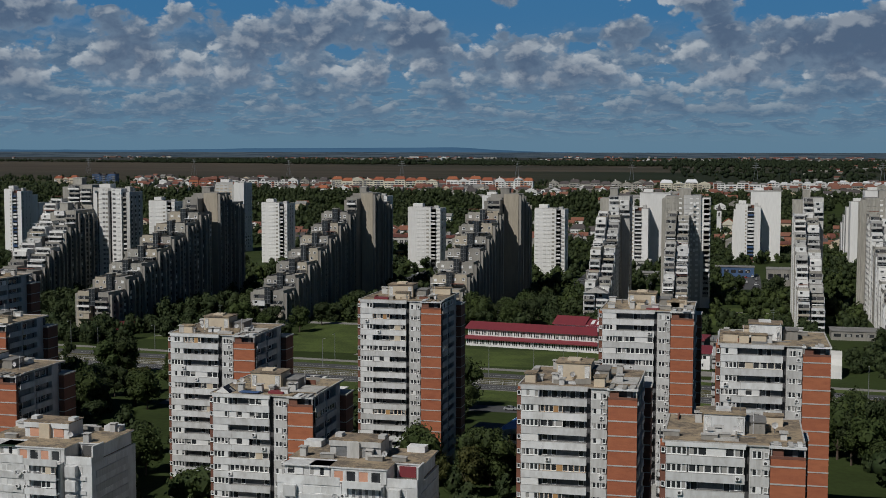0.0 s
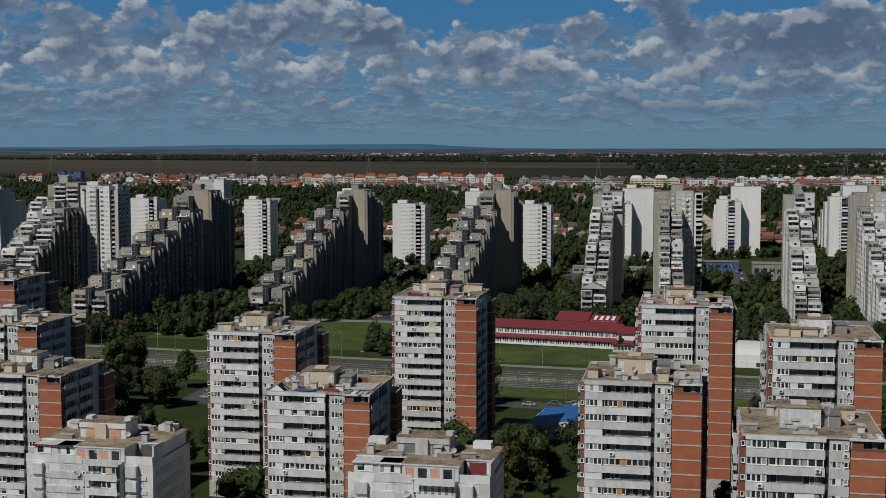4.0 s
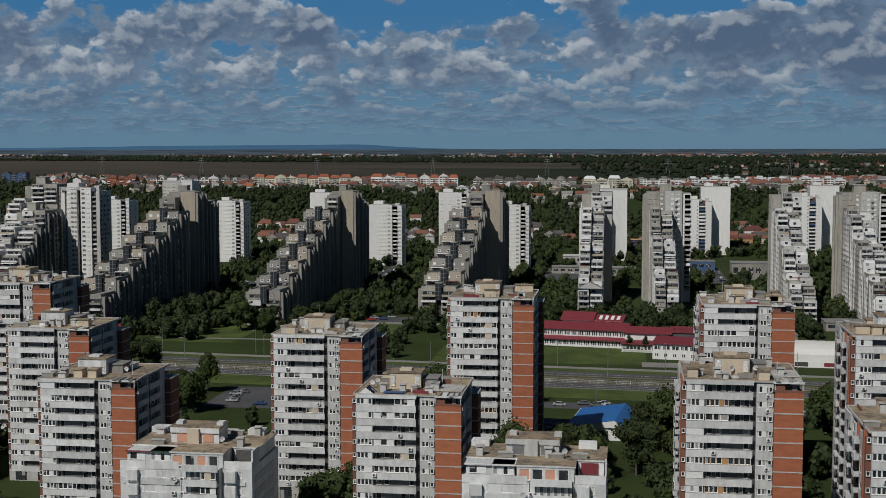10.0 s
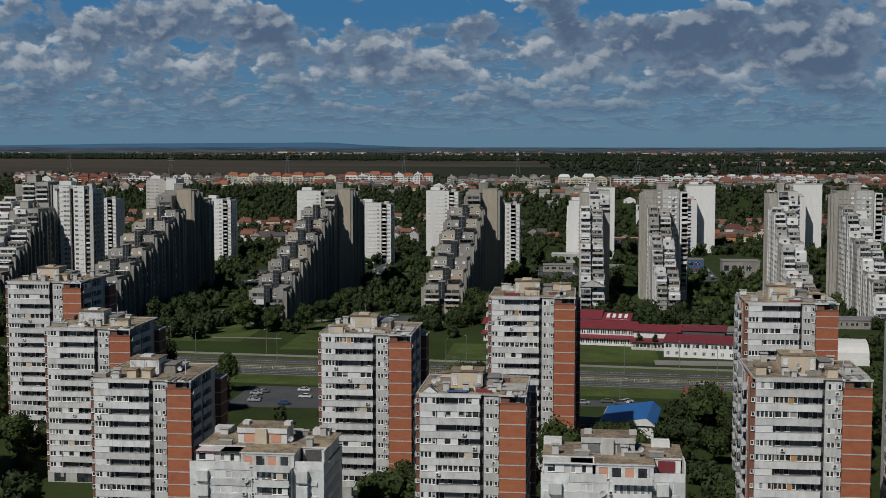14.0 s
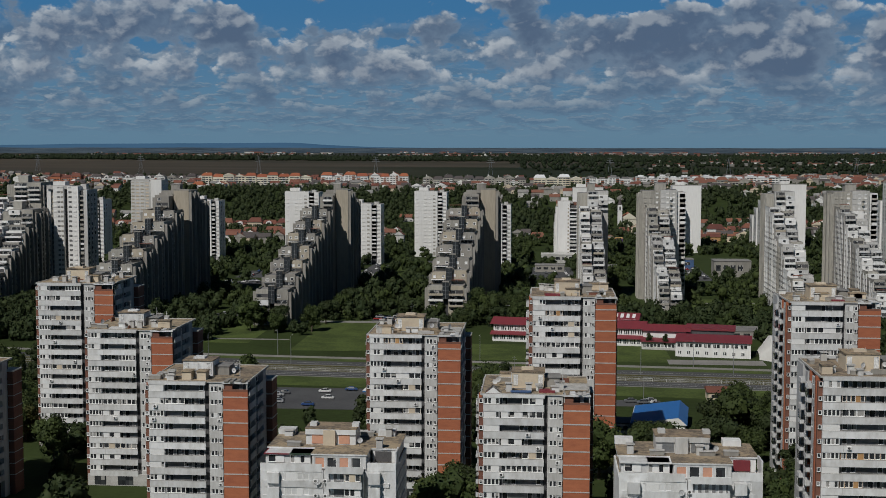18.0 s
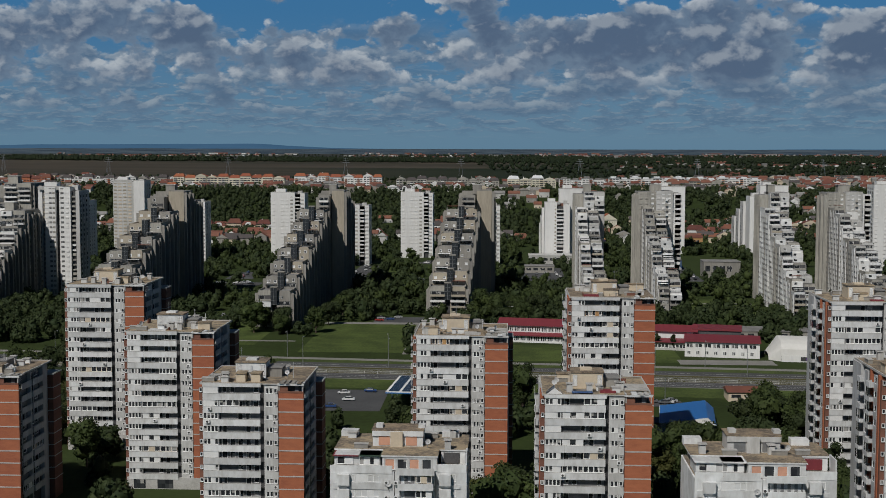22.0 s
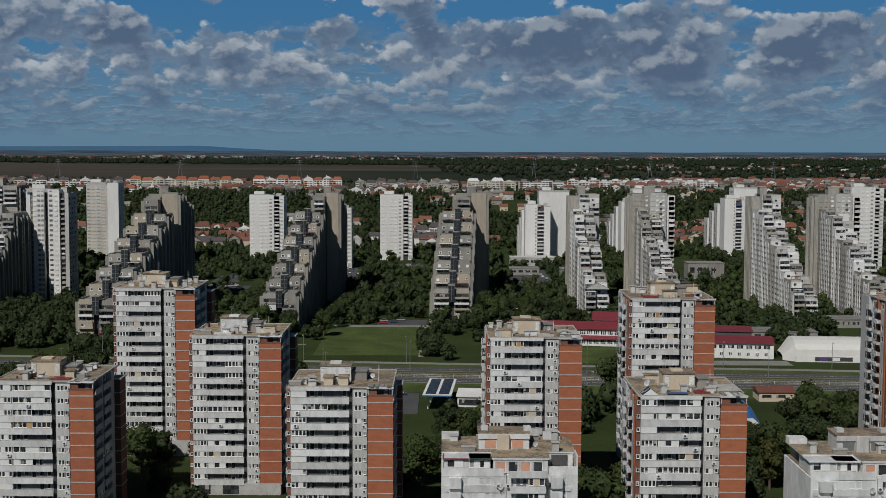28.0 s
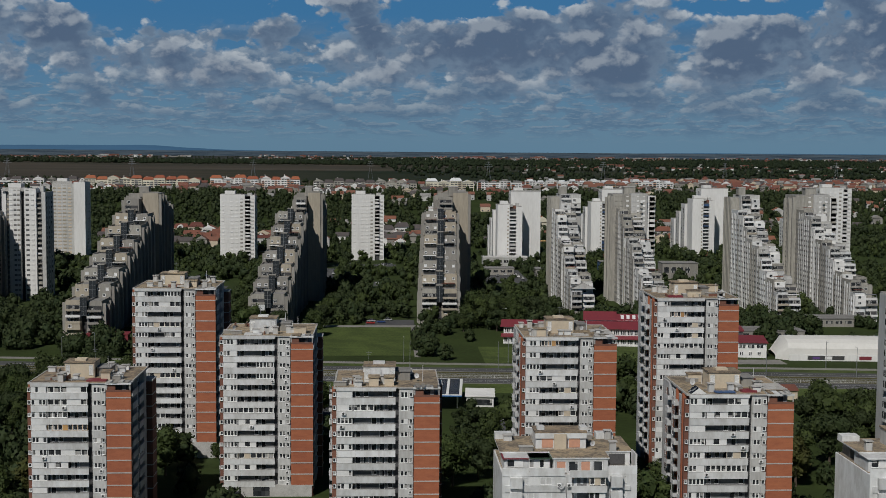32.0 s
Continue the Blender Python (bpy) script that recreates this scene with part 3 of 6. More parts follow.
def floor_set(parent, z, r, top=False):
    """The parts of one storey on all sides; z is its floor."""
    w1, w2 = 3.2, 8.6
    band = cached("front_parapet", lambda: Shape().box(0.9, 13.3, -0.12, 0.06, -0.35, 1.08, "white_panel").box(0.85, 13.35, -0.16, 0.1, 1.08, 1.14, "concrete_trim").box(4.95, 5.0, -0.135, -0.12, -0.3, 1.05, "concrete_trim"))
    part("parapet", band, parent, at=(0, 0, z))
    k = r.random()
    skip = [i for i in range(4) if r.random() < 0.22]
    if k < 0.15:
        skip = [0, 1, 2, 3]
    win = cached(("window", 4, tuple(skip)), lambda: window_row(w1, 1.34, 4, 0.0, 0.0, skip))
    part("window", win, parent, at=(1.0, 0.0, z + 1.15))
    k = r.random()
    kind = "open" if k < 0.5 else "half" if k < 0.75 else "full"
    loggia(parent, w2, kind, r.randrange(7), (4.5, 0.0, z + 1.14))
    # narrow column of rooms between the groove and the brick wing
    col = cached("column_panel", lambda: Shape().prism([(14.1, 0.35), (16.1, 0.35), (16.1, 0.1), (17.1, 0.1), (17.1, 0.6), (14.1, 0.6)], -0.7, 0.94, "white_column"))
    part("wall_panel", col, parent, at=(0, 0, z))
    s2 = (1,) if r.random() < 0.3 else ()
    part("window", cached(("window", 2, s2), lambda: window_row(1.5, 1.3, 2, 0, 0, s2)), parent, at=(14.4, 0.4, z + 1.0))
    part("window", cached(("window", 1), lambda: window_row(0.75, 1.0, 1, 0, 0)), parent, at=(16.2, 0.12, z + 1.2))
    if r.random() < 0.42:
        cooler(parent, (15.6 + 0.5 * r.random(), 0.34, z + 0.1))
    if r.random() < 0.30:
        cooler(parent, (1.5 + 11 * r.random(), -0.13, z + 0.3))
    part("window", cached(("window", 11), lambda: window_row(0.7, 0.9, 1, 0, 0)), parent, at=(0.1, 0.25, z + 1.3))
    # brick wing with a pale slab edge at each storey
    part("brick_panel", cached(("brick_panel", top), lambda: Shape().box(17.25, W_A, 0.0, 0.32, 0.12, 1.3 if top else 2.68, "brick_panel")), parent, at=(0, 0, z))
    part("slab_edge", cached("slab_edge", lambda: Shape().box(17.2, W_A + 0.05, -0.06, 0.3, -0.12, 0.12, "concrete_trim")), parent, at=(0, 0, z))
    # flanks: banded loggias, then a brick end darkened for shade
    for side in (0, 1):
        kk = r.random()
        kind = "open" if kk < 0.72 else "half" if kk < 0.88 else "full"
        if side:
            m = cached("flank_parapet", lambda: Shape().box(0.4, 6.2, -0.12, 0.06, -0.35, 1.05, "white_panel_shaded").box(6.8, 13.4, -0.35, 0.06, -0.35, 1.05, "white_panel_shaded"))
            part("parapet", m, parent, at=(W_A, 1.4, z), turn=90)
            loggia(parent, 12.6, kind, r.randrange(5), (W_A, 1.9, z + 1.1), 90)
        else:
            v = r.randrange(4)
            for k in (0, 1):
                part("balcony", cached(("flank_balcony", (v + k) % 4), lambda: flank_balcony((v + k) % 4)), parent, at=(0, 14.7 - 6.4 * k, z), turn=-90)
                part("wall_panel", cached(("flank_panel", (v + k) % 4), lambda: flank_panel((v + k) % 4)), parent, at=(0, 12.1 - 6.6 * k, z), turn=-90)
            loggia(parent, 12.6, "open", r.randrange(5), (0, 14.7, z + 1.1), -90)


def apartment_tower(x, y, brick_top, seed, penthouse="beige_render", label=""):
    """x, y: front right corner. brick_top: height of the brick wing."""
    r = random.Random(seed)
    top_floor = brick_top - 1.3
    n = int((top_floor - 2.6) / FLOOR)
    base = top_floor - n * FLOOR
    roof = brick_top + 1.95
    t = thing("apartment_tower", label or "white panel apartment tower with an orange brick wing", "apartment tower", (x - W_A, y, 0), group="brick-winged apartment towers")
    # dark core: the shaded depth behind the loggias is in its colour
    part("core_wall", Shape().box(1.06, W_A - 1.06, 1.08, D_A + 1.4, 0, roof - 0.3, "dark_wall_and_shade"), t)
    part("room_wall", Shape().box(0.9, 4.3, 0.1, 1.06, 0, roof - 0.3, "white_panel_shaded"), t)
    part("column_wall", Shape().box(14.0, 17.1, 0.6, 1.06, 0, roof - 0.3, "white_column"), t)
    part("brick_strip", Shape().box(0.0, 0.88, 0.5, 1.5, 0, roof - 1.0, "brown_and_shaded_brick"), t)
    part("brick_return", Shape().box(17.15, W_A - 0.02, 0.33, 1.04, 0, top_floor - 0.1, "brown_and_shaded_brick"), t)
    part("flank_wall", Shape().box(0.05, 1.04, 15.4, D_A + 1.4, 0, roof - 0.3, "white_panel_shaded"), t)
    part("flank_wall", Shape().box(W_A - 1.04, W_A - 0.05, 15.4, D_A - 1.6, 0, roof - 0.3, "white_panel_shaded"), t)
    part("pier", Shape().box(W_A - 1.04, W_A - 0.05, 7.6, 8.2, 0, roof - 0.3, "white_panel_shaded"), t)
    part("pier", Shape().box(0.05, 1.04, 8.4, 9.0, 0, roof - 0.3, "brick_panel"), t)
    part("pier", Shape().box(-0.1, 1.04, 1.9, 3.0, 0, roof - 0.3, "brick_panel"), t)
    # the end block's brick carries its shade in the colour
    end = Shape().box(W_A - 4, W_A + 1.3, D_A - 1.5, D_A + 3.8, 0, brick_top - 1.0, "brown_and_shaded_brick").box(W_A - 4.2, W_A + 1.45, D_A - 1.6, D_A + 4, brick_top - 1.0, brick_top - 0.7, "concrete_trim")
    for i in range(n):
        end.box(W_A - 4.1, W_A + 1.36, D_A - 1.56, D_A + 3.9, base + i * FLOOR - 0.1, base + i * FLOOR + 0.1, "concrete_trim")
    part("brick_end_block", end, t, "brick end block, its colour darkened for shade")
    part("ground_storey", Shape().box(0.3, W_A - 0.3, -0.05, 1.0, 0, base + 0.1, "concrete_trim").box(2, 5, -0.08, 0.0, 0.2, base - 0.3, "window_glass").box(8, 12, -0.08, 0.0, 0.2, base - 0.3, "window_glass"), t)
    for i in range(n + 1):
        floor_set(t, base + i * FLOOR, r, top=i == n)
    # top edge and roof
    part("top_band", Shape().box(0.8, 13.4, -0.16, 0.25, brick_top + 1.2, roof - 0.02, "white_panel"), t)
    slab = Shape().prism([(0.3, -0.1), (13.6, -0.1), (13.6, 0.3), (17.1, 0.3), (17.1, 3.2), (W_A, 3.2), (W_A, D_A + 1.5), (0.3, D_A + 1.5)], roof - 0.25, roof, "concrete_trim", "roof_felt")
    part("roof", slab, t, "flat felt roof, brown and patched")
    rim = Shape()
    for a in ((0.3, 13.6, -0.14, 0.1), (0.26, 0.5, 0.1, D_A + 1.5), (W_A - 0.2, W_A + 0.04, 3.2, D_A + 1.5), (0.3, W_A, D_A + 1.3, D_A + 1.54)):
        rim.box(*a, roof - 0.25, roof + 0.16, "concrete_trim")
    part("roof_edge", rim, t)
    # terrace over the brick wing with a thin canopy
    part("terrace", Shape().box(17.2, W_A - 0.1, 0.36, 3.2, top_floor - 0.1, top_floor + 0.05, "roof_felt"), t)
    can = Shape().box(17.0, W_A + 0.15, -0.1, 0.35, roof - 0.35, roof + 0.05, "white_panel")
    for i in range(4):
        can.box(17.3, W_A, 0.5 + i * 0.75, 0.8 + i * 0.75, roof - 0.2, roof - 0.02, "grey_metal" if i % 2 else "white_panel")
    can.box(17.25, 17.45, 0.1, 0.3, brick_top, roof - 0.3, "concrete_trim").box(W_A - 0.25, W_A - 0.05, 0.1, 0.3, brick_top, roof - 0.3, "concrete_trim")
    part("terrace_canopy", can, t)
    part("brick_crown", Shape().box(17.2, W_A + 0.02, -0.03, 0.34, brick_top - 0.05, brick_top + 0.35, "brown_and_shaded_brick").box(17.24, 19.2, 0.3, 0.5, brick_top + 0.35, roof - 0.4, "brown_and_shaded_brick").box(20.6, 21.4, 0.9, 1.6, top_floor, roof - 0.3, "loggia_wall"), t, "weathered dark brick parapet")
    for i in range(4):
        bx = 17.5 + 1.25 * i + r.uniform(-0.2, 0.2)
        part("canopy_slab", Shape().box(bx, bx + r.uniform(0.7, 1.1), r.uniform(-0.5, 0.2), r.uniform(2.6, 3.4), roof + 0.06, roof + 0.06 + r.uniform(0.12, 0.3), r.choice(["concrete_trim", "grey_concrete", "roof_felt", "white_panel"])), t)
    # lift house
    house = part("lift_house", Shape().box(6.6, 13.2, 7.0, 12.5, roof, roof + 3.3, penthouse), t, "rendered lift house with vent grilles")
    part("house_roof", Shape().box(6.4, 13.4, 6.8, 12.7, roof + 3.3, roof + 3.55, "roof_felt"), house)
    part("roof_hatch", Shape().box(8.5, 11, 8.5, 11, roof + 3.55, roof + 3.95, penthouse), house)
    for x0 in (6.85, 12.0):
        g = sheet([(x0 + 0.16 * j, x0 + 0.16 * j + 0.16, (x0 + 0.16 * j + 0.01, x0 + 0.16 * j + 0.15, roof + 0.6, roof + 2.8, "vent_dark")) for j in range(6)], 6.9, roof + 0.5, roof + 2.9, "concrete_trim")
        part("vent_grille", g, house, "dark vertical vent grille")
    part("lower_roof_house", Shape().box(13.4, 16.5, 8.5, 13.5, roof, roof + 1.9, "grey_concrete").box(13.3, 16.7, 8.3, 13.7, roof + 1.9, roof + 2.1, "roof_grey"), t)
    for i in range(15):
        px, py = r.uniform(1.5, W_A - 2.5), r.choice([r.uniform(1.5, 5.5), r.uniform(13.8, D_A)])
        if px > 16 and py < 4.5:
            py = 5.5
        part("roof_vent", roof_box(r.choice([0, 0, 1, 1, 2, 3])), t, at=(px, py, roof - 0.01), turn=r.choice([0, 0, 90]))
    for i in range(5):
        px, py = r.uniform(2, W_A - 6), r.choice([r.uniform(2.0, 5.5), r.uniform(13.6, D_A - 1)])
        long = r.uniform(1.8, 4.0)
        part("roof_wall", Shape().box(0, long, 0, 0.25, 0, r.uniform(0.5, 1.1), r.choice(["grey_concrete", "brown_and_shaded_brick", "concrete_trim", "roof_felt"])), t, at=(px, py, roof - 0.01), turn=r.choice([0, 90, 8]))
    for i in range(2):
        part("mast", Shape().tube(0, 0, 0, r.uniform(2.5, 4.5), 0.09, 0.06, "dish_metal", 6), t, at=(r.uniform(4, W_A - 3), r.uniform(5.5, 13), roof - 0.01))
    part("pipe", Shape().box(0, r.uniform(5, 9), 0, 0.14, 0.2, 0.34, "grey_metal").box(0.3, 0.5, -0.05, 0.2, 0, 0.2, "concrete_trim").box(4.0, 4.2, -0.05, 0.2, 0, 0.2, "concrete_trim"), t, at=(r.uniform(1.5, 8), r.uniform(3.0, 5.5), roof - 0.01))
    part("roof_cover", Shape().box(0, r.uniform(2.5, 4.5), 0, r.uniform(1.8, 3.0), 0, r.uniform(0.15, 0.5), r.choice(["white_panel", "grey_metal", "concrete_trim", "red_roof"])), t, at=(r.uniform(1.5, 13), r.uniform(1.5, 4.0), roof - 0.01))
    for i in range(3):
        part("satellite_dish", dish(), t, at=(r.uniform(2, 20), r.uniform(5, 12), roof), turn=r.uniform(-40, 60))
    part("antenna", Shape().tube(0, 0, 0, 3.0, 0.05, 0.03, "grey_metal", 5).box(-0.6, 0.6, -0.02, 0.02, 2.6, 2.64, "grey_metal").box(-0.4, 0.4, -0.02, 0.02, 2.2, 2.24, "grey_metal"), t, at=(r.uniform(7, 13), 9, roof + 3.4))
    return t


TOWERS = [(-83.6, 243.5, 33.2, "beige_render"), (-74.4, 318.8, 44.4, "beige_render"), (-112.8, 286.0, 38.8, "beige_render"), (-156.3, 252.7, 33.0, "white_panel"),
          (-185.4, 295.5, 37.7, "white_panel"), (-214.2, 335.3, 44.9, "beige_render"), (-17.6, 234.9, 39.3, "beige_render"), (-10.0, 308.0, 45.0, "beige_render"),
          (-223.7, 267.1, 31.4, "beige_render"), (18.6, 265.0, 44.0, "white_panel"), (11.0, 205.0, 36.8, "white_panel")]
for i, (x, y, h, ph) in enumerate(TOWERS):
    made = apartment_tower(x, y, h, 40 + i, ph)
    if i == 0:
        top = h + 1.95
        part("glass_gable", Shape().gable(1.2, 4.6, 0.3, 3.6, top, top + 1.3, "window_glass", "y", end="white_frame"), made, "small glazed gable roof")
        part("solar_panel", Shape().prism([(6.4, 0.6), (10.6, 0.6), (10.6, 2.4), (6.4, 2.4)], top + 0.25, top + 0.4, "grey_blue_sheet"), made)
    if i in (0, 2, 6, 7):
        for k in range(5):
            part("pergola_slab", Shape().box(17.4, W_A - 0.3, 3.6 + k * 1.5, 4.4 + k * 1.5, h + 2.3, h + 2.45, "concrete_trim"), made)
        part("pergola_wall", Shape().box(17.2, 17.5, 3.4, 10.6, h + 1.95, h + 2.3, "grey_concrete"), made)
        part("pergola_wall", Shape().box(W_A - 0.5, W_A - 0.25, 3.4, 10.6, h + 1.95, h + 2.3, "grey_concrete"), made)

# ---- stepped slabs ----


def column_strip(x, ya, yb, z0, n, out, wall, balcony, seed, glass="window_glass"):
    """One bay of a flank as a folded strip: sill, window, head, storey by storey, with projecting parapets on balcony bays."""
    r = random.Random(seed)
    s = Shape()
    prof = [(0.0, z0 - 2.0, wall)]
    for j in range(n):
        z = z0 + j * FLOOR
        o = 0.75 if balcony else 0.08
        pane = glass if r.random() < 0.85 else "white_frame"
        prof += [(o, z - 0.3, wall), (o, z + 0.62, wall), (-0.12 if not balcony else -0.5, z + 0.66, pane), (-0.12 if not balcony else -0.5, z + 2.2, wall)]
    prof.append((0.0, z0 + n * FLOOR, wall))
    for o, z, m in prof:
        s.v += [(x + out * o, ya, z), (x + out * o, yb, z)]
    for i in range(len(prof) - 1):
        q = (2 * i, 2 * i + 1, 2 * i + 3, 2 * i + 2)
        s.f.append(q if out > 0 else q[::-1]), s.m.append(s.slot(prof[i][2]))
    return s


def slab_side(parent, x, y0, y1, top, out, mats, r, light=False):
    """Fins and window columns of one flank; out is -1 for the west, 1 for the east."""
    n = max(1, round((y1 - y0) / (3.5 if light else 5.0)))
    b = (y1 - y0) / n
    wall, fin = mats
    for i in range(n):
        ya = y0 + i * b
        w = b * (r.uniform(0.28, 0.42) if light else r.uniform(0.2, 0.34))
        deep = r.choice((0.1, 0.18, 0.28)) if light else (1.5, 2.1)[i % 2]
        # slot walls take dark tones, the flank's shade put into the colour
        part("window_column", column_strip(x + out * (0.02 if light else 0.52), ya + w, ya + b - 0.1, 2.6, int((top - 3) / FLOOR), out, r.choice(["dark_wall_and_shade", "loggia_wall", "loggia_wall", "grey_concrete"]) if light else r.choice([wall, "loggia_wall", "dark_wall_and_shade", "loggia_wall"]), i % 2 and not light, r.random()), parent)
        part("fin", Shape().box(min(x, x + out * deep), max(x, x + out * deep), ya - 0.1, ya + w, 0, top - 0.6 - 0.9 * (i % 2), r.choice([fin, "white_plaster", "white_panel", "grey_concrete", "white_plaster"]) if light else fin), parent)


def front_storeys(parent, x0, x1, y, z0, z1, r, wall):
    """South-facing rooms of a step: windows and balconies storey by storey."""
    z = z1 - FLOOR
    open_run = r.random() < 0.6
    while z > z0 - 0.6:
        w = x1 - x0
        if r.random() < (0.35 if open_run else 0.6):
            open_run = not open_run
        if open_run:
            s = Shape()
            prof = [(y, z - 0.2), (y - 1.5, z - 0.2), (y - 1.5, z + 0.85), (y - 1.35, z + 0.85), (y - 1.35, z), (y, z)]
            for px in (x0 + 0.2, x1 - 0.2):
                s.v += [(px, a, b) for a, b in prof]
            k = s.slot(wall if r.random() < 0.5 else r.choice(["white_panel", "white_plaster", "tan_concrete", "grey_concrete"]))
            for i in range(5):
                s.f.append((i, i + 1, i + 7, i + 6)), s.m.append(k)
            s.f += [(0, 5, 4, 3, 2, 1), (6, 7, 8, 9, 10, 11)]
            s.m += [k, k]
            part("balcony", s, parent)
            xm = x0 + w * 0.5
            # the dark wall tone paints the shade behind the balcony
            part("balcony_window", sheet([(x0 + 0.3, xm, (x0 + 0.6, xm - 0.2, z + 0.1, z + 2.2, "window_glass")), (xm, x1 - 0.3, (xm + 0.2, x1 - 0.6, z + 0.1, z + 2.2, "window_glass") if r.random() < 0.7 else None)], y - 0.14, z, z + 2.4, "dark_wall_and_shade"), parent)
        else:
            xa = x0 + r.uniform(0.8, w * 0.4)
            if r.random() < 0.7:
                part("room_box", Shape().box(x0 + 0.15, x1 - 0.15, y - 1.3, y - 0.02, z - 0.2, z + 2.45, r.choice([wall, "white_plaster", "white_panel"] if wall in ("white_plaster", "pale_concrete", "white_panel", "dirty_concrete") else [wall, "tan_concrete", "pale_concrete"])), parent)
                part("window", sheet([(xa, xa + 1.7, (xa + 0.05, xa + 1.65, z + 0.85, z + 2.15, "window_glass"))], y - 1.42, z + 0.8, z + 2.2, "white_frame"), parent)
                z -= FLOOR
                continue
            part("window", sheet([(xa, xa + 1.7, (xa + 0.05, xa + 1.65, z + 0.85, z + 2.15, "window_glass"))], y - 0.12, z + 0.8, z + 2.2, "white_frame"), parent)
        z -= FLOOR


def small_window(parent, x, y, z, w=1.6, shutter=False):
    part("window", sheet([(x, x + w, (x + 0.15, x + w - 0.15, z + 0.15, z + 1.25, "white_frame" if shutter else "window_glass"))], y - 0.12, z, z + 1.4, "white_frame"), parent)


def terrace_awning(t, xa, xb, ya, z, r):
    part("terrace_awning", Shape().prism([(xa + 0.4, ya + 0.2), (xb - 0.5, ya + 0.2), (xb - 0.5, ya + 3.2), (xa + 0.4, ya + 3.2)], z + 2.2, z + 2.35, r.choice(["white_frame", "white_frame", "grey_metal", "tile_roof", "pale_concrete"])).box(xa + 0.4, xa + 0.55, ya + 0.3, ya + 0.45, z, z + 2.2, "grey_metal").box(xb - 0.65, xb - 0.5, ya + 0.3, ya + 0.45, z, z + 2.2, "grey_metal"), t)


def stepped_slab(xf, yf, wf, xt, wt, yt, seed):
    """Grey slab: pairs of blank-fronted terraces either side of a glazed stair, rising to a tall rear shaft."""
    r = random.Random(seed)
    low, tall, n = 16.4, 61.0, 7
    wall = fin = "grey_concrete"
    t = thing("stepped_apartment_block", "grey ribbed concrete block stepping up in terraces", "apartment block", (0, 0, 0), group="stepped concrete blocks")
    dy = (yt - yf) / n
    for k in range(n):
        a = k / n
        x0 = xf + (xt - xf) * a * 0.4
        w = wf + (wt - wf) * a
        y0 = yf + k * dy
        top = low + (50.5 - low) * k / (n - 1)
        xm = x0 + w * 0.5
        for side, (xa, xb) in enumerate(((x0, xm - 1.2), (xm + 1.2, x0 + w))):
            z = top + (0.5 if side == k % 2 else 0.0) + r.uniform(-0.25, 0.25)
            skin = r.choice(["grey_concrete", "tan_concrete", "tan_concrete", "grey_concrete", "dirty_concrete"])
            ya = y0 + (0.5 if side else -0.3)
            s = Shape().prism([(xa, ya), (xb, ya), (xb, y0 + dy + 2), (xa, y0 + dy + 2)], 0, z, skin, "roof_grey")
            s.box(xa, xb, ya, ya + 0.25, z, z + 0.7, skin).box(xa, xa + 0.25, ya, y0 + dy, z, z + 0.7, skin).box(xb - 0.25, xb, ya, y0 + dy, z, z + 0.7, skin)
            part("terrace_segment", s, t)
            if k == 0:
                front_storeys(t, xa, xb, ya, 3.0, z - 1.2, r, skin)
            else:
                xw = xa + r.uniform(0.25, 0.6) * (xb - xa - 1.6)
                small_window(t, xa + 0.6, ya, z - 2.5, r.choice([1.2, 1.4, 1.7]), r.random() < 0.3)
                small_window(t, xb - 2.4, ya, z - 2.5, 1.4, r.random() < 0.3)
                if r.random() < 0.55:
                    front_storeys(t, xa, xb, ya, z - 5.9, z - 2.9, r, skin)
                else:
                    small_window(t, xw, ya, z - 5.3, 1.4)
            if r.random() < 0.65:
                terrace_awning(t, xa, xb, ya + (0.0 if k == n - 1 else dy - 3.6), z, r)
            slab_side(t, xa if side == 0 else xb, max(ya + 0.5, y0), y0 + dy, z, -1 if side == 0 else 1, (wall, fin), r)
        # the first dark box fills the slot, shade put into its colour
        s = Shape().box(xm - 1.2, xm + 1.2, y0 + 1.6, y0 + dy + 2, 0, top + 0.2, "dark_wall_and_shade").box(xm - 1.55, xm + 1.55, y0 - 1.2, y0 + 3.2, max(3.0, top - 5.5), top + 2.6, "stair_glass").box(xm - 1.7, xm + 1.7, y0 - 1.35, y0 + 3.3, top + 2.6, top + 2.9, "grey_concrete")
        for g in range(4):
            s.box(xm - 1.6, xm + 1.6, y0 - 1.26, y0 - 1.18, max(3.0, top - 5.5) + g * 2.0, max(3.0, top - 5.5) + g * 2.0 + 0.08, "grey_metal")
        s.box(xm - 0.06, xm + 0.06, y0 - 1.27, y0 - 1.19, max(3.0, top - 5.5), top + 2.5, "grey_metal")
        part("stair_tower", s, t, "dark glazed stair shaft between the halves")
    # the tall rear part: a slim stair tower with balconies, a blank shaft and a lower tail
    pieces = [(yt, yt + 12, tall - 3.0, 0.0, 0.46), (yt + 7, yt + 26, tall, 0.50, 1.0), (yt + 12, yt + 30, tall - 1.0, 0.0, 0.5), (yt + 28, yt + 46, tall - 6, 0.12, 1.0)]
    for k, (ya, yb, z, fa, fb) in enumerate(pieces):
        x0, x1 = xt + wt * fa, xt + wt * fb
        s = Shape().prism([(x0, ya), (x1, ya), (x1, yb), (x0, yb)], 0, z, "tan_concrete" if k == 1 else wall, "roof_grey")
        part("rear_tower", s, t)
        part("roof_edge", Shape().box(x0, x1, ya, ya + 0.3, z, z + 0.9, wall), t)
        if k in (0, 2, 3):
            slab_side(t, x0, ya + 0.5, yb, z, -1, (wall, fin), r)
        if k in (1, 3):
            slab_side(t, x1, ya + 0.5, yb, z, 1, (wall, fin), r)
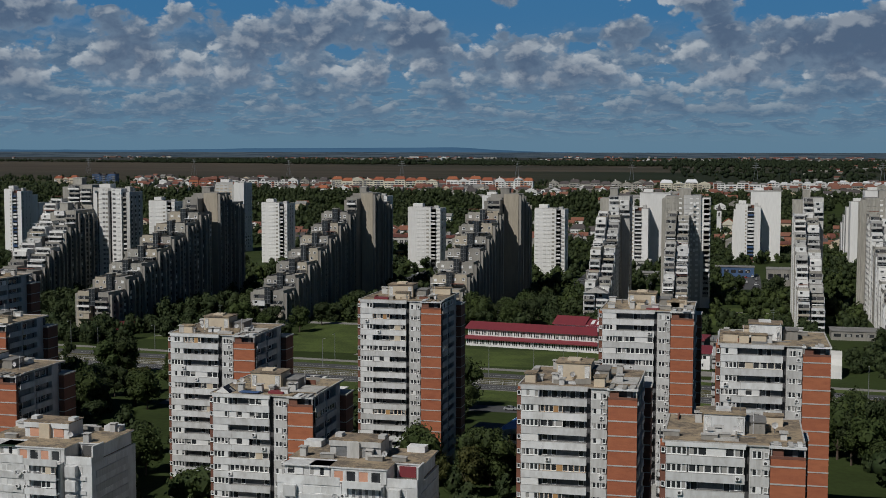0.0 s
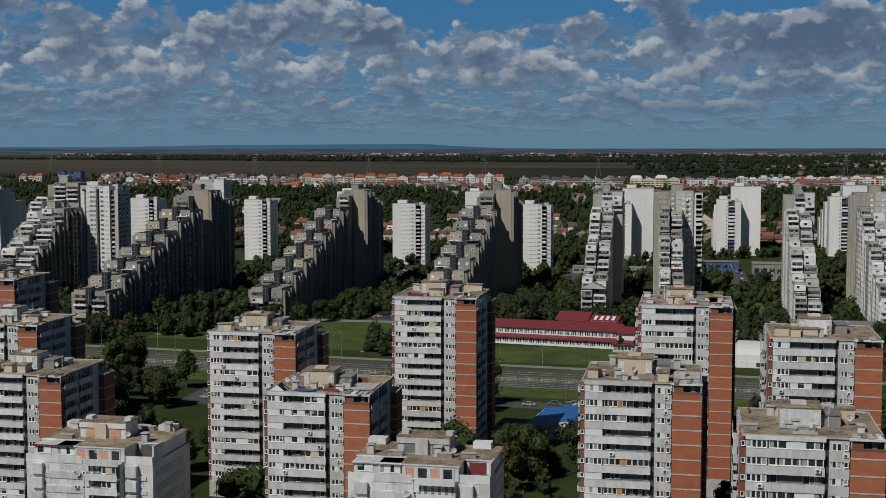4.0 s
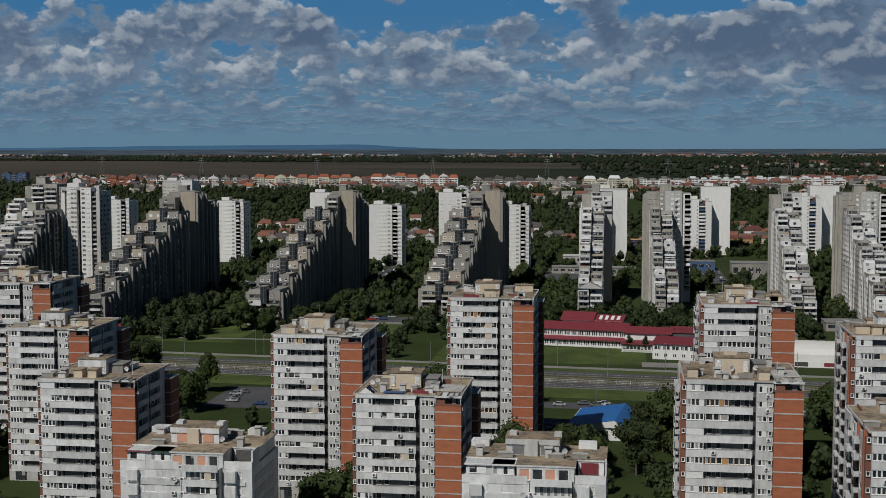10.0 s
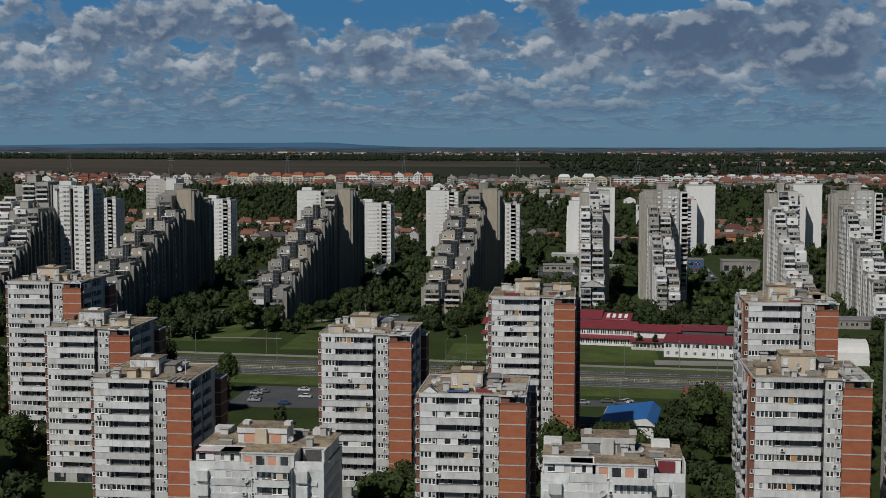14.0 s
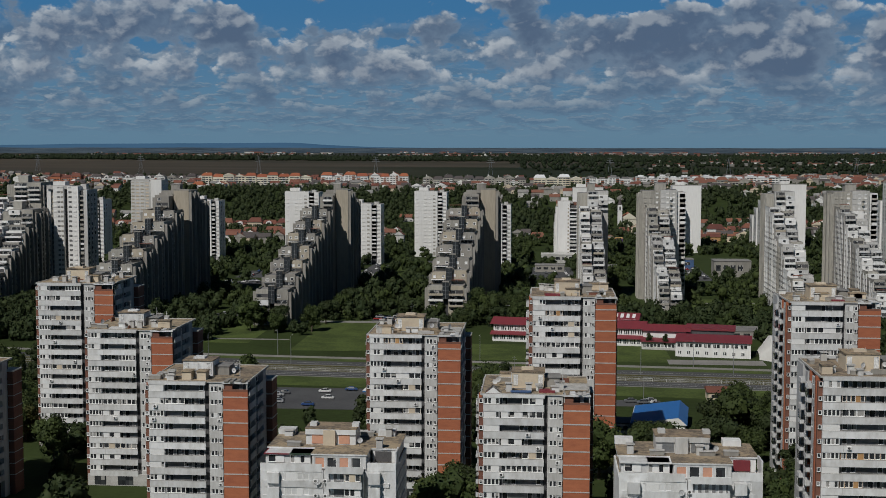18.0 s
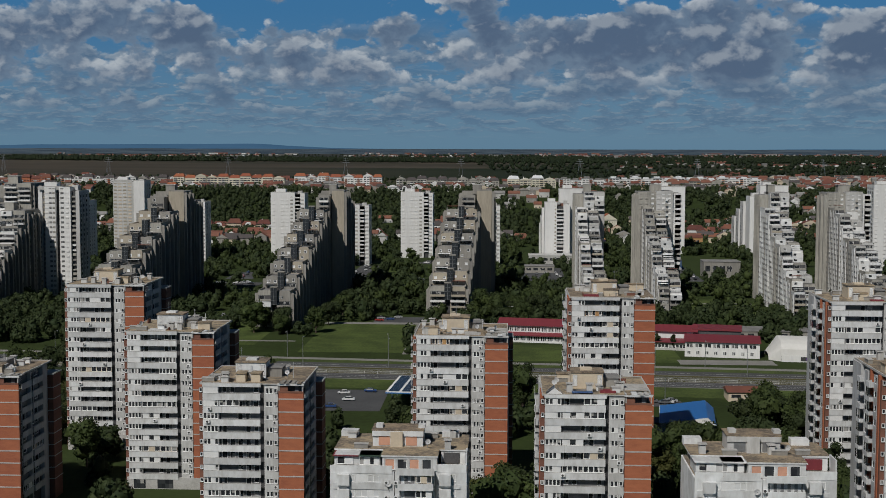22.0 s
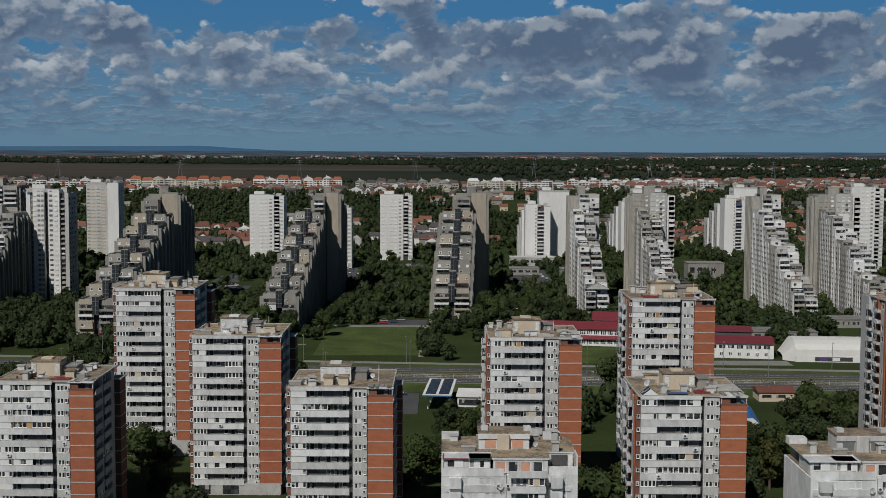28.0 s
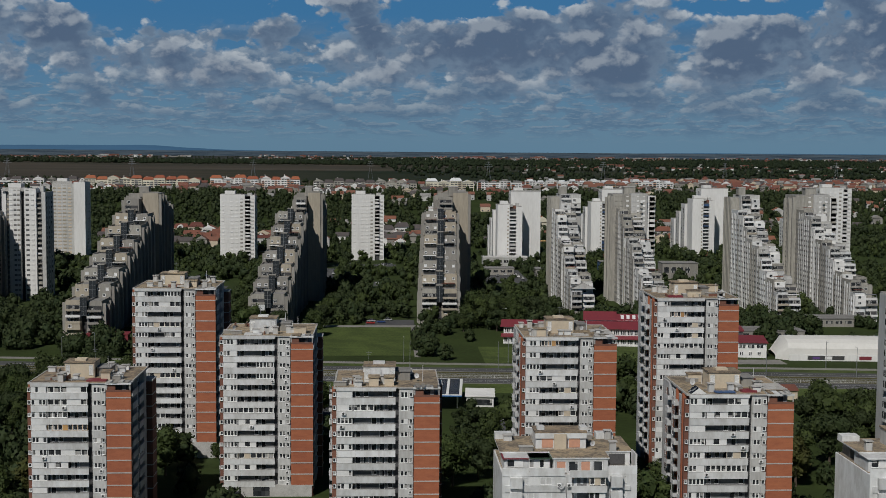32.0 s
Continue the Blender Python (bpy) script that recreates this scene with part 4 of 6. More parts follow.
    part("stair_head", Shape().box(xt + wt * 0.36, xt + wt * 0.66, yt + 10, yt + 16, tall - 2, tall + 3.4, wall), t)
    part("roof_slab", Shape().box(xt + wt * 0.34, xt + wt * 0.68, yt + 9.8, yt + 16.2, tall + 3.4, tall + 3.7, "concrete_trim"), t)
    front_storeys(t, xt + 0.3, xt + wt * 0.44, yt, 47, tall - 3.2, r, wall)
    return t


def window_stack(t, x, y, z0, z1, wall, seed, w=1.5):
    """A column of windows in a south front."""
    part("window_column", column_strip(0, -w / 2, w / 2, z0, int((z1 - z0 - 0.5) / FLOOR), 1, wall, 0, seed, "stair_glass"), t, at=(x, y - 0.1, 0), turn=-90)


def balcony_stack(t, x0, x1, y, z0, z1, r, tones):
    """Recessed dark balconies with pale parapets, one over the other."""
    # a dark box paints the shade of the balcony recess
    part("balcony_recess", Shape().box(x0, x1, y + 0.1, y + 1.2, z0, z1, "dark_wall_and_shade"), t)
    z = z1 - FLOOR
    while z > z0:
        part("balcony", Shape().box(x0 + 0.02, x1 - 0.02, y - 1.0, y - 0.85, z - 0.15, z + r.choice([0.75, 0.9, 1.5]), r.choice(tones)).box(x0 + 0.02, x1 - 0.02, y - 0.85, y + 0.1, z - 0.15, z, "concrete_trim"), t)
        z -= FLOOR


def light_slab(xf, yf, wf, xt, wt, yt, seed, wide=False, gable=False, deep=20.0, tall=61.0, grey=False):
    """Pale slab: three broken terraces with boxes and balconies, and a tall rear block."""
    r = random.Random(seed)
    t = thing("stepped_apartment_block", "pale concrete block with white balconies stepping up to a grey tower" if wide else "pale ribbed concrete block with white balconies, stepping up in terraces", "apartment block", (0, 0, 0), group="stepped concrete blocks")
    # grey slabs get darker flank tones, shade put into the colour
    mats = ("grey_concrete", "grey_concrete") if grey else ("pale_concrete", "dirty_concrete")
    dy = (yt - yf) / 3
    for k in range(3):
        x0 = xf + (xt - xf) * k * 0.25
        y0 = yf + k * dy
        top = (20.5, 35.0, 49.5)[k] * tall / 61
        xm = x0 + wf * 0.47
        prev = (0.0, 20.5, 35.0)[k] * tall / 61
        for side, (xa, xb) in enumerate(((x0, xm - 0.25), (xm + 0.25, x0 + wf))):
            cuts = [(0.0, -8.6), (dy * 0.24, -2.8), (dy * 0.5, 0.6)] if side else [(0.0, -5.8), (dy * 0.2, 0.0), (dy * 0.62, 2.8)]
            for q, (off, drop) in enumerate(cuts):
                ya = y0 + off + (1.6 if side else 0.0)
                yb = y0 + (cuts[q + 1][0] + 0.5 if q < 2 else dy + 1.7)
                z = top + drop + r.uniform(-0.2, 0.2)
                skin = r.choice(["grey_concrete", "dirty_concrete", "grey_concrete", "white_plaster"] if grey else ["white_plaster", "pale_concrete", "white_panel", "dirty_concrete"] if side else ["dirty_concrete", "pale_concrete", "white_plaster", "white_panel"])
                s = Shape().prism([(xa, ya), (xb, ya), (xb, yb), (xa, yb)], 0, z, skin, "roof_grey")
                s.box(xa, xb, ya, ya + 0.25, z, z + 0.8, skin).box(xa, xa + 0.25, ya, yb, z, z + 0.8, skin).box(xb - 0.25, xb, ya, yb, z, z + 0.8, skin)
                part("terrace_segment", s, t)
                zb = (prev - 2 if k else 3.0) if q == 0 else top + cuts[q - 1][1] + 0.3
                front_storeys(t, xa, xb, ya, zb, z, r, skin)
                if r.random() < 0.4:
                    terrace_awning(t, xa, xb, ya, z, r)
                slab_side(t, xa if side == 0 else xb, ya + 0.4, yb, z, -1 if side == 0 else 1, mats, r, not grey)
        # dark filling paints the shade of the slot between the halves
        part("stair_slot", Shape().box(xm - 0.25, xm + 0.25, y0 + 3, y0 + dy + 2, 0, top - 6, "dark_wall_and_shade"), t)
    if gable:
        part("pitched_roof", Shape().gable(xf - 0.3, xf + wf + 0.3, yf - 0.8, yf + 6, 15.6, 18.6, "roof_grey", "y", end="pale_concrete"), t, "grey sheet pitched roof")
    yb = yt + deep
    x1 = xt + wt
    if wide:
        xa, xb, xc = xt + wt * 0.42, xt + wt * 0.80, xt + wt * 0.86
        part("rear_tower", Shape().prism([(xt, yt + 1.2), (xa, yt + 1.2), (xa, yb), (xt, yb)], 0, tall, "dirty_concrete", "roof_grey"), t)
        part("rear_tower", Shape().prism([(xa, yt), (xb, yt), (xb, yb), (xa, yb)], 0, tall + 0.6, "pale_concrete", "roof_grey"), t)
        part("rear_tower", Shape().prism([(xb, yt + 1.2), (x1, yt + 1.2), (x1, yb), (xb, yb)], 0, tall - 0.8, "white_plaster", "roof_grey"), t)
        for fx, y, m in ((0.07, 1.2, "dirty_concrete"), (0.2, 1.2, "dirty_concrete"), (0.34, 1.2, "white_plaster"), (0.47, 0, "pale_concrete"), (0.58, 0, "white_plaster"), (0.72, 0, "white_plaster")):
            window_stack(t, xt + wt * fx, yt + y, 4, tall - 0.5, m, seed + fx)
        balcony_stack(t, xt + wt * 0.63, xt + wt * 0.68, yt, 30, tall - 2, r, ["white_frame", "dirty_concrete"])
        balcony_stack(t, xc, x1 - 0.4, yt + 1.1, 6, tall - 1.5, r, ["white_frame", "pale_concrete", "dirty_concrete"])
        slab_side(t, xt, yt + 1.5, yb, tall - 0.5, -1, ("dirty_concrete", "dirty_concrete"), r)
    else:
        xa = xt + wt * 0.30
        part("rear_tower", Shape().prism([(xt, yt + 5), (xa, yt + 5), (xa, yb), (xt, yb)], 0, tall - 1.5, "dirty_concrete", "roof_grey"), t)
        part("rear_tower", Shape().prism([(xa, yt), (x1, yt), (x1, yb - 2), (xa, yb - 2)], 0, tall, "dirty_concrete" if grey else "pale_concrete", "roof_grey"), t)
        for q in range(5):
            y = yt + 6.5 + q * (deep - 8) / 4
            part("fin", Shape().box(xt - 0.35, xt, y, y + 1.3, 0, tall - 1.5 - 0.5 * (q % 2), "dirty_concrete"), t)
        front_storeys(t, xa + 0.1, xa + (x1 - xa) * 0.5, yt, tall - 13, tall, r, "white_plaster")
        front_storeys(t, xa + (x1 - xa) * 0.52, x1 - 0.1, yt, tall - 10, tall - 2, r, "pale_concrete")
    slab_side(t, x1, yt + 1.5, yb - 2, tall - 1, 1, mats, r, not grey)
    part("stair_head", Shape().box(xt + wt * 0.3, xt + wt * 0.56, yt + 6, yt + 12, tall - 1, tall + 4.0, "dirty_concrete"), t)
    part("roof_slab", Shape().box(xt + wt * 0.28, xt + wt * 0.58, yt + 5.8, yt + 12.2, tall + 4.0, tall + 4.3, "concrete_trim"), t)
    return t


SLABS = [(-310.0, 557.0, 16, -308.0, 17, 676), (-231.0, 585.0, 15.5, -218.5, 13.5, 698), (-150.5, 610.0, 17.5, -138.5, 17.0, 706)]
for i, row in enumerate(SLABS):
    stepped_slab(*row, 70 + i)
LIGHT_SLABS = [(-74.0, 627.0, 12.0, -74.7, 16.5, 704), (-36.0, 632.0, 12.0, -39.3, 24.2, 706), (27.5, 614.0, 12.5, 28.7, 15.0, 703), (66.0, 612.0, 12.5, 64.7, 24.0, 703), (-401.0, 626.0, 19.0, -400.5, 19.5, 684), (-420.0, 676.0, 17.0, -416.0, 23.0, 726)]
for i, row in enumerate(LIGHT_SLABS):
    light_slab(*row, 73 + i, wide=i in (1, 3), gable=i == 0, tall=(61, 61, 61, 61, 50, 64)[i], deep=24 if i > 3 else 20, grey=i > 3)


# ---- white point towers behind ----


def white_tower(x, y, z, w, seed, style="windowed", base=0.0):
    """windowed: three window columns beside a balcony stack; balcony: blank walls either side of one; blank: plain slab; banded: tan bands beside a blank wall."""
    r = random.Random(seed)
    d = 18.0
    words = {"windowed": "tall white rendered tower with small windows and a balcony stack", "balcony": "white rendered tower with blank walls and a dark balcony stack", "blank": "tall plain white rendered tower, blank to the front", "striped": "white tower with grey strips, window columns and dark balconies", "banded": "tan and white banded tower with a blank white end"}
    t = thing("white_apartment_tower", words[style], "apartment tower", (x, y, base), group="white point towers")
    wall = "white_plaster"
    if style == "windowed":
        a, b = w * 0.72, w * 0.86
        part("wall", Shape().prism([(0, 0), (a, 0), (a, d), (0, d)], 0, z, wall, "roof_grey"), t)
        part("wall", Shape().prism([(b, 2.0), (w, 2.0), (w, d + 2), (b, d + 2)], 0, z - 0.6, wall, "roof_grey"), t)
        # recess coloured dark for shade between the white walls
        part("recess_wall", Shape().prism([(a, 1.6), (b, 1.6), (b, d), (a, d)], 0, z - 1.0, "dark_wall_and_shade", "roof_grey"), t)
        balcony_stack(t, a + 0.05, b - 0.05, 1.5, 4, z - 1.5, r, ["white_frame", "white_frame", "pale_concrete"])
        for fx in ((0.08,) if r.random() < 0.3 else ()) + (0.34, 0.48, 0.62):
            window_stack(t, w * fx, 0.0, 3.0, z, "dirty_concrete" if fx > 0.6 else wall, seed + fx, 1.8)
        window_stack(t, w * 0.93, 2.0, 3.0, z - 0.6, "pale_concrete", seed, 2.2)
    elif style == "striped":
        # the set-back strips are darkened in colour for shade
        for k, (fa, fb, yy, drop, m) in enumerate(((0, 0.10, 1.5, 0.5, wall), (0.10, 0.18, 2.2, 2.0, "loggia_wall"), (0.18, 0.44, 0, 0, wall), (0.44, 0.53, 2.4, 1.0, "dark_wall_and_shade"), (0.53, 0.80, 0.2, 0, wall), (0.80, 0.91, 2.4, 2.5, "dark_wall_and_shade"), (0.91, 1.0, 1.4, 2.0, "pale_concrete"))):
            part("wall", Shape().prism([(w * fa, yy), (w * fb, yy), (w * fb, d + 0.1 * k), (w * fa, d + 0.1 * k)], 0, z - drop, m, "roof_grey"), t)
        for fx, ww, m in ((0.23, 1.5, "white_plaster"), (0.32, 1.5, "loggia_wall"), (0.40, 1.4, "dirty_concrete"), (0.60, 1.8, "loggia_wall"), (0.72, 1.5, "white_plaster")):
            window_stack(t, w * fx, 0.0 if fx < 0.5 else 0.2, 3.0, z, m, seed + fx, ww)
        window_stack(t, w * 0.14, 2.2, 3.0, z - 2, "tan_concrete", seed, 1.2)
        balcony_stack(t, w * 0.805, w * 0.905, 2.2, 4, z - 3, r, ["white_frame", "dirty_concrete", "grey_concrete"])
    elif style == "balcony":
        a, b = w * 0.48, w * 0.74
        part("wall", Shape().prism([(0, 0), (a, 0), (a, d), (0, d)], 0, z, wall, "roof_grey"), t)
        part("wall", Shape().prism([(b, 1.5), (w, 1.5), (w, d), (b, d)], 0, z - 1.5, wall, "roof_grey"), t)
        part("recess_wall", Shape().prism([(a, 1.8), (b, 1.8), (b, d), (a, d)], 0, z - 0.8, "brown_and_shaded_brick", "roof_grey"), t)
        balcony_stack(t, a + 0.05, b - 0.05, 1.4, 4, z - 3.0, r, ["white_frame", "white_frame", "grey_blue_sheet" if seed % 2 else "pale_concrete"])
        window_stack(t, a - 1.2, 0.0, 3.0, z - 1, "tan_concrete", seed, 1.0)
        for k in (0, 1, 2):  # the wings that run back from the tower
            ya = d + 3 + 17 * k
            part("rear_wing", Shape().prism([(-1.5 - 0.5 * k, ya), (w * 0.6, ya), (w * 0.6, ya + 14), (-1.5 - 0.5 * k, ya + 14)], 0, z - 5 - 7 * k, wall, "roof_grey"), t)
            part("window_column", column_strip(-1.62 - 0.5 * k, ya + 3, ya + 5, 2.6, int((z - 8 - 7 * k) / FLOOR), -1, wall, 0, seed + k), t)
            part("window_column", column_strip(-1.62 - 0.5 * k, ya + 9, ya + 11, 2.6, int((z - 8 - 7 * k) / FLOOR), -1, wall, 0, seed + k), t)
    elif style == "blank":
        part("wall", Shape().prism([(0, 0), (w, 0), (w, d), (0, d)], 0, z, wall, "roof_grey"), t)
        part("roof_edge", Shape().box(-0.15, w + 0.15, -0.15, 0.15, z - 0.2, z + 0.7, "concrete_trim"), t)
    else:
        a = w * 0.66
        part("wall", Shape().prism([(0, 0), (a, 0), (a, d), (0, d)], 0, z - 1.5, "pale_concrete", "roof_grey"), t)
        part("wall", Shape().prism([(a, -0.8), (w, -0.8), (w, d), (a, d)], 0, z, wall, "roof_grey"), t)
        for fx in (0.07, 0.22, 0.37, 0.53):
            window_stack(t, w * fx, 0.0, 3.0, z - 1.5, r.choice(["tan_concrete", "tan_concrete", "beige_render"]), seed + fx, 2.6)
    part("lift_house", Shape().box(w * 0.12, w * 0.42, 4, 11, z - 2, z + 2.6, wall), t)
    if style != "blank":
        part("roof_edge", Shape().box(w * 0.02, w * 0.6, 0.3, 0.6, z - 1.6, z + 0.5, "concrete_trim"), t)
        part("roof_box", Shape().box(w * 0.76, w * 0.9, 7, 11, z - 2, z + 1.0, "pale_concrete"), t)
    for ya in (4.0, 9.0, 14.0):
        n = int((z - 4) / FLOOR)
        part("window_column", column_strip(w + 0.12, ya - 0.8, ya + 0.8, 2.6, n, 1, wall, 0, seed + ya), t)
        if style != "balcony":
            part("window_column", column_strip(-0.12, ya - 0.8, ya + 0.8, 2.6, n, -1, wall, 0, seed - ya), t)
    return t


WHITES = [(-236.3, 905, 44.4, 24), (-138.3, 878, 45.8, 21), (-84.0, 949, 44.8, 19), (-2.5, 1014, 44.8, 19), (9.0, 1030, 54.5, 23), (-195.0, 976, 51, 25), (-294.0, 960, 51, 26),
          (-356.0, 920, 46, 20), (-431.0, 882, 48, 20), (84.0, 1029, 47, 19), (96.0, 1050, 55, 23), (146.0, 900, 60, 24), (-433.0, 1012, 58.5, 26), (-72.5, 965, 54.5, 23), (175, 1010, 48, 20), (-563.0, 900, 55, 14), (-381.6, 705.0, 62.5, 24)]
STYLES = {3: "balcony", 9: "balcony", 14: "balcony", 4: "blank", 10: "blank", 2: "balcony", 12: "banded", 16: "striped", 13: "blank", 15: "balcony"}
for i, (x, y, z, w) in enumerate(WHITES):
    white_tower(x, y, z, w, 200 + i, STYLES.get(i, "windowed"))

LOTS = [(-88, 406, 34, 10, 5, 0), (-135, 352, 22, 34, 7, 90), (-14, 404, 26, 6, 3, 0), (-190, 393, 36, 36, 8, 0), (-218, 785, 16, 120, 15, 90), (-176, 786, 12, 26, 5, 0), (-104, 806, 30, 90, 14, 90), (-205, 922, 44, 16, 9, 0), (-2, 810, 17, 96, 16, 90), (-302, 766, 36, 18, 9, 0), (-296, 806, 18, 46, 6, 90), (-262, 604, 16, 22, 5, 90), (-178, 604, 24, 20, 4, 0), (-30, 548, 20, 6, 3, 0)]

# ---- white corner blocks with roof terraces ----


def terrace_front(t, w, h, r, accent):
    """One storey's pieces on the street front, repeated downwards; the top storey opens on terraces."""
    for j in range(int((h - 2.6) / FLOOR)):
        z = h - 2.9 - (j + 1) * FLOOR
        if z < 0.2:
            break
        part("oriel", cached(("oriel", round(w)), lambda: Shape().box(w * 0.055, w * 0.145, -0.9, 0.0, 0.35, 2.35, "white_panel")), t, at=(0, 0, z))
        part("window", cached(("window", 21), lambda: window_row(0.7, 1.4, 1)), t, at=(w * 0.155, -0.02, z + 0.8))
        part("window", cached(("window", 22, j % 3), lambda: window_row(4.4, 1.35, 4, 0, 0, (0, 1) if j % 3 == 0 else (2,) if j % 3 == 1 else ())), t, at=(w * 0.19, -0.02, z + 0.85))
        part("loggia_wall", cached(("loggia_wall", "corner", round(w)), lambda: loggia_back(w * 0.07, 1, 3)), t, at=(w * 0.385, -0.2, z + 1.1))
        part("parapet", cached(("corner_parapet", round(w)), lambda: Shape().box(w * 0.02, w * 0.46, -0.16, 0.02, -0.5, 0.75, "white_panel")), t, at=(0, 0, z))
        part("parapet", cached(("mid_parapet", round(w)), lambda: Shape().box(w * 0.50, w * 0.76, -1.3, -1.12, -0.35, 0.95, "white_panel").box(w * 0.50, w * 0.76, -1.12, 0.0, -0.35, -0.15, "white_panel")), t, at=(0, 0, z))
        loggia(t, w * 0.24, "half" if r.random() < 0.6 else "open", r.randrange(6), (w * 0.51, -1.0, z + 1.0))
        part("oriel", cached(("oriel_right", round(w)), lambda: Shape().box(w * 0.80, w * 0.885, 0.2, 1.5, 0.2, 2.3, "white_panel")), t, at=(0, 0, z))
        part("window", cached(("window", 21), lambda: window_row(0.7, 1.4, 1)), t, at=(w * 0.895, 1.47, z + 0.7))
        part("parapet", cached(("right_parapet", round(w)), lambda: Shape().box(w * 0.78, w * 0.95, 1.3, 1.5, -0.6, 0.2, "white_panel")), t, at=(0, 0, z))
        for xa, ya in ((w * 0.40, -0.25), (w * 0.47, -0.3)):
            if r.random() < 0.75:
                cooler(t, (xa, ya, z + 0.6))
        loggia(t, 12.6, r.choice(["open", "open", "full"]), r.randrange(5), (w, 3.4, z + 1.1), 90)
        part("parapet", cached(("corner_flank_parapet", round(w)), lambda: Shape().box(w - 0.02, w + 0.14, 3.2, 16.2, -0.4, 1.0, "white_panel_shaded")), t, at=(0, 0, z))


def terrace_block(x, y, w, d, h, seed, accent):
    """x, y: front left corner. The top storey steps back behind terraces."""
    r = random.Random(seed)
    t = thing("white_terrace_block", "white apartment block with deep balconies and roof terraces", "apartment block", (x, y, 0), group="white terrace blocks")
    f = h - 2.9
    part("wall", Shape().box(0, w * 0.47, 0.0, d, 0, f, "white_panel"), t)
    part("wall", Shape().box(w * 0.475, w * 0.765, 0.02, d - 0.1, 0, f - 0.02, "white_panel"), t)
    part("wall", Shape().box(w * 0.77, w - 0.02, 1.5, d - 0.2, 0, f - 0.04, "white_panel"), t)
    part("terrace_floor", Shape().box(0.3, w - 0.3, 1.7, d - 0.4, f, f + 0.06, "roof_felt"), t)
    # set-back storey under the roof
    part("upper_wall", Shape().box(w * 0.02, w * 0.36, 2.4, 9.5, f + 0.06, h - 0.3, "white_panel"), t)
    part("upper_wall", Shape().box(w * 0.38, w * 0.78, 1.2, 13.0, f + 0.06, h - 0.25, "white_panel"), t)
    part("upper_wall", Shape().box(w * 0.80, w * 0.98, 6.5, d - 1, f + 0.06, h - 0.3, "white_panel"), t)
    part("upper_wall", Shape().box(w * 0.04, w * 0.78, 13.2, d - 1, f + 0.06, h - 0.4, "grey_concrete"), t)
    part("roof", Shape().prism([(w * 0.0, 6.0), (w * 0.37, 6.0), (w * 0.37, 1.0), (w * 0.79, 1.0), (w * 0.79, 6.3), (w, 6.3), (w, d - 0.6), (0, d - 0.6)], h - 0.28, h, "white_panel", "roof_felt"), t, "flat felt roof, brown and weedy")
    part("sheet_roof", Shape().prism([(0.2, 1.9), (w * 0.20, 1.9), (w * 0.20, 6.2), (0.2, 6.2)], h - 0.5, h - 0.36, "red_roof" if accent == "salmon_render" else "white_panel"), t, "lean-to roof over a closed-in terrace")
    part("sheet_roof", Shape().prism([(w * 0.205, 1.7), (w * 0.37, 1.7), (w * 0.37, 6.2), (w * 0.205, 6.2)], h - 0.42, h - 0.30, "green_sheet" if accent == "salmon_render" else "white_frame"), t)
    part("window", window_row(w * 0.15, 1.6, 4, 0, 0, (1, 3)), t, at=(w * 0.205, 2.3, f + 0.7))
    part("window", window_row(w * 0.12, 1.5, 2, 0, 0, (1,)), t, at=(w * 0.04, 2.3, f + 0.8))
    part("terrace_window", sheet([(w * 0.39 + i * w * 0.09, w * 0.48 + i * w * 0.09, (w * 0.40 + i * w * 0.09, w * 0.47 + i * w * 0.09, f + 0.2, f + 2.2, "window_glass" if i % 2 else "salmon_render")) for i in range(4)], 1.08, f + 0.06, f + 2.4, "white_panel"), t)
    part("terrace_back", Shape().box(w * 0.82, w * 0.94, 6.3, 6.5, f + 0.3, f + 2.3, "red_roof" if accent == "white_panel" else "dark_wall_and_shade"), t)
    for x0, x1, ya, hh in ((0.0, w * 0.20, -0.05, 1.2), (w * 0.20, w * 0.46, -0.1, 1.2), (w * 0.49, w * 0.77, -1.2, 1.0), (w * 0.77, w, 1.45, 1.25)):
        part("terrace_parapet", Shape().box(x0, x1 - 0.05, ya, ya + 0.22, f - 0.3, f + hh, "white_panel"), t)
    part("terrace_parapet", Shape().box(w - 0.24, w - 0.02, 1.7, 6.2, f - 0.3, f + 1.2, "white_panel"), t)
    part("side_wing", Shape().prism([(w - 0.3, 2.0), (w + 0.02, 2.0), (w + 0.02, 6.4), (w - 0.3, 6.4)], f + 0.9, h + 0.35, "white_panel"), t)
    for xa in (w * 0.79, 0.0):
        part("roof_upstand", Shape().box(xa, xa + 3.4, d - 3.4, d - 0.8, h, h + 1.1, "white_panel"), t)
    # lift house with coloured panels
    a, b = w * 0.28, w * 0.66
    body = "pale_concrete" if accent == "white_panel" else "white_panel"
    part("lift_house", Shape().box(a, b, 8.5, 14, h, h + 3.0, body), t)
    part("lift_roof", Shape().box(a - 0.2, b + 0.2, 8.3, 14.2, h + 3.0, h + 3.25, "roof_felt"), t)
    part("lift_band", Shape().box(a - 0.1, b + 0.1, 8.2, 8.5, h + 2.0, h + 3.0, body), t)
    tone = "salmon_render" if accent == "salmon_render" else "grey_metal"
    for k in (0.12, 0.66):
        part("wall_panel", Shape().box(a + (b - a) * k, a + (b - a) * (k + 0.22), 8.4, 8.48, h + 0.2, h + 2.0, tone), t)
    part("chimney_breast", Shape().box(a + (b - a) * 0.36, a + (b - a) * 0.60, 7.7, 8.5, h, h + 2.9, "beige_render" if accent == "salmon_render" else "pale_concrete"), t)
    for k in (0.05, 0.9):
        part("roof_upstand", Shape().box(a + (b - a) * k, a + (b - a) * (k + 0.14), 10, 12, h + 3.25, h + 3.9, body), t)
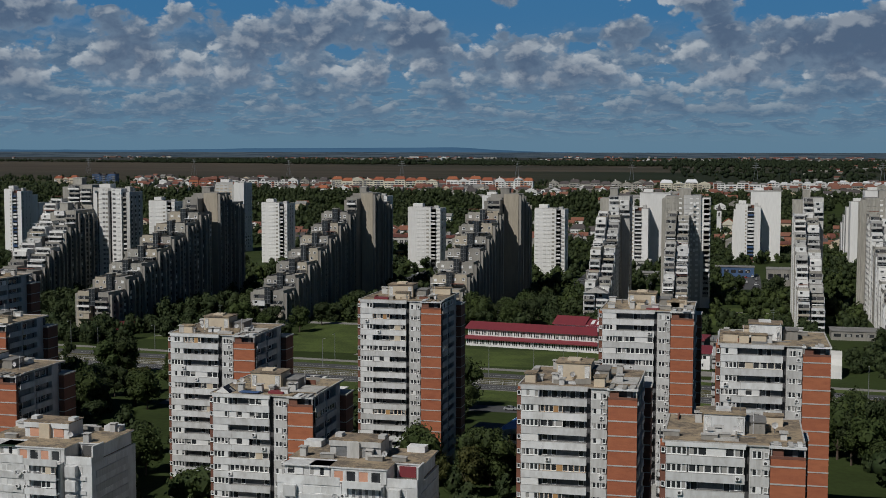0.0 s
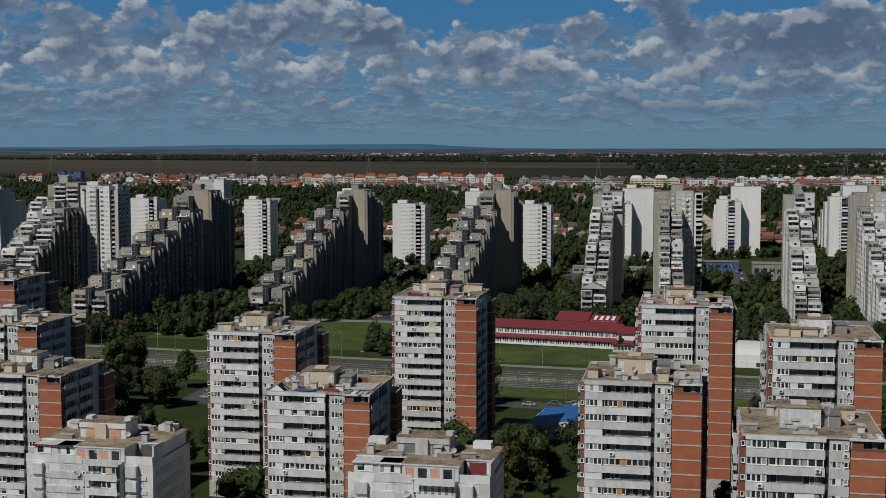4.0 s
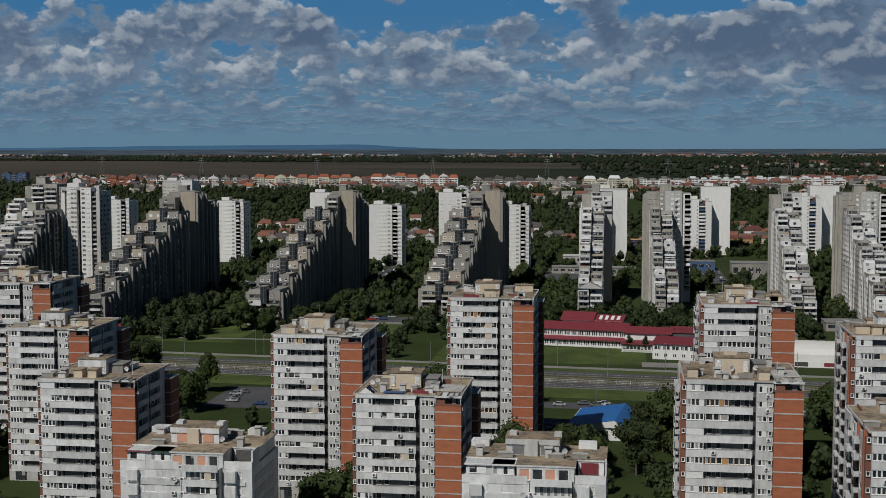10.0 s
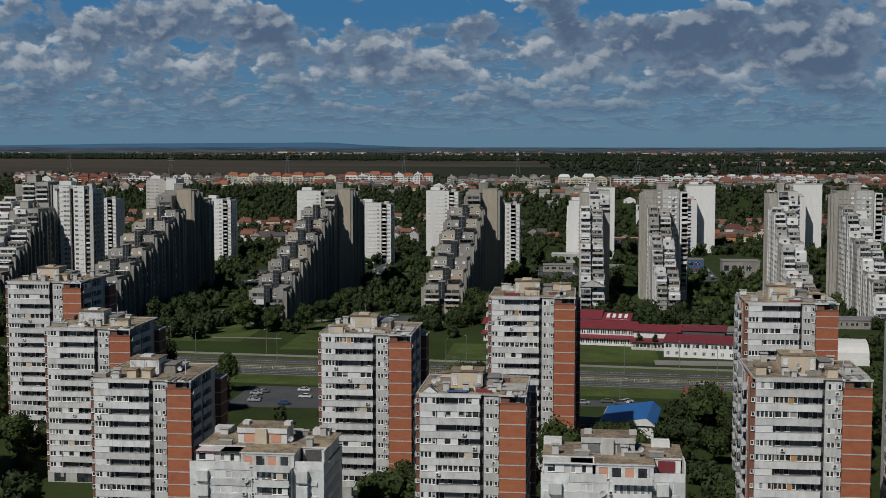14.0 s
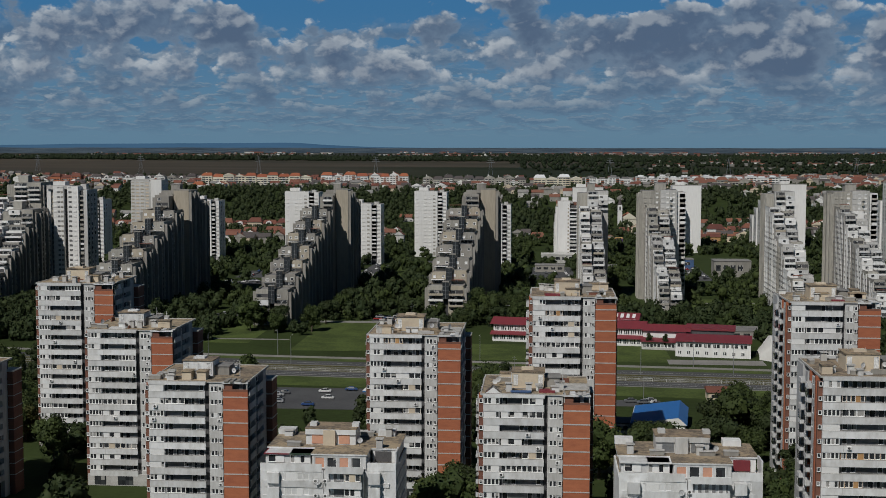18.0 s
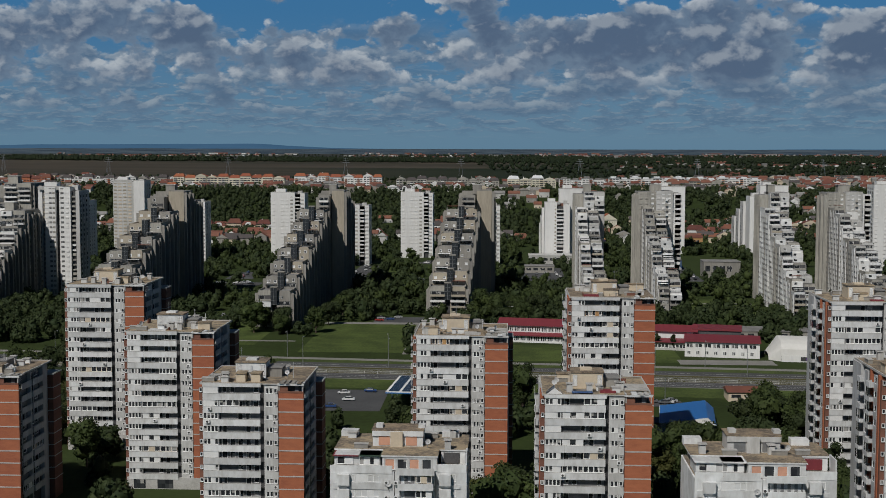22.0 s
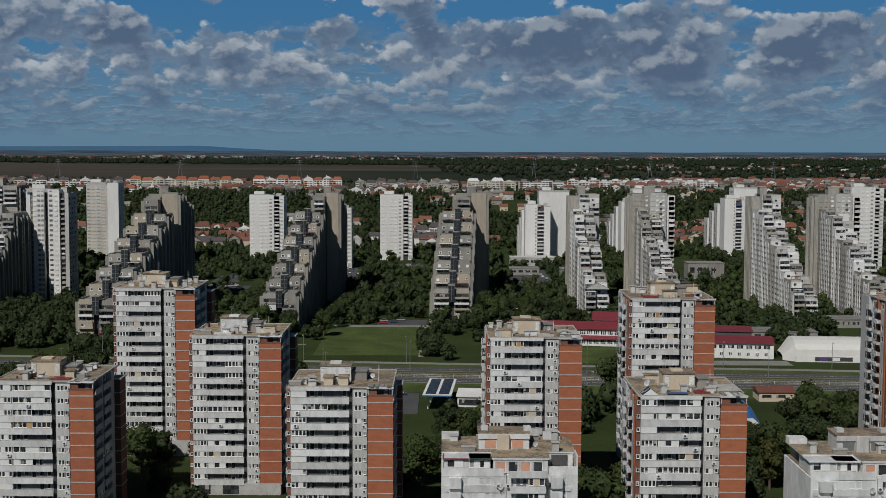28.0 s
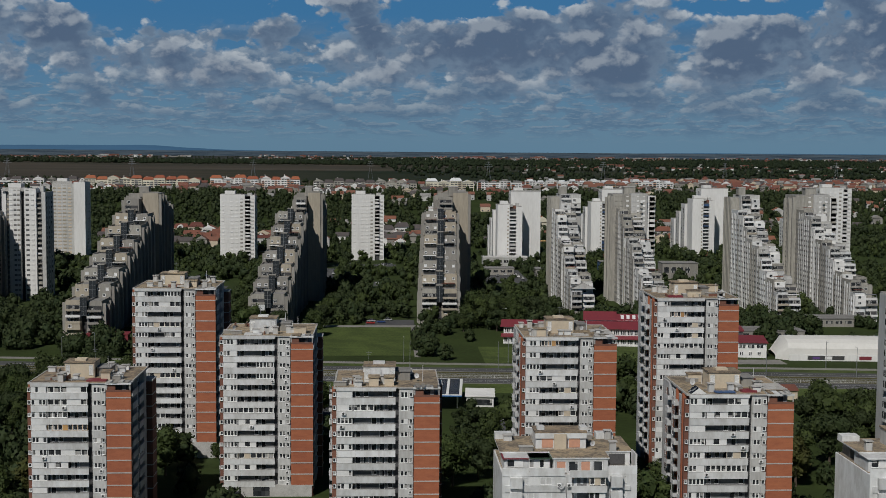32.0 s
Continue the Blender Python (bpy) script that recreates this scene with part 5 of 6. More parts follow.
    terrace_front(t, w, h, r, accent)
    for i in range(8):
        px, py = r.uniform(1.5, w - 2), r.choice([r.uniform(6.8, 7.6), r.uniform(14.6, d - 1.8)])
        part("roof_vent", roof_box(r.choice([0, 1, 1, 2])), t, at=(px, py, h - 0.01))
    part("satellite_dish", dish(), t, at=(w * 0.70, 7.2, h), turn=20)
    part("satellite_dish", dish(), t, at=(w * 0.43, -0.5, f - 3.4), turn=10)
    return t


terrace_block(-146.0, 219.0, 25.5, 20, 27.8, 301, "salmon_render")
terrace_block(-79.5, 212.0, 25.5, 18, 29.2, 302, "white_panel")

# ---- low buildings ----


def school():
    t = thing("school", "long two-storey school with dark red metal roofs", "school", (-116, 545.5, 0), -9)
    wall = Shape().box(0, 66, 0, 14, 0, 3.5, "white_plaster").box(0, 66, 2.5, 16, 3.5, 7.2, "white_plaster").box(66, 92, -8, 10, 0, 3.2, "pale_concrete").box(66, 84, 0, 14, 3.2, 7.0, "white_plaster")
    part("wall", wall, t)
    part("lower_roof", Shape().face([(-1, -1, 3.3), (67, -1, 3.3), (67, 2.5, 4.3), (-1, 2.5, 4.3)], "red_roof").box(-1, 67, -1.1, -0.9, 3.0, 3.4, "red_roof"), t)
    part("main_roof", Shape().gable(-1.5, 67, 1.5, 18, 7.2, 9.6, "red_roof"), t)
    part("hall_roof", Shape().box(36, 62, 15, 30, 7, 9.5, "white_plaster").gable(35, 50, 14, 31, 9.5, 12.5, "red_roof").gable(50, 63, 14, 31, 9.2, 11.5, "red_roof"), t)
    part("wing_roof", Shape().gable(65.5, 86, -1, 15, 7.0, 9.0, "red_roof").face([(65.5, -9, 3.4), (93, -9, 3.4), (93, -1, 4.2), (65.5, -1, 4.2)], "red_roof"), t)
    part("gym_block", Shape().box(84, 104, 2, 16, 0, 7.5, "dark_wall_and_shade").box(83.5, 104.5, 1.5, 16.5, 7.5, 8.3, "red_roof").box(81, 111, -23, -8.2, 0, 6.4, "white_plaster"), t)
    part("hall_lean_roof", Shape().face([(80.5, -23.6, 6.4), (111.5, -23.6, 6.4), (111.5, -8, 7.4), (80.5, -8, 7.4)], "red_roof").box(80.5, 111.5, -23.7, -23.5, 6.2, 6.5, "red_roof"), t)
    for i in range(4):
        part("skylight", Shape().face([(51.8 + i * 2.6, 16.5, 9.98), (53.2 + i * 2.6, 16.5, 9.98), (53.2 + i * 2.6, 21.0, 11.22), (51.8 + i * 2.6, 21.0, 11.22)], "white_frame"), t)
    for row, (y, z) in enumerate(((0, 0.8), (2.5, 4.6))):
        for i in range(22):
            part("window", cached(("window", "school", row), lambda: window_row(2.4, 2.1, 3)), t, at=(0.4 + i * 3.0, y - 0.05, z))
    for i in range(8):
        part("window", cached(("window", "school", 2), lambda: window_row(2.8, 1.7, 2)), t, at=(81.6 + i * 3.6, -23.08, 3.9))
        part("window", cached(("window", "school", 4), lambda: window_row(1.4, 1.5, 2)), t, at=(82.0 + i * 3.6, -23.08, 1.0))
    for i in range(8):
        part("window", cached(("window", "school", 2), lambda: window_row(2.8, 1.7, 2)), t, at=(66.5 + i * 3.0, -8.08, 1.0))


school()


def sports_tent():
    t = thing("sports_tent", "long white membrane sports hall with graffiti at its foot", "sports hall", (-7, 500, 0), -4)
    s = Shape()
    n = 9
    prof = [(0.0, 0.0)] + [(11 - 11 * math.cos(math.pi * i / n), 8.8 * math.sin(math.pi * i / n) ** 0.55) for i in range(1, n)] + [(22.0, 0.0)]
    for ya, yb in zip(prof, prof[1:]):
        s.face([(4.5, ya[0], ya[1]), (46, ya[0], ya[1]), (46, yb[0], yb[1]), (4.5, yb[0], yb[1])], "tent_skin")
        s.face([(0.0, 4 + ya[0] * 0.64, ya[1] * 0.25), (4.5, ya[0], ya[1]), (4.5, yb[0], yb[1]), (0.0, 4 + yb[0] * 0.64, yb[1] * 0.25)], "tent_skin")
    s.face([(46, y, z) for y, z in prof], "tent_skin")
    part("skin", s, t)
    for i in range(9):
        part("seam", Shape().box(4.5 + i * 5.15, 4.65 + i * 5.15, -0.08, 0.0, 0, 2.2, "grey_metal"), t)
    part("painted_wall", Shape().box(4.5, 46, -0.7, -0.5, 0, 2.6, "white_plaster").box(12, 27, -0.74, -0.7, 0.4, 2.1, "vent_dark").box(14, 17, -0.77, -0.74, 0.7, 1.7, "purple_sheet").box(19, 22, -0.77, -0.74, 0.6, 1.9, "white_frame").box(33, 38, -0.74, -0.7, 0.5, 2.0, "red_roof"), t, "low wall with bands of spray paint")


sports_tent()


def blue_house():
    """A broad shallow roof that falls to the west, with a narrow steeper fall to the east."""
    t = thing("blue_roofed_pavilion", "white pavilion under a large bright blue metal roof", "pavilion", (-67.5, 362.5, 0), turn=-7)
    w, d = 14.0, 27.0
    part("wall", Shape().prism([(0.6, 0.6), (w + 2.0, 0.6), (w + 2.0, d - 0.6), (0.6, d - 0.6)], 0, 3.7, "white_plaster").box(3, 6, 0.53, 0.6, 1.0, 2.8, "window_glass").box(9, 12, 0.53, 0.6, 1.0, 2.8, "window_glass"), t)
    roof = Shape()
    prof = [(0.0, 3.8), (w, 6.0), (w + 2.6, 3.8)]
    for (xa, za), (xb, zb) in zip(prof, prof[1:]):
        roof.face([(xa, 0, za), (xb, 0, zb), (xb, d, zb), (xa, d, za)], "blue_roof")
    roof.face([(x, 0.02, z) for x, z in reversed(prof)], "white_plaster").face([(x, d - 0.02, z) for x, z in prof], "white_plaster")
    roof.face([(x, y, 3.8) for x, y in ((0, 0), (0, d), (w + 2.6, d), (w + 2.6, 0))], "white_plaster")
    part("roof", roof, t, "bright blue metal roof")
    for i in range(9):
        y = 2.6 + i * 2.7
        part("roof_seam", cached("roof_seam", lambda: Shape().face([(0.0, 0, 3.85), (w, 0, 6.05), (w, 0.12, 6.05), (0.0, 0.12, 3.85)], "blue_roof")), t, at=(0, y, 0))
    part("annex_wall", Shape().box(-9, 0.5, 3, 11, 0, 3.0, "white_plaster").box(-7, -1, 2.93, 3.0, 0.9, 2.3, "window_glass"), t)
    part("annex_roof", Shape().box(-9.4, 0.4, 2.6, 11.4, 3.0, 3.3, "slate_roof"), t, "flat dark felt roof")
    part("gutter", Shape().box(-0.15, 0.0, 0, d, 3.66, 3.84, "white_frame"), t)


blue_house()


def fuel_canopy():
    t = thing("fuel_station", "white filling station canopy with dark roof panels", "filling station", (-152.5, 398, 0), turn=-4)
    part("canopy", Shape().box(0, 9.5, 0, 30, 4.9, 5.5, "white_plaster").box(-0.03, 9.53, -0.06, 0.0, 4.95, 5.3, "blue_roof"), t, "white canopy with a blue fascia")
    for i in range(2):
        for j in range(6):
            part("roof_panel", Shape().box(0.9 + i * 4.3, 4.3 + i * 4.3, 1.0 + j * 4.7, 5.4 + j * 4.7, 5.5, 5.6, "solar_dark"), t, "dark glazed roof panel")
    for x, y in ((1.5, 4), (8, 4), (1.5, 15), (8, 15), (1.5, 26), (8, 26)):
        part("column", Shape().tube(x, y, 0, 4.9, 0.2, 0.2, "white_frame"), t)
    part("kiosk", Shape().box(11, 20, 8, 22, 0, 3.4, "white_plaster").box(11.5, 19.5, 7.95, 8, 0.6, 2.6, "window_glass").box(10.5, 20.5, 7.5, 22.5, 3.4, 3.7, "white_plaster"), t)


fuel_canopy()


def low_hall(x, y, w, d, h, wall, roof, label, turn=0, pitched=False):
    t = thing("low_hall", label, "hall", (x, y, terrain(x, y)), turn)
    part("wall", Shape().box(0, w, 0, d, 0, h, wall), t)
    part("roof", Shape().gable(-0.5, w + 0.5, -0.5, d + 0.5, h, h + d * 0.16, roof) if pitched else Shape().box(-0.3, w + 0.3, -0.3, d + 0.3, h, h + 0.35, roof), t)
    for i in range(max(2, int(w / 5))):
        part("window", Shape().box(1 + i * 4.8, 4.2 + i * 4.8, -0.06, 0, h * 0.4, h * 0.75, "window_glass"), t)
    return t


low_hall(-96, 930, 34, 16, 6, "pale_concrete", "pale_concrete", "long low pavilion with pale flat roof")
low_hall(-100, 860, 20, 12, 4.5, "grey_concrete", "roof_grey", "flat grey service building among trees")
low_hall(-66, 850, 22, 14, 5, "grey_concrete", "roof_grey", "flat grey service building among trees")
low_hall(-15, 892, 26, 12, 6.5, "grey_blue_sheet", "roof_grey", "dark blue sheet-metal hall")
low_hall(20, 1090, 36, 14, 9, "ochre_render", "tile_roof", "ochre hall with an orange tiled roof", pitched=True)
low_hall(-55, 1120, 30, 12, 5, "purple_sheet", "ochre_render", "low shop hall with a purple fascia")
low_hall(18, 836, 24, 16, 10.5, "grey_concrete", "roof_grey", "grey flat-roofed commercial hall")
low_hall(-20, 560, 44, 16, 3.4, "grey_concrete", "roof_grey", "row of low grey garages with a flat roof")
low_hall(42, 600, 30, 14, 4, "grey_concrete", "roof_grey", "low grey flat-roofed annex")
low_hall(-276, 992, 24, 9, 4.5, "ochre_render", "ochre_render", "low kiosk row with a yellow fascia")
low_hall(-300, 553, 18, 7, 2.8, "red_roof", "red_roof", "small shop under a bright red roof")
low_hall(-38, 416, 12, 9, 3.2, "beige_render", "tile_roof", "small house with a brown tiled roof", pitched=True)
low_hall(-300, 1080, 60, 14, 10, "pale_concrete", "tile_roof", "long pale house row with red tiled roofs", pitched=True)

# ---- trees ----


def crown_mesh(name, seed, rad, high, leaf, clumps=14, leaves=2100, sub=1):
    """A lobed crown of displaced clumps with loose leaf sprays round it."""
    r = random.Random(seed)
    v, f = [], []
    bm = bmesh.new()
    bmesh.ops.create_icosphere(bm, subdivisions=sub, radius=1.0)
    bv = [p.co.copy() for p in bm.verts]
    bf = [[p.index for p in q.verts] for q in bm.faces]
    bm.free()
    lobes = []
    for i in range(clumps):
        a, h = r.uniform(0, 6.283), r.random()
        q = rad * (0.25 + 0.55 * math.sin(math.pi * (0.15 + 0.75 * h))) * math.sqrt(r.uniform(0.05, 1.0))
        lobes.append((Vector((q * math.cos(a), q * math.sin(a), high * (0.12 + 0.76 * h))), rad * r.uniform(0.26, 0.44)))
    for c, s in lobes:
        k = len(v)
        v += [tuple(c + p * s * (1 + 0.42 * (noise.noise(p * 2.3 + c))) * Vector((1, 1, 0.85)).length / 1.65) for p in bv]
        f += [[k + i for i in q] for q in bf]
    for i in range(leaves):
        c, s = r.choice(lobes)
        d = Vector((r.gauss(0, 1), r.gauss(0, 1), r.gauss(0.25, 1))).normalized()
        p = c + d * s * r.uniform(0.85, 1.45)
        a = Vector((r.gauss(0, 1), r.gauss(0, 1), r.gauss(0, 1))).normalized() * r.uniform(0.10, 0.25) * (rad / 4) ** 0.3
        b = a.cross(d).normalized() * a.length
        k = len(v)
        v += [tuple(p - a - b), tuple(p + a - b * 0.6), tuple(p + a * 0.9 + b), tuple(p - a * 0.7 + b * 1.1)]
        f.append([k, k + 1, k + 2, k + 3])
    me = bpy.data.meshes.new(name)
    me.from_pydata(v, [], f)
    me.materials.append(MATS[leaf])
    return me


def trunk_mesh(seed, h, rad):
    r = random.Random(seed)
    s = Shape().tube(0, 0, 0, h, 0.28, 0.14, "bark", 7)
    for i in range(4):
        a = r.uniform(0, 6.283)
        k = len(s.v)
        s.tube(0, 0, h * 0.45, h * 0.95, 0.12, 0.05, "bark", 5)
        for j in range(k, len(s.v)):
            x, y, z = s.v[j]
            g = (z - h * 0.45) * 0.75
            s.v[j] = (x + g * math.cos(a), y + g * math.sin(a), z)
    return s.mesh("trunk")


CROWNS = []
for i, (rad, high, leaf) in enumerate(((3.8, 7.5, "leaf_green"), (4.6, 8.5, "leaf_green"), (3.2, 6.0, "leaf_olive"), (5.2, 9.5, "leaf_green"), (2.6, 9.5, "leaf_dark"), (4.0, 8.0, "leaf_dark"), (3.0, 5.0, "leaf_green"))):
    CROWNS.append((crown_mesh("crown", 500 + i, rad, high, leaf), trunk_mesh(520 + i, 4.2, rad), rad))
KINDS = ["broad green deciduous tree with a rounded crown", "dark green deciduous tree with a dense crown", "olive yellowing deciduous tree with a loose crown", "large green deciduous tree with a wide crown",
         "slim dark green tree with a tall crown", "dark green deciduous tree with a dense crown", "small green street tree"]
BLOCKED = [(x - W_A - 2.5, x + 4, y - 3, y + 27) for x, y, h, ph in TOWERS]
BLOCKED += [(min(a[0], a[3]) - 3, max(a[0] + a[2], a[3] + a[4]) + 3, a[1] - 4, a[5] + 50) for a in SLABS]
BLOCKED += [(min(a[0], a[3]) - 2, max(a[0] + a[2], a[3] + a[4]) + 2, a[1] - 4, a[5] + 24) for a in LIGHT_SLABS]
BLOCKED += [(x, x + w, y - 12, y + d) for x, y, w, d, n, turn in LOTS if y > 460]
BLOCKED += [(x - 2, x + w + 2, y - 3, y + 22) for x, y, z, w in WHITES]
BLOCKED += [(-147, -119, 214, 242), (-81, -52, 207, 233), (-125, 0, 500, 582), (-12, 42, 488, 522), (-80, -46, 336, 396), (-192, -128, 390, 436), (-42, -22, 405, 428),
            (-199, -156, 500, 590), (-98, -60, 926, 950), (-102, -42, 846, 880), (-18, 14, 888, 908), (16, 44, 832, 856), (-278, -250, 990, 1004)]


def free(x, y, m=1.5):
    a = radians(ROAD_TURN)
    if -12 - m < (ROAD_X - x) * math.sin(a) + (y - ROAD_Y) * math.cos(a) < 36 + m:
        return False
    return not any(a - m < x < b + m and c - m < y < d + m for a, b, c, d in BLOCKED)


def plant(x, y, k, s, r):
    t = thing("tree", KINDS[k], "tree", (x, y, 0), r.uniform(0, 360), group="town trees")
    t.scale = (s, s, s * r.uniform(0.9, 1.12))
    crown, trunk, rad = CROWNS[k]
    part("trunk", trunk, t)
    part("crown", crown, t, at=(0, 0, 2.3))


tr = random.Random(77)
plant(-48.5, 527.9, 4, 0.62, tr)
plant(-42.4, 526.8, 4, 0.55, tr)
planted = 0
GROVES = [(-205, 320, 10, 10, 6), (-172, 285, 8, 8, 5), (-245, 290, 12, 30, 10), (-130, 235, 8, 6, 3), (-206, 372, 24, 46, 34), (-22, 345, 14, 36, 26), (-68, 312, 12, 14, 6), (-135, 330, 16, 30, 14), (-95, 395, 22, 18, 8), (30, 380, 26, 40, 24), (-175, 200, 60, 24, 12), (-250, 420, 40, 28, 18),
          (-20, 240, 40, 34, 16), (-120, 260, 40, 40, 14), (-215, 620, 16, 40, 18), (-120, 610, 22, 26, 24), (-185, 640, 30, 30, 26), (-270, 590, 26, 40, 30), (-60, 605, 40, 18, 20), (-330, 520, 40, 30, 16),
          (-240, 530, 26, 22, 16), (5, 570, 26, 26, 14), (60, 560, 30, 20, 10), (-105, 505, 30, 8, 6), (-145, 560, 10, 40, 8), (-60, 326, 10, 7, 8), (-36, 352, 7, 10, 6), (-345, 530, 34, 40, 26), (-285, 470, 30, 22, 14), (-262, 384, 18, 22, 16), (-290, 404, 20, 16, 12), (-235, 350, 12, 14, 8)]
GROVES.sort(key=lambda g: g[1] > 450)
for gx, gy, sx, sy, n in GROVES:
    for i in range(n):
        for attempt in range(12):
            x, y = tr.gauss(gx, sx * 0.6), tr.gauss(gy, sy * 0.6)
            if free(x, y) and planted < (280 if gy < 450 else 270):
                plant(x, y, tr.choice([0, 1, 1, 2, 3, 4, 5, 5, 6]), tr.uniform(0.85, 1.45), tr)
                planted += 1
                break


def tree_kinds(lobes, sprays, sub, seed):
    """Unit tree crowns, each a heap of rough lobes with leaf sprays, as arrays."""
    r = random.Random(seed)
    bm = bmesh.new()
    bmesh.ops.create_icosphere(bm, subdivisions=sub, radius=1.0)
    bv = [p.co.copy() for p in bm.verts]
    bf = [[q.index for q in f.verts] for f in bm.faces]
    bm.free()
    made = []
    for i in range(7):
        v, tri, quad, heaps = [], [], [], []
        for k in range(lobes):
            h = (k + 0.5) / lobes
            q = 0.62 * math.sin(math.pi * (0.2 + 0.7 * h)) if lobes > 1 else 0.0
            a = r.uniform(0, 6.283)
            heaps.append((Vector((q * math.cos(a), q * math.sin(a), -0.55 + 1.25 * h if lobes > 1 else 0)), r.uniform(0.42, 0.62) if lobes > 1 else 0.85))
        for c, s in heaps:
            n = len(v)
            v += [c + p * s * (1 + 0.75 * noise.noise(p * 2.6 + c * 3 + Vector((i * 5, 0, 0)))) for p in bv]
            tri += [[n + j for j in f] for f in bf]
        for k in range(sprays):
            c, s = r.choice(heaps)
            d = Vector((r.gauss(0, 1), r.gauss(0, 1), r.gauss(0.3, 1))).normalized()
            p = c + d * s * r.uniform(0.85, 1.4)
            a = Vector((r.gauss(0, 1), r.gauss(0, 1), r.gauss(0, 1))).normalized() * r.uniform(0.07, 0.17)
            b = a.cross(d).normalized() * a.length * r.uniform(0.6, 1.1)
            n = len(v)
            v += [p - a - b, p + a - b * 0.5, p + a * 0.8 + b, p - a * 0.6 + b]
            tri += [[n, n + 1, n + 2], [n, n + 2, n + 3]]
        made.append((np.array([list(q) for q in v]), np.array(tri)))
    return made


def wood(name, label, count, place, seed, sizes, leaf, kinds, flat=1.0):
    """Many tree crowns joined into one stand."""
    r = random.Random(seed)
    vs, fs, n = [], [], 0
    for i in range(count):
        spot = place(r)
        if spot is None:
            continue
        x, y = spot
        s = r.uniform(*sizes)
        v, f = kinds[r.randrange(len(kinds))]
        a = r.uniform(0, 6.283)
        ca, sa = math.cos(a) * s, math.sin(a) * s
        q = np.stack([v[:, 0] * ca - v[:, 1] * sa + x, v[:, 0] * sa + v[:, 1] * ca + y, v[:, 2] * s * flat * r.uniform(0.9, 1.35) + terrain(x, y) + s * flat * r.uniform(0.65, 1.1)], 1)
        vs.append(q)
        fs.append(f + n)
        n += len(v)
    v, f = np.concatenate(vs), np.concatenate(fs)
    me = bpy.data.meshes.new(name)
    me.vertices.add(len(v))
    me.vertices.foreach_set("co", v.ravel())
    me.loops.add(f.size)
    me.loops.foreach_set("vertex_index", f.ravel())
    me.polygons.add(len(f))
    me.polygons.foreach_set("loop_start", np.arange(0, f.size, 3))
    me.update(calc_edges=True)
    me.materials.append(MATS[leaf])
    return solid(name, me, label, "wood", kind="stuff")


def mid_place(r):
    x, y = r.uniform(-780, 300), r.uniform(600, 1130)
    return (x, y) if free(x, y, 1) and noise.noise(Vector((x * 0.016, y * 0.012, 1))) > -0.22 - 0.5 * (y < 860) else None


def bank_place(r):
    x, y = r.uniform(-1180, 560), r.uniform(1120, 1700)
    k = noise.noise(Vector((x * 0.008, y * 0.008, 4)))
    return (x, y) if k > -0.34 - 0.2 * (y < 1300) else None


def plain_place(r):
    """Belts and hedges that run along the plain, leaving the ploughed fields in the west open."""
    y = r.choice([1700 + 900 * r.random(), 1700 + 900 * r.random(), 2650 + 60 * r.random(), 3380 + 130 * r.random(), 3380 + 130 * r.random(), 3900 + 900 * r.random(), 3900 + 900 * r.random(), 4200 + 600 * r.random()])
    x = r.uniform(-0.72, 0.46) * y
    if math.hypot(x, y) > 4560:
        return None
    if 2300 < y < 3390 and x < 0:
        return None
    k = noise.noise(Vector((x * 0.002, y * 0.007, 9)))
    return (x, y) if k > -0.1 or 3380 < y < 3520 else None


def plateau_place(r):
    y = r.uniform(1640, 2230)
    x = r.uniform(-0.70, 0.36) * y
    return (x, y) if noise.noise(Vector((x * 0.007, y * 0.009, 21))) > -0.15 else None


def belt_place(r):
    y = r.uniform(3400, 3800) if r.random() < 0.6 else r.uniform(2450, 4300)
    x = r.uniform(-0.50, 0.42) * y
    west = x < -0.05 * y + 200 * noise.noise(Vector((y * 0.004, 0, 5)))
    if west and not 3430 < y < 3760:
        return None
    return (x, y) if noise.noise(Vector((x * 0.0016, y * 0.006, 12))) > -0.22 else None


def garden_place(r):
    x, y = r.uniform(-420, 70), r.choice([r.uniform(190, 424), r.uniform(500, 640), r.uniform(500, 640)])
    k = noise.noise(Vector((x * 0.03, y * 0.03, 6)))
    return (x, y) if free(x, y, 2.5) and k > (-0.3 if y < 335 else 0.0 if y < 450 else 0.02 - 0.3 * (x < -262) - 0.25 * (y > 590)) else None


NEAR_KINDS, MID_KINDS, BANK_KINDS, FAR_KINDS = tree_kinds(6, 360, 1, 1), tree_kinds(4, 150, 1, 2), tree_kinds(2, 52, 1, 3), tree_kinds(1, 16, 1, 3)
wood("garden_trees", "dark green trees and shrubs round the towers", 1300, garden_place, 4, (2.2, 4.6), "leaf_dark", NEAR_KINDS)
wood("courtyard_trees", "dense green trees between the housing blocks", 2300, mid_place, 5, (2.0, 4.4), "leaf_green", MID_KINDS)
wood("courtyard_trees", "dense dark trees between the housing blocks", 2300, mid_place, 15, (2.0, 4.8), "leaf_dark", MID_KINDS)
wood("bank_wood", "dark wood on the bank below the plateau", 8600, bank_place, 6, (2.6, 5.4), "leaf_dark", BANK_KINDS)
wood("plateau_wood", "dark trees between the houses of the plateau", 2300, plateau_place, 16, (2.4, 4.6), "leaf_dark", BANK_KINDS)
wood("plain_wood", "far tree belts across the plain", 8500, plain_place, 7, (2.4, 4.2), "leaf_belt_shaded", FAR_KINDS)
wood("belt_wood", "dark continuous tree belt across the far plain", 11000, belt_place, 8, (3.8, 6.4), "leaf_belt_shaded", FAR_KINDS, 0.9)

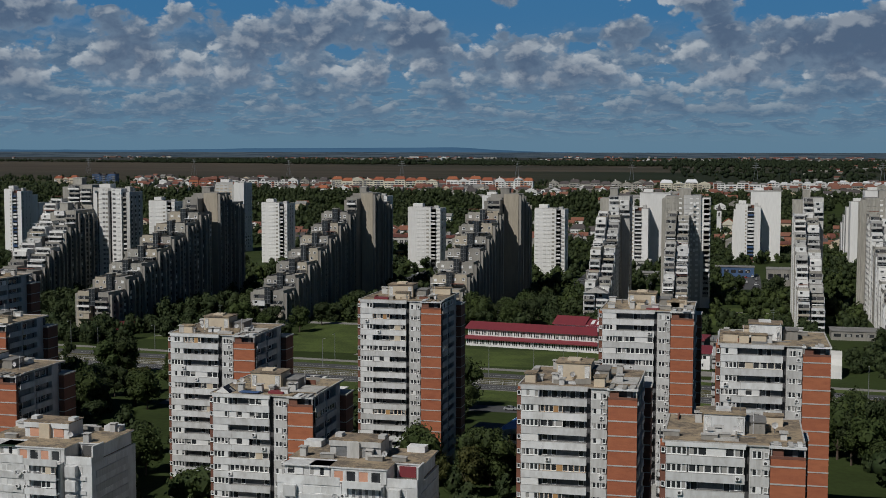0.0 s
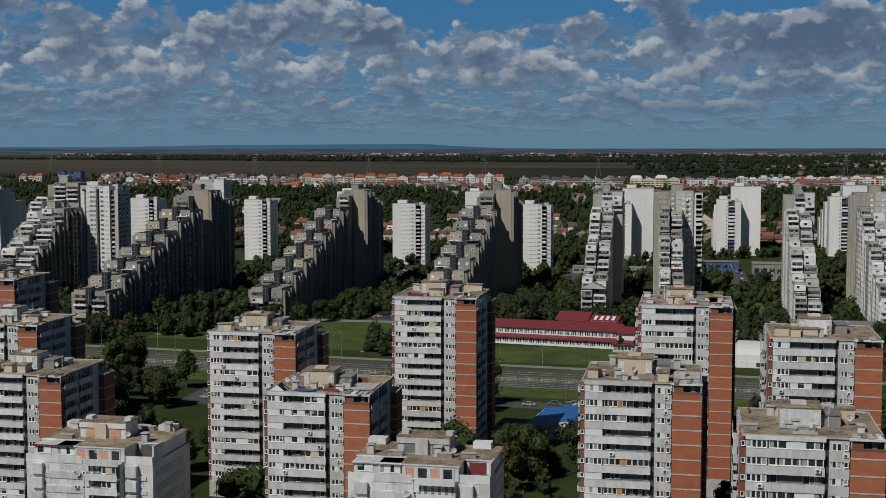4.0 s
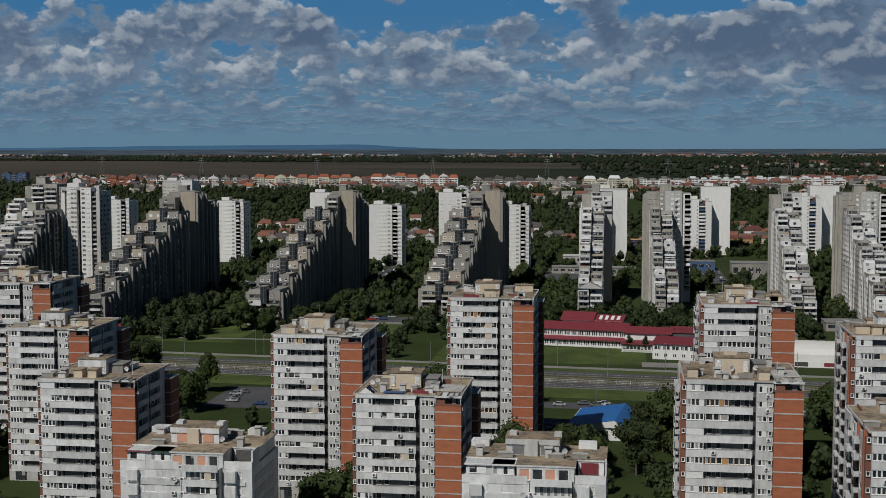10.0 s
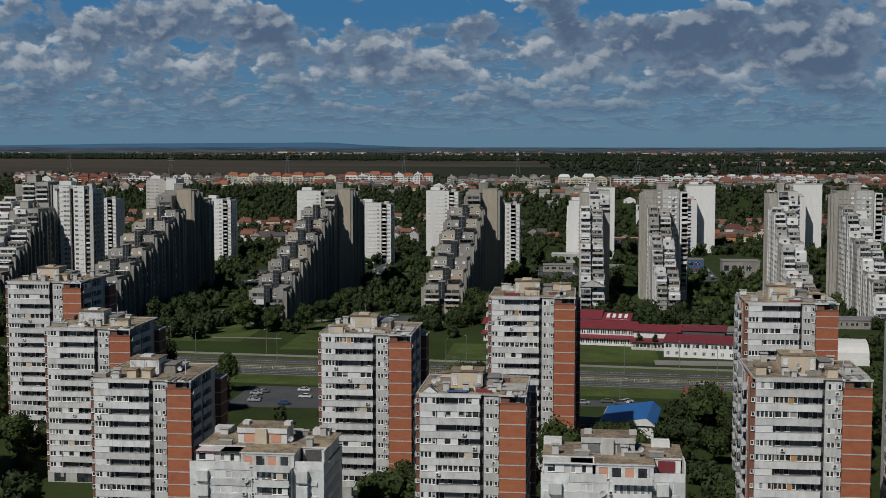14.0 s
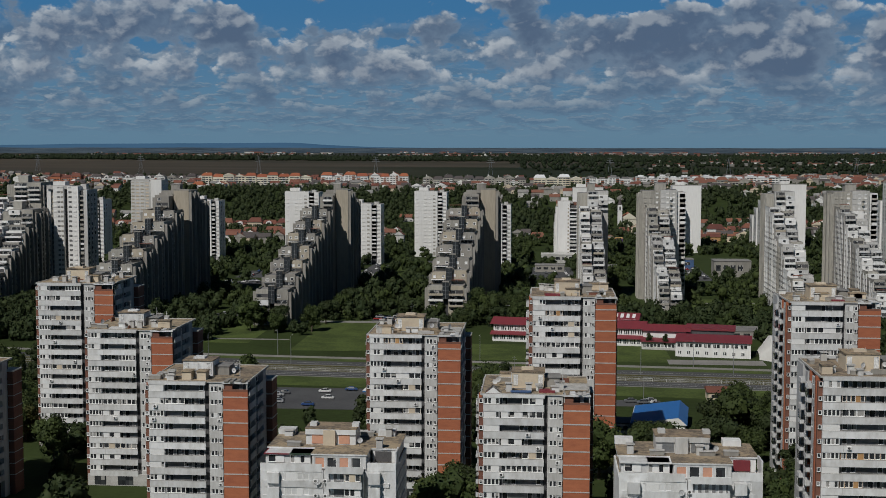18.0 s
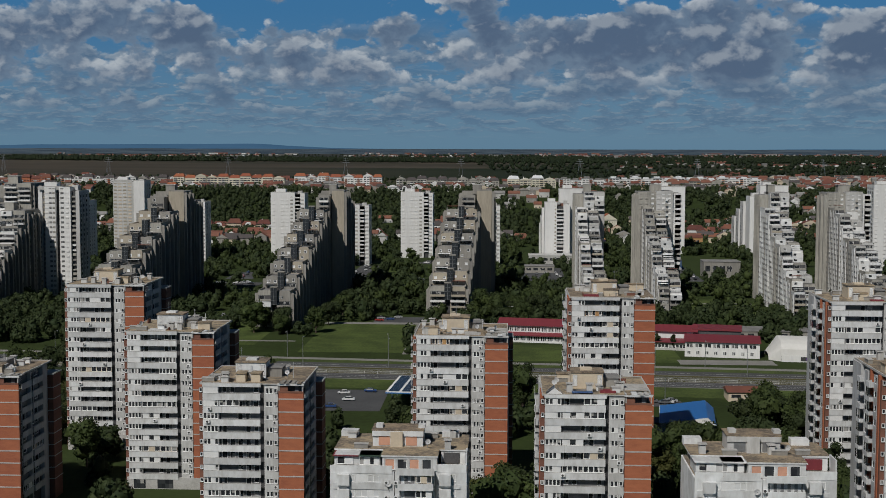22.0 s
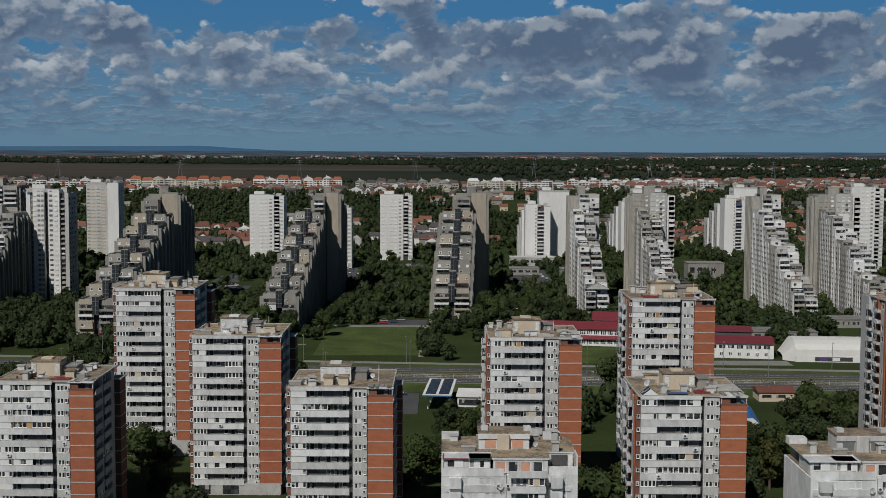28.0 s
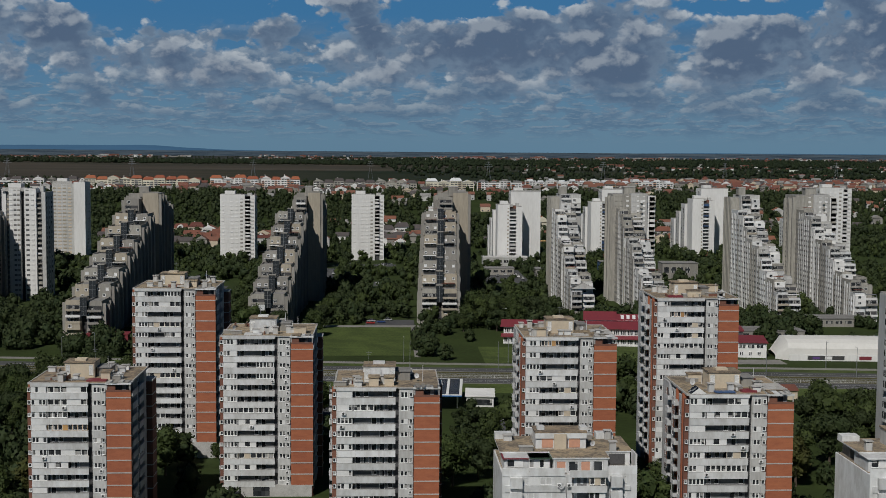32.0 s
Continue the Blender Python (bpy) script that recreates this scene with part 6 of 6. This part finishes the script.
# ---- far housing on the plateau ----


def attic_arch(x, y, z, w, wall):
    """A round-headed attic gable that stands on the eaves."""
    s = Shape()
    n = 6
    pts = [(x + w / 2 - w / 2 * math.cos(math.pi * i / n), z + w * 0.55 * math.sin(math.pi * i / n)) for i in range(n + 1)]
    k, m = len(s.v), s.slot(wall)
    s.v += [(a, y, b) for a, b in pts] + [(a, y + 4, b) for a, b in pts]
    s.f.append(tuple(reversed(range(k, k + n + 1)))), s.m.append(m)
    for i in range(n):
        s.f.append((k + i, k + i + 1, k + n + 2 + i, k + n + 1 + i)), s.m.append(m)
    return s.box(x + w * 0.3, x + w * 0.7, y - 0.1, y, z + 0.2, z + w * 0.3, "window_glass")


def long_block(x, y, w, h, roof, wall, accent="white_frame", crown="hip", label="", turn=0.0, d=13.0):
    """A housing block in stepped sections; crown: hip and gable roofs, arch gables, or a low flat roof with boxes."""
    z = terrain(x, y) - 1
    r = random.Random(int(x * 7 + y))
    t = thing("long_housing_block", label or "long pale housing block with orange tiled roof", "apartment block", (x, y, z), turn, group="plateau housing blocks")
    n = max(2, round(w / 16))
    b = w / n
    for i in range(n):
        hh = h + (1.8, 0.0, 2.6, 0.6)[i % 4]
        x0, y0 = i * b, 1.2 * (i % 2)
        part("house_section", Shape().box(x0, x0 + b - 0.3, y0, d, 0, hh, wall), t)
        if crown == "flat":
            part("roof", Shape().box(x0 - 0.3, x0 + b, y0 - 0.5, d + 0.5, hh, hh + 0.5, roof).box(x0 + b * 0.2, x0 + b * 0.7, 3, 9, hh + 0.5, hh + 2.6, roof), t)
        elif crown == "arch" and i % 2:
            part("roof", Shape().gable(x0 - 0.4, x0 + b + 0.1, y0 - 0.5, d + 0.6, hh, hh + 4.0, roof, "x", hip=2.0), t)
            part("attic_gable", attic_arch(x0 + b * 0.25, y0 - 0.7, hh - 0.2, b * 0.42, "white_plaster"), t)
        else:
            part("roof", Shape().gable(x0 - 0.4, x0 + b + 0.1, y0 - 0.6, d + 0.6, hh, hh + 4.4, roof, "x", hip=3.0) if r.random() < 0.72 else Shape().gable(x0 - 0.4, x0 + b, y0 - 0.6, d + 0.6, hh, hh + 3.4, roof, "y", end=wall), t)
            if r.random() < 0.6:
                part("chimney", Shape().box(x0 + b * 0.3, x0 + b * 0.3 + 1.0, 7, 8.2, hh + 2, hh + 5.0, "white_plaster"), t)
        # storeys of windows and balconies, one sheet a section
        s = Shape()
        for j in range(int(hh / 3)):
            zz = j * 3 + 0.9
            for k in range(3):
                xa = x0 + 0.8 + k * (b - 1.6) / 3
                wide = (b - 1.6) / 3
                if k == i % 3:
                    # flat dark sheets paint the shaded balcony openings
                    s.box(xa, xa + wide - 0.4, y0 - 0.06, y0, zz - 0.6, zz + 1.7, "dark_wall_and_shade").box(xa - 0.1, xa + wide - 0.3, y0 - 1.2, y0 - 1.0, zz - 0.9, zz + 0.2, accent)
                else:
                    s.box(xa + 0.4, xa + wide - 0.7, y0 - 0.05, y0, zz, zz + 1.4, "window_glass")
        part("window_wall", s, t)
    return t


ORANGE = "long cream housing block under orange tiled roofs"
long_block(-606, 1860, 166, 14.5, "orange_tile", "cream_render", "pale_concrete", label=ORANGE)
long_block(-424, 1850, 70, 16, "orange_tile", "white_plaster", "salmon_render", label="white housing block with red balconies and orange roofs")
long_block(-350, 1850, 56, 16, "orange_tile", "white_plaster", "salmon_render", label="white housing block with red balconies and orange roofs")
long_block(-278, 1900, 155, 11, "slate_roof", "dirty_concrete", label="long grey housing block under dark brown attic roofs")
long_block(-111, 1860, 71, 13, "bright_roof", "cream_render", "beige_render", label="cream housing block under white sheet roofs")
long_block(-36, 1850, 66, 13.5, "roof_grey", "white_plaster", "brick_panel", "flat", label="red and white housing block with a grey flat roof")
long_block(40, 1900, 225, 13.5, "bright_roof", "white_plaster", "salmon_render", "flat", label="long white housing block with pale flat roofs")
long_block(120, 1850, 80, 10, "brown_and_shaded_brick", "dirty_concrete", "ochre_render", label="tan house row with dark roofs and ochre gables")
long_block(-790, 1900, 116, 11, "slate_roof", "white_plaster", "brick_panel", "arch", label="white house row with dark roofs and arched attic gables")
long_block(-672, 1905, 60, 11, "slate_roof", "grey_concrete", "white_frame", "arch", label="grey house row with dark roofs and arched attic gables")
long_block(-826, 1830, 46, 13, "tile_roof", "brick_panel", "white_frame", label="red brick housing block with white balconies")
long_block(-1082, 2000, 44, 15, "slate_roof", "grey_blue_sheet", "grey_metal", "flat", label="dark blue-grey office block with a flat roof")
long_block(-1125, 1950, 42, 9, "orange_tile", "beige_render", label="house row under a large orange-red roof")
long_block(-575, 1700, 46, 6, "orange_tile", "white_plaster", label="low white house row with an orange roof")
long_block(-264, 1600, 46, 9, "slate_roof", "white_plaster", "slate_roof", "arch", label="white house row with dark roofs and tall dormers")
long_block(-422, 1250, 74, 8, "tile_roof", "beige_render", "white_frame", "arch", label="house row under dark red roofs with white dormers")
long_block(-346, 1225, 42, 8, "tile_roof", "white_plaster", "white_frame", label="white house row under dark red roofs")
long_block(-545, 1250, 60, 8, "tile_roof", "dirty_concrete", "white_frame", "arch", label="house row under dark red roofs with white dormers")
long_block(-640, 1270, 70, 8, "tile_roof", "beige_render", "salmon_render", "arch", label="house row under dark red roofs with white dormers")
long_block(-190, 1240, 60, 8, "slate_roof", "white_plaster", "white_frame", label="white house row under dark roofs")
long_block(60, 1210, 66, 7, "tile_roof", "white_plaster", "white_frame", label="long low house row under a dark red roof")
long_block(150, 1260, 60, 7, "tile_roof", "beige_render", "white_frame", label="long low house row under a dark red roof")


def church():
    t = thing("church", "small pale church with a slim tower and orange roof", "church", (-21, 1280, terrain(-20, 1282)))
    part("nave", Shape().box(3, 20, 0, 24, 0, 10, "cream_render"), t)
    part("nave_roof", Shape().gable(2.4, 20.6, -0.6, 24.6, 10, 16, "orange_tile", "y", end="cream_render"), t, "orange tiled roof")
    part("tower", Shape().box(0, 4.5, -3, 1.5, 0, 24, "white_plaster").box(-0.3, 4.8, -3.3, 1.8, 18, 18.5, "concrete_trim").box(1.5, 3, -3.1, -3, 19, 22.5, "vent_dark"), t)
    part("spire", Shape().tube(2.25, -0.75, 24, 31, 2.4, 0.1, "slate_roof", 8), t, "dark pointed spire")


church()


def houses(name, label, count, seed, xr, yr, tall=(3, 7), keep=None):
    """A carpet of small pitched houses."""
    r = random.Random(seed)
    s = Shape()
    for i in range(count):
        y = r.uniform(*yr)
        x = r.uniform(*xr) * y / 1500
        if keep and not keep(x, y):
            continue
        w, d, h = r.uniform(8, 15), r.uniform(7, 11), r.uniform(*tall)
        z = terrain(x, y) - 0.5
        wall, roof = r.choice(["white_plaster", "pale_concrete", "beige_render", "grey_concrete", "grey_concrete"]), r.choice(["tile_roof", "tile_roof", "slate_roof", "roof_grey", "brown_and_shaded_brick"])
        s.box(x, x + w, y, y + d, z, z + h, wall)
        s.gable(x - 0.5, x + w + 0.5, y - 0.5, y + d + 0.5, z + h, z + h + 3.4, roof, r.choice("xxxy"), end=wall)
        s.box(x + 1.5, x + 3, y - 0.06, y, z + 1, z + 2.4, "window_glass").box(x + w - 3, x + w - 1.5, y - 0.06, y, z + 1, z + 2.4, "window_glass")
    return solid(name, s, label, "houses", kind="stuff")


def patchy(x, y):
    return noise.noise(Vector((x * 0.006, y * 0.006, 2))) > (0.02 if x < 0 else -0.16)


houses("plateau_houses", "dense small houses with red tiled roofs", 900, 31, (-760, 560), (1640, 2200), (4, 9), patchy)
houses("bank_houses", "small red-roofed houses among trees on the bank", 190, 32, (-640, 480), (1130, 1640), (5, 8), patchy)
houses("wood_edge_houses", "small red-roofed houses and gardens among the trees", 110, 36, (-260, 420), (1120, 1500), (4, 7), patchy)
houses("valley_houses", "rows of red-roofed houses below the wood", 70, 33, (-560, -180), (1090, 1180), (6, 9))
houses("estate_houses", "estate of pale houses with steep grey-brown roofs", 260, 37, (140, 480), (1930, 2150), (8, 12))


def plain_halls():
    r = random.Random(35)
    s = Shape()
    for i in range(2200):
        y = r.choice([r.uniform(2300, 3400), r.uniform(3000, 4850), r.uniform(4050, 4850), r.uniform(4050, 4850)])
        x = r.uniform(-0.66, 0.46) * y
        if math.hypot(x, y) > 4860:
            continue
        if noise.noise(Vector((x * 0.003, y * 0.004, 7))) < 0.0 - 0.25 * (x > 0):
            continue
        if y < 3800 and x < 0.04 * y:
            continue
        w, d, h, z = r.uniform(5, 12) * r.choice([1, 1, 1, 1, 1, 4.0]), r.uniform(8, 14), r.uniform(2.5, 5), terrain(x, y) - 0.5
        s.box(x, x + w, y, y + d, z, z + h, r.choice(["white_plaster", "pale_concrete", "grey_concrete", "grey_concrete", "grey_concrete", "brown_and_shaded_brick"]))
        if r.random() < 0.7:
            s.gable(x - 0.5, x + w + 0.5, y - 0.5, y + d + 0.5, z + h, z + h + 2.5, r.choice(["tile_roof", "tile_roof", "roof_grey", "brown_and_shaded_brick"]), "x")
    return solid("plain_buildings", s, "far white halls and houses on the plain", "buildings", kind="stuff")


plain_halls()


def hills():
    """Low blue hills at the horizon, and the plain before them, haze painted in."""
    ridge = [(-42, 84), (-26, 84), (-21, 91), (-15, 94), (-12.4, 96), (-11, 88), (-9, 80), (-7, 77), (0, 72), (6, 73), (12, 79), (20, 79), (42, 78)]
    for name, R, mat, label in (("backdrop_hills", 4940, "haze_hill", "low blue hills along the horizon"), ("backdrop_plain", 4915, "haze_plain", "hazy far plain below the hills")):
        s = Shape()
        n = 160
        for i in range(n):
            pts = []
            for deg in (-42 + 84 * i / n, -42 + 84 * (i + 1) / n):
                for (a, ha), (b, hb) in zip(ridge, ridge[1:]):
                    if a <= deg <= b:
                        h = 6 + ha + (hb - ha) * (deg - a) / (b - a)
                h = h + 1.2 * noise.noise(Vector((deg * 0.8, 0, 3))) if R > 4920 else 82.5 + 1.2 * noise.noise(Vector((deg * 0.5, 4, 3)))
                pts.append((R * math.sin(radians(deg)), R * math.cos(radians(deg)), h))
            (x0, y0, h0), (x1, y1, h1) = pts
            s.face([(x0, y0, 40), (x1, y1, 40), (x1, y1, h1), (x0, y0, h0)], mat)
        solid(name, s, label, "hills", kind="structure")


hills()

# ---- parked cars, lamps, poles ----


def car_meshes(paint):
    s = Shape()
    prof = [(-2.1, 0.35), (-2.15, 0.75), (-1.35, 0.92), (1.5, 0.95), (2.1, 0.85), (2.15, 0.35)]
    for y in (-0.85, 0.85):
        s.v += [(x, y, z) for x, z in prof]
    k = s.slot(paint)
    n = len(prof)
    for i in range(n):
        j = (i + 1) % n
        s.f.append((i, j, n + j, n + i)), s.m.append(k)
    s.f += [tuple(reversed(range(n))), tuple(range(n, 2 * n))]
    s.m += [k, k]
    c = Shape()
    cab = [(-1.35, 0.92, 0.8), (-0.7, 1.42, 0.62), (0.9, 1.44, 0.62), (1.55, 0.95, 0.8)]
    for sgn in (-1, 1):
        c.v += [(x, sgn * y, z) for x, z, y in cab]
    c.f += [(0, 1, 5, 4), (2, 3, 7, 6), (3, 2, 1, 0), (4, 5, 6, 7), (1, 2, 6, 5)]
    c.m += [c.slot("window_glass")] * 4 + [c.slot(paint)]
    w = Shape().tube(0, 0, -0.1, 0.1, 0.33, 0.33, "tyre", 10)
    w.v = [(x, z, y + 0.33) for x, y, z in w.v]
    far = Shape()
    far.v, far.f, far.m, far.mats = list(s.v), list(s.f), list(s.m), list(s.mats)
    for wx in (-1.3, 1.35):
        far.box(wx - 0.3, wx + 0.3, -0.86, 0.86, 0, 0.5, "tyre")
    return s.mesh("body"), c.mesh("cabin"), w.mesh("wheel"), far.mesh("body")


CAR_NAMES = ["white", "silver", "black", "red", "blue", "grey"]
CAR_SETS = [car_meshes("car_" + n) for n in CAR_NAMES]


def car(x, y, turn, k):
    t = thing("car", CAR_NAMES[k] + " hatchback car parked on the asphalt", "car", (x, y, 0.12), turn, group="parked cars")
    b, c, w, far = CAR_SETS[k]
    part("body", far if y > 460 else b, t)
    part("cabin", c, t, "dark glazed cabin")
    if y > 460:
        return
    for wx in (-1.3, 1.35):
        for wy in (-0.8, 0.8):
            part("wheel", w, t, at=(wx, wy, 0))


cr = random.Random(9)
for i, (x, y, w, d, n, turn) in enumerate(LOTS):
    if y > 460:
        strip("parking_lot", x, x + w, y, y + d, 0.08, "asphalt", "grey asphalt parking lot between the blocks", "parking lot")
    else:
        strip("parking_lot", x, x + w, y, y + d, 0.11, "asphalt", "grey asphalt parking bay and access lane", "parking lot")
    for j in range(n):
        car(x + 2 + (w - 4) * cr.random(), y + 3 + (d - 5) * (j + 0.5) / n, turn + cr.choice([0, 180]) + cr.uniform(-3, 3), cr.choice([0, 0, 1, 1, 2, 3, 4, 5, 5]))


def street_lamp(x, y, h, turn):
    t = thing("street_lamp", "tall grey steel street lamp with one arm", "street lamp", (x, y, 0), turn, group="street lamps")
    part("pole", Shape().tube(0, 0, 0, h, 0.16, 0.08, "grey_metal", 6), t)
    part("arm", Shape().box(-0.05, 2.2, -0.05, 0.05, h - 0.1, h, "grey_metal"), t)
    part("lamp_head", Shape().box(1.6, 2.5, -0.15, 0.15, h - 0.2, h - 0.05, "dish_metal"), t)


for i in range(12):
    street_lamp(*road_place(-230 + i * 34, 14.2), 11.5, 90 + ROAD_TURN)
for i in range(8):
    street_lamp(*road_place(-190 + i * 42, 36), 10.5, 270 + ROAD_TURN)
for x, y in ((-112, 600), (-120, 420), (-96, 424), (-60, 410)):
    street_lamp(x, y, 9, 0)


def fence(u0, u1, v, h, n):
    t = thing("railing", "grey steel railing along the tram line", "fence", (ROAD_X, ROAD_Y, 0), ROAD_TURN)
    part("rail", Shape().box(u0, u1, v - 0.04, v + 0.04, h - 0.08, h, "dish_metal"), t)
    part("rail", Shape().box(u0, u1, v - 0.04, v + 0.04, 0.3, 0.38, "dish_metal"), t)
    for i in range(n):
        part("post", cached("post", lambda: Shape().box(-0.07, 0.07, -0.07, 0.07, 0, 1.15, "dish_metal")), t, at=(u0 + (u1 - u0) * i / (n - 1), v, 0))


fence(-190, 150, 1.2, 1.1, 70)
for v in (4.0, 5.5, 8.6, 10.1):
    along("rail", v, v + 0.14, 0.16, "grey_metal", "worn steel tram rail", "rail")
for v in (-6.7, -3.4, 18.9):
    along("lane_line", v, v + 0.15, 0.056, "paint_line", "worn white lane line", "road marking", -330, 280)


def pylon(x, y, h):
    z = terrain(x, y)
    t = thing("power_pylon", "far grey lattice power pylon", "pylon", (x, y, z), group="power pylons")
    s = Shape()
    for sx in (-1, 1):
        for sy in (-1, 1):
            k = len(s.v)
            s.tube(0, 0, 0, h, 0.35, 0.15, "grey_metal", 4)
            for j in range(k, len(s.v)):
                a, b, c = s.v[j]
                s.v[j] = (a + sx * 4 * (1 - c / h), b + sy * 4 * (1 - c / h), c)
    part("mast", s, t)
    for zz, w in ((h * 0.7, 8), (h * 0.82, 6), (h * 0.94, 4)):
        part("crossarm", Shape().box(-w, w, -0.25, 0.25, zz, zz + 0.6, "grey_metal"), t)


for i in range(11):
    pylon(-1350 + i * 230, 2480 + 30 * math.sin(i * 2.1), 34)

# open lawn of the park with its paths
strip("lawn", -200, -156, 512, 598, 0.03, "grass", "mown green park lawn", "lawn")
strip("lawn", -262, -222, 530, 600, 0.03, "grass", "mown green park lawn", "lawn")
strip("pavement", -262, -206, 540, 542.5, 0.07, "paving", "pale park path across the lawn", "path")
strip("lawn", -14, 22, 640, 712, 0.03, "grass", "green lawn between the housing blocks", "lawn")
strip("lawn", -206, -178, 812, 900, 0.03, "grass", "green lawn between the parking lots", "lawn")
strip("pavement", -14, 22, 690, 692.5, 0.07, "paving", "pale path across the courtyard", "path")
strip("pavement", -215, -140, 597.5, 604, 0.07, "paving", "pale park path beside the lawn", "path")
strip("pavement", -156, -153.5, 508, 597, 0.07, "paving", "pale park path beside the lawn", "path")
strip("lawn", -128, -42, 494, 536, 0.03, "grass", "mown grass strip before the school", "lawn")
strip("forecourt", -44, -6, 490, 501, 0.05, "paving", "pale concrete forecourt before the hall", "forecourt")
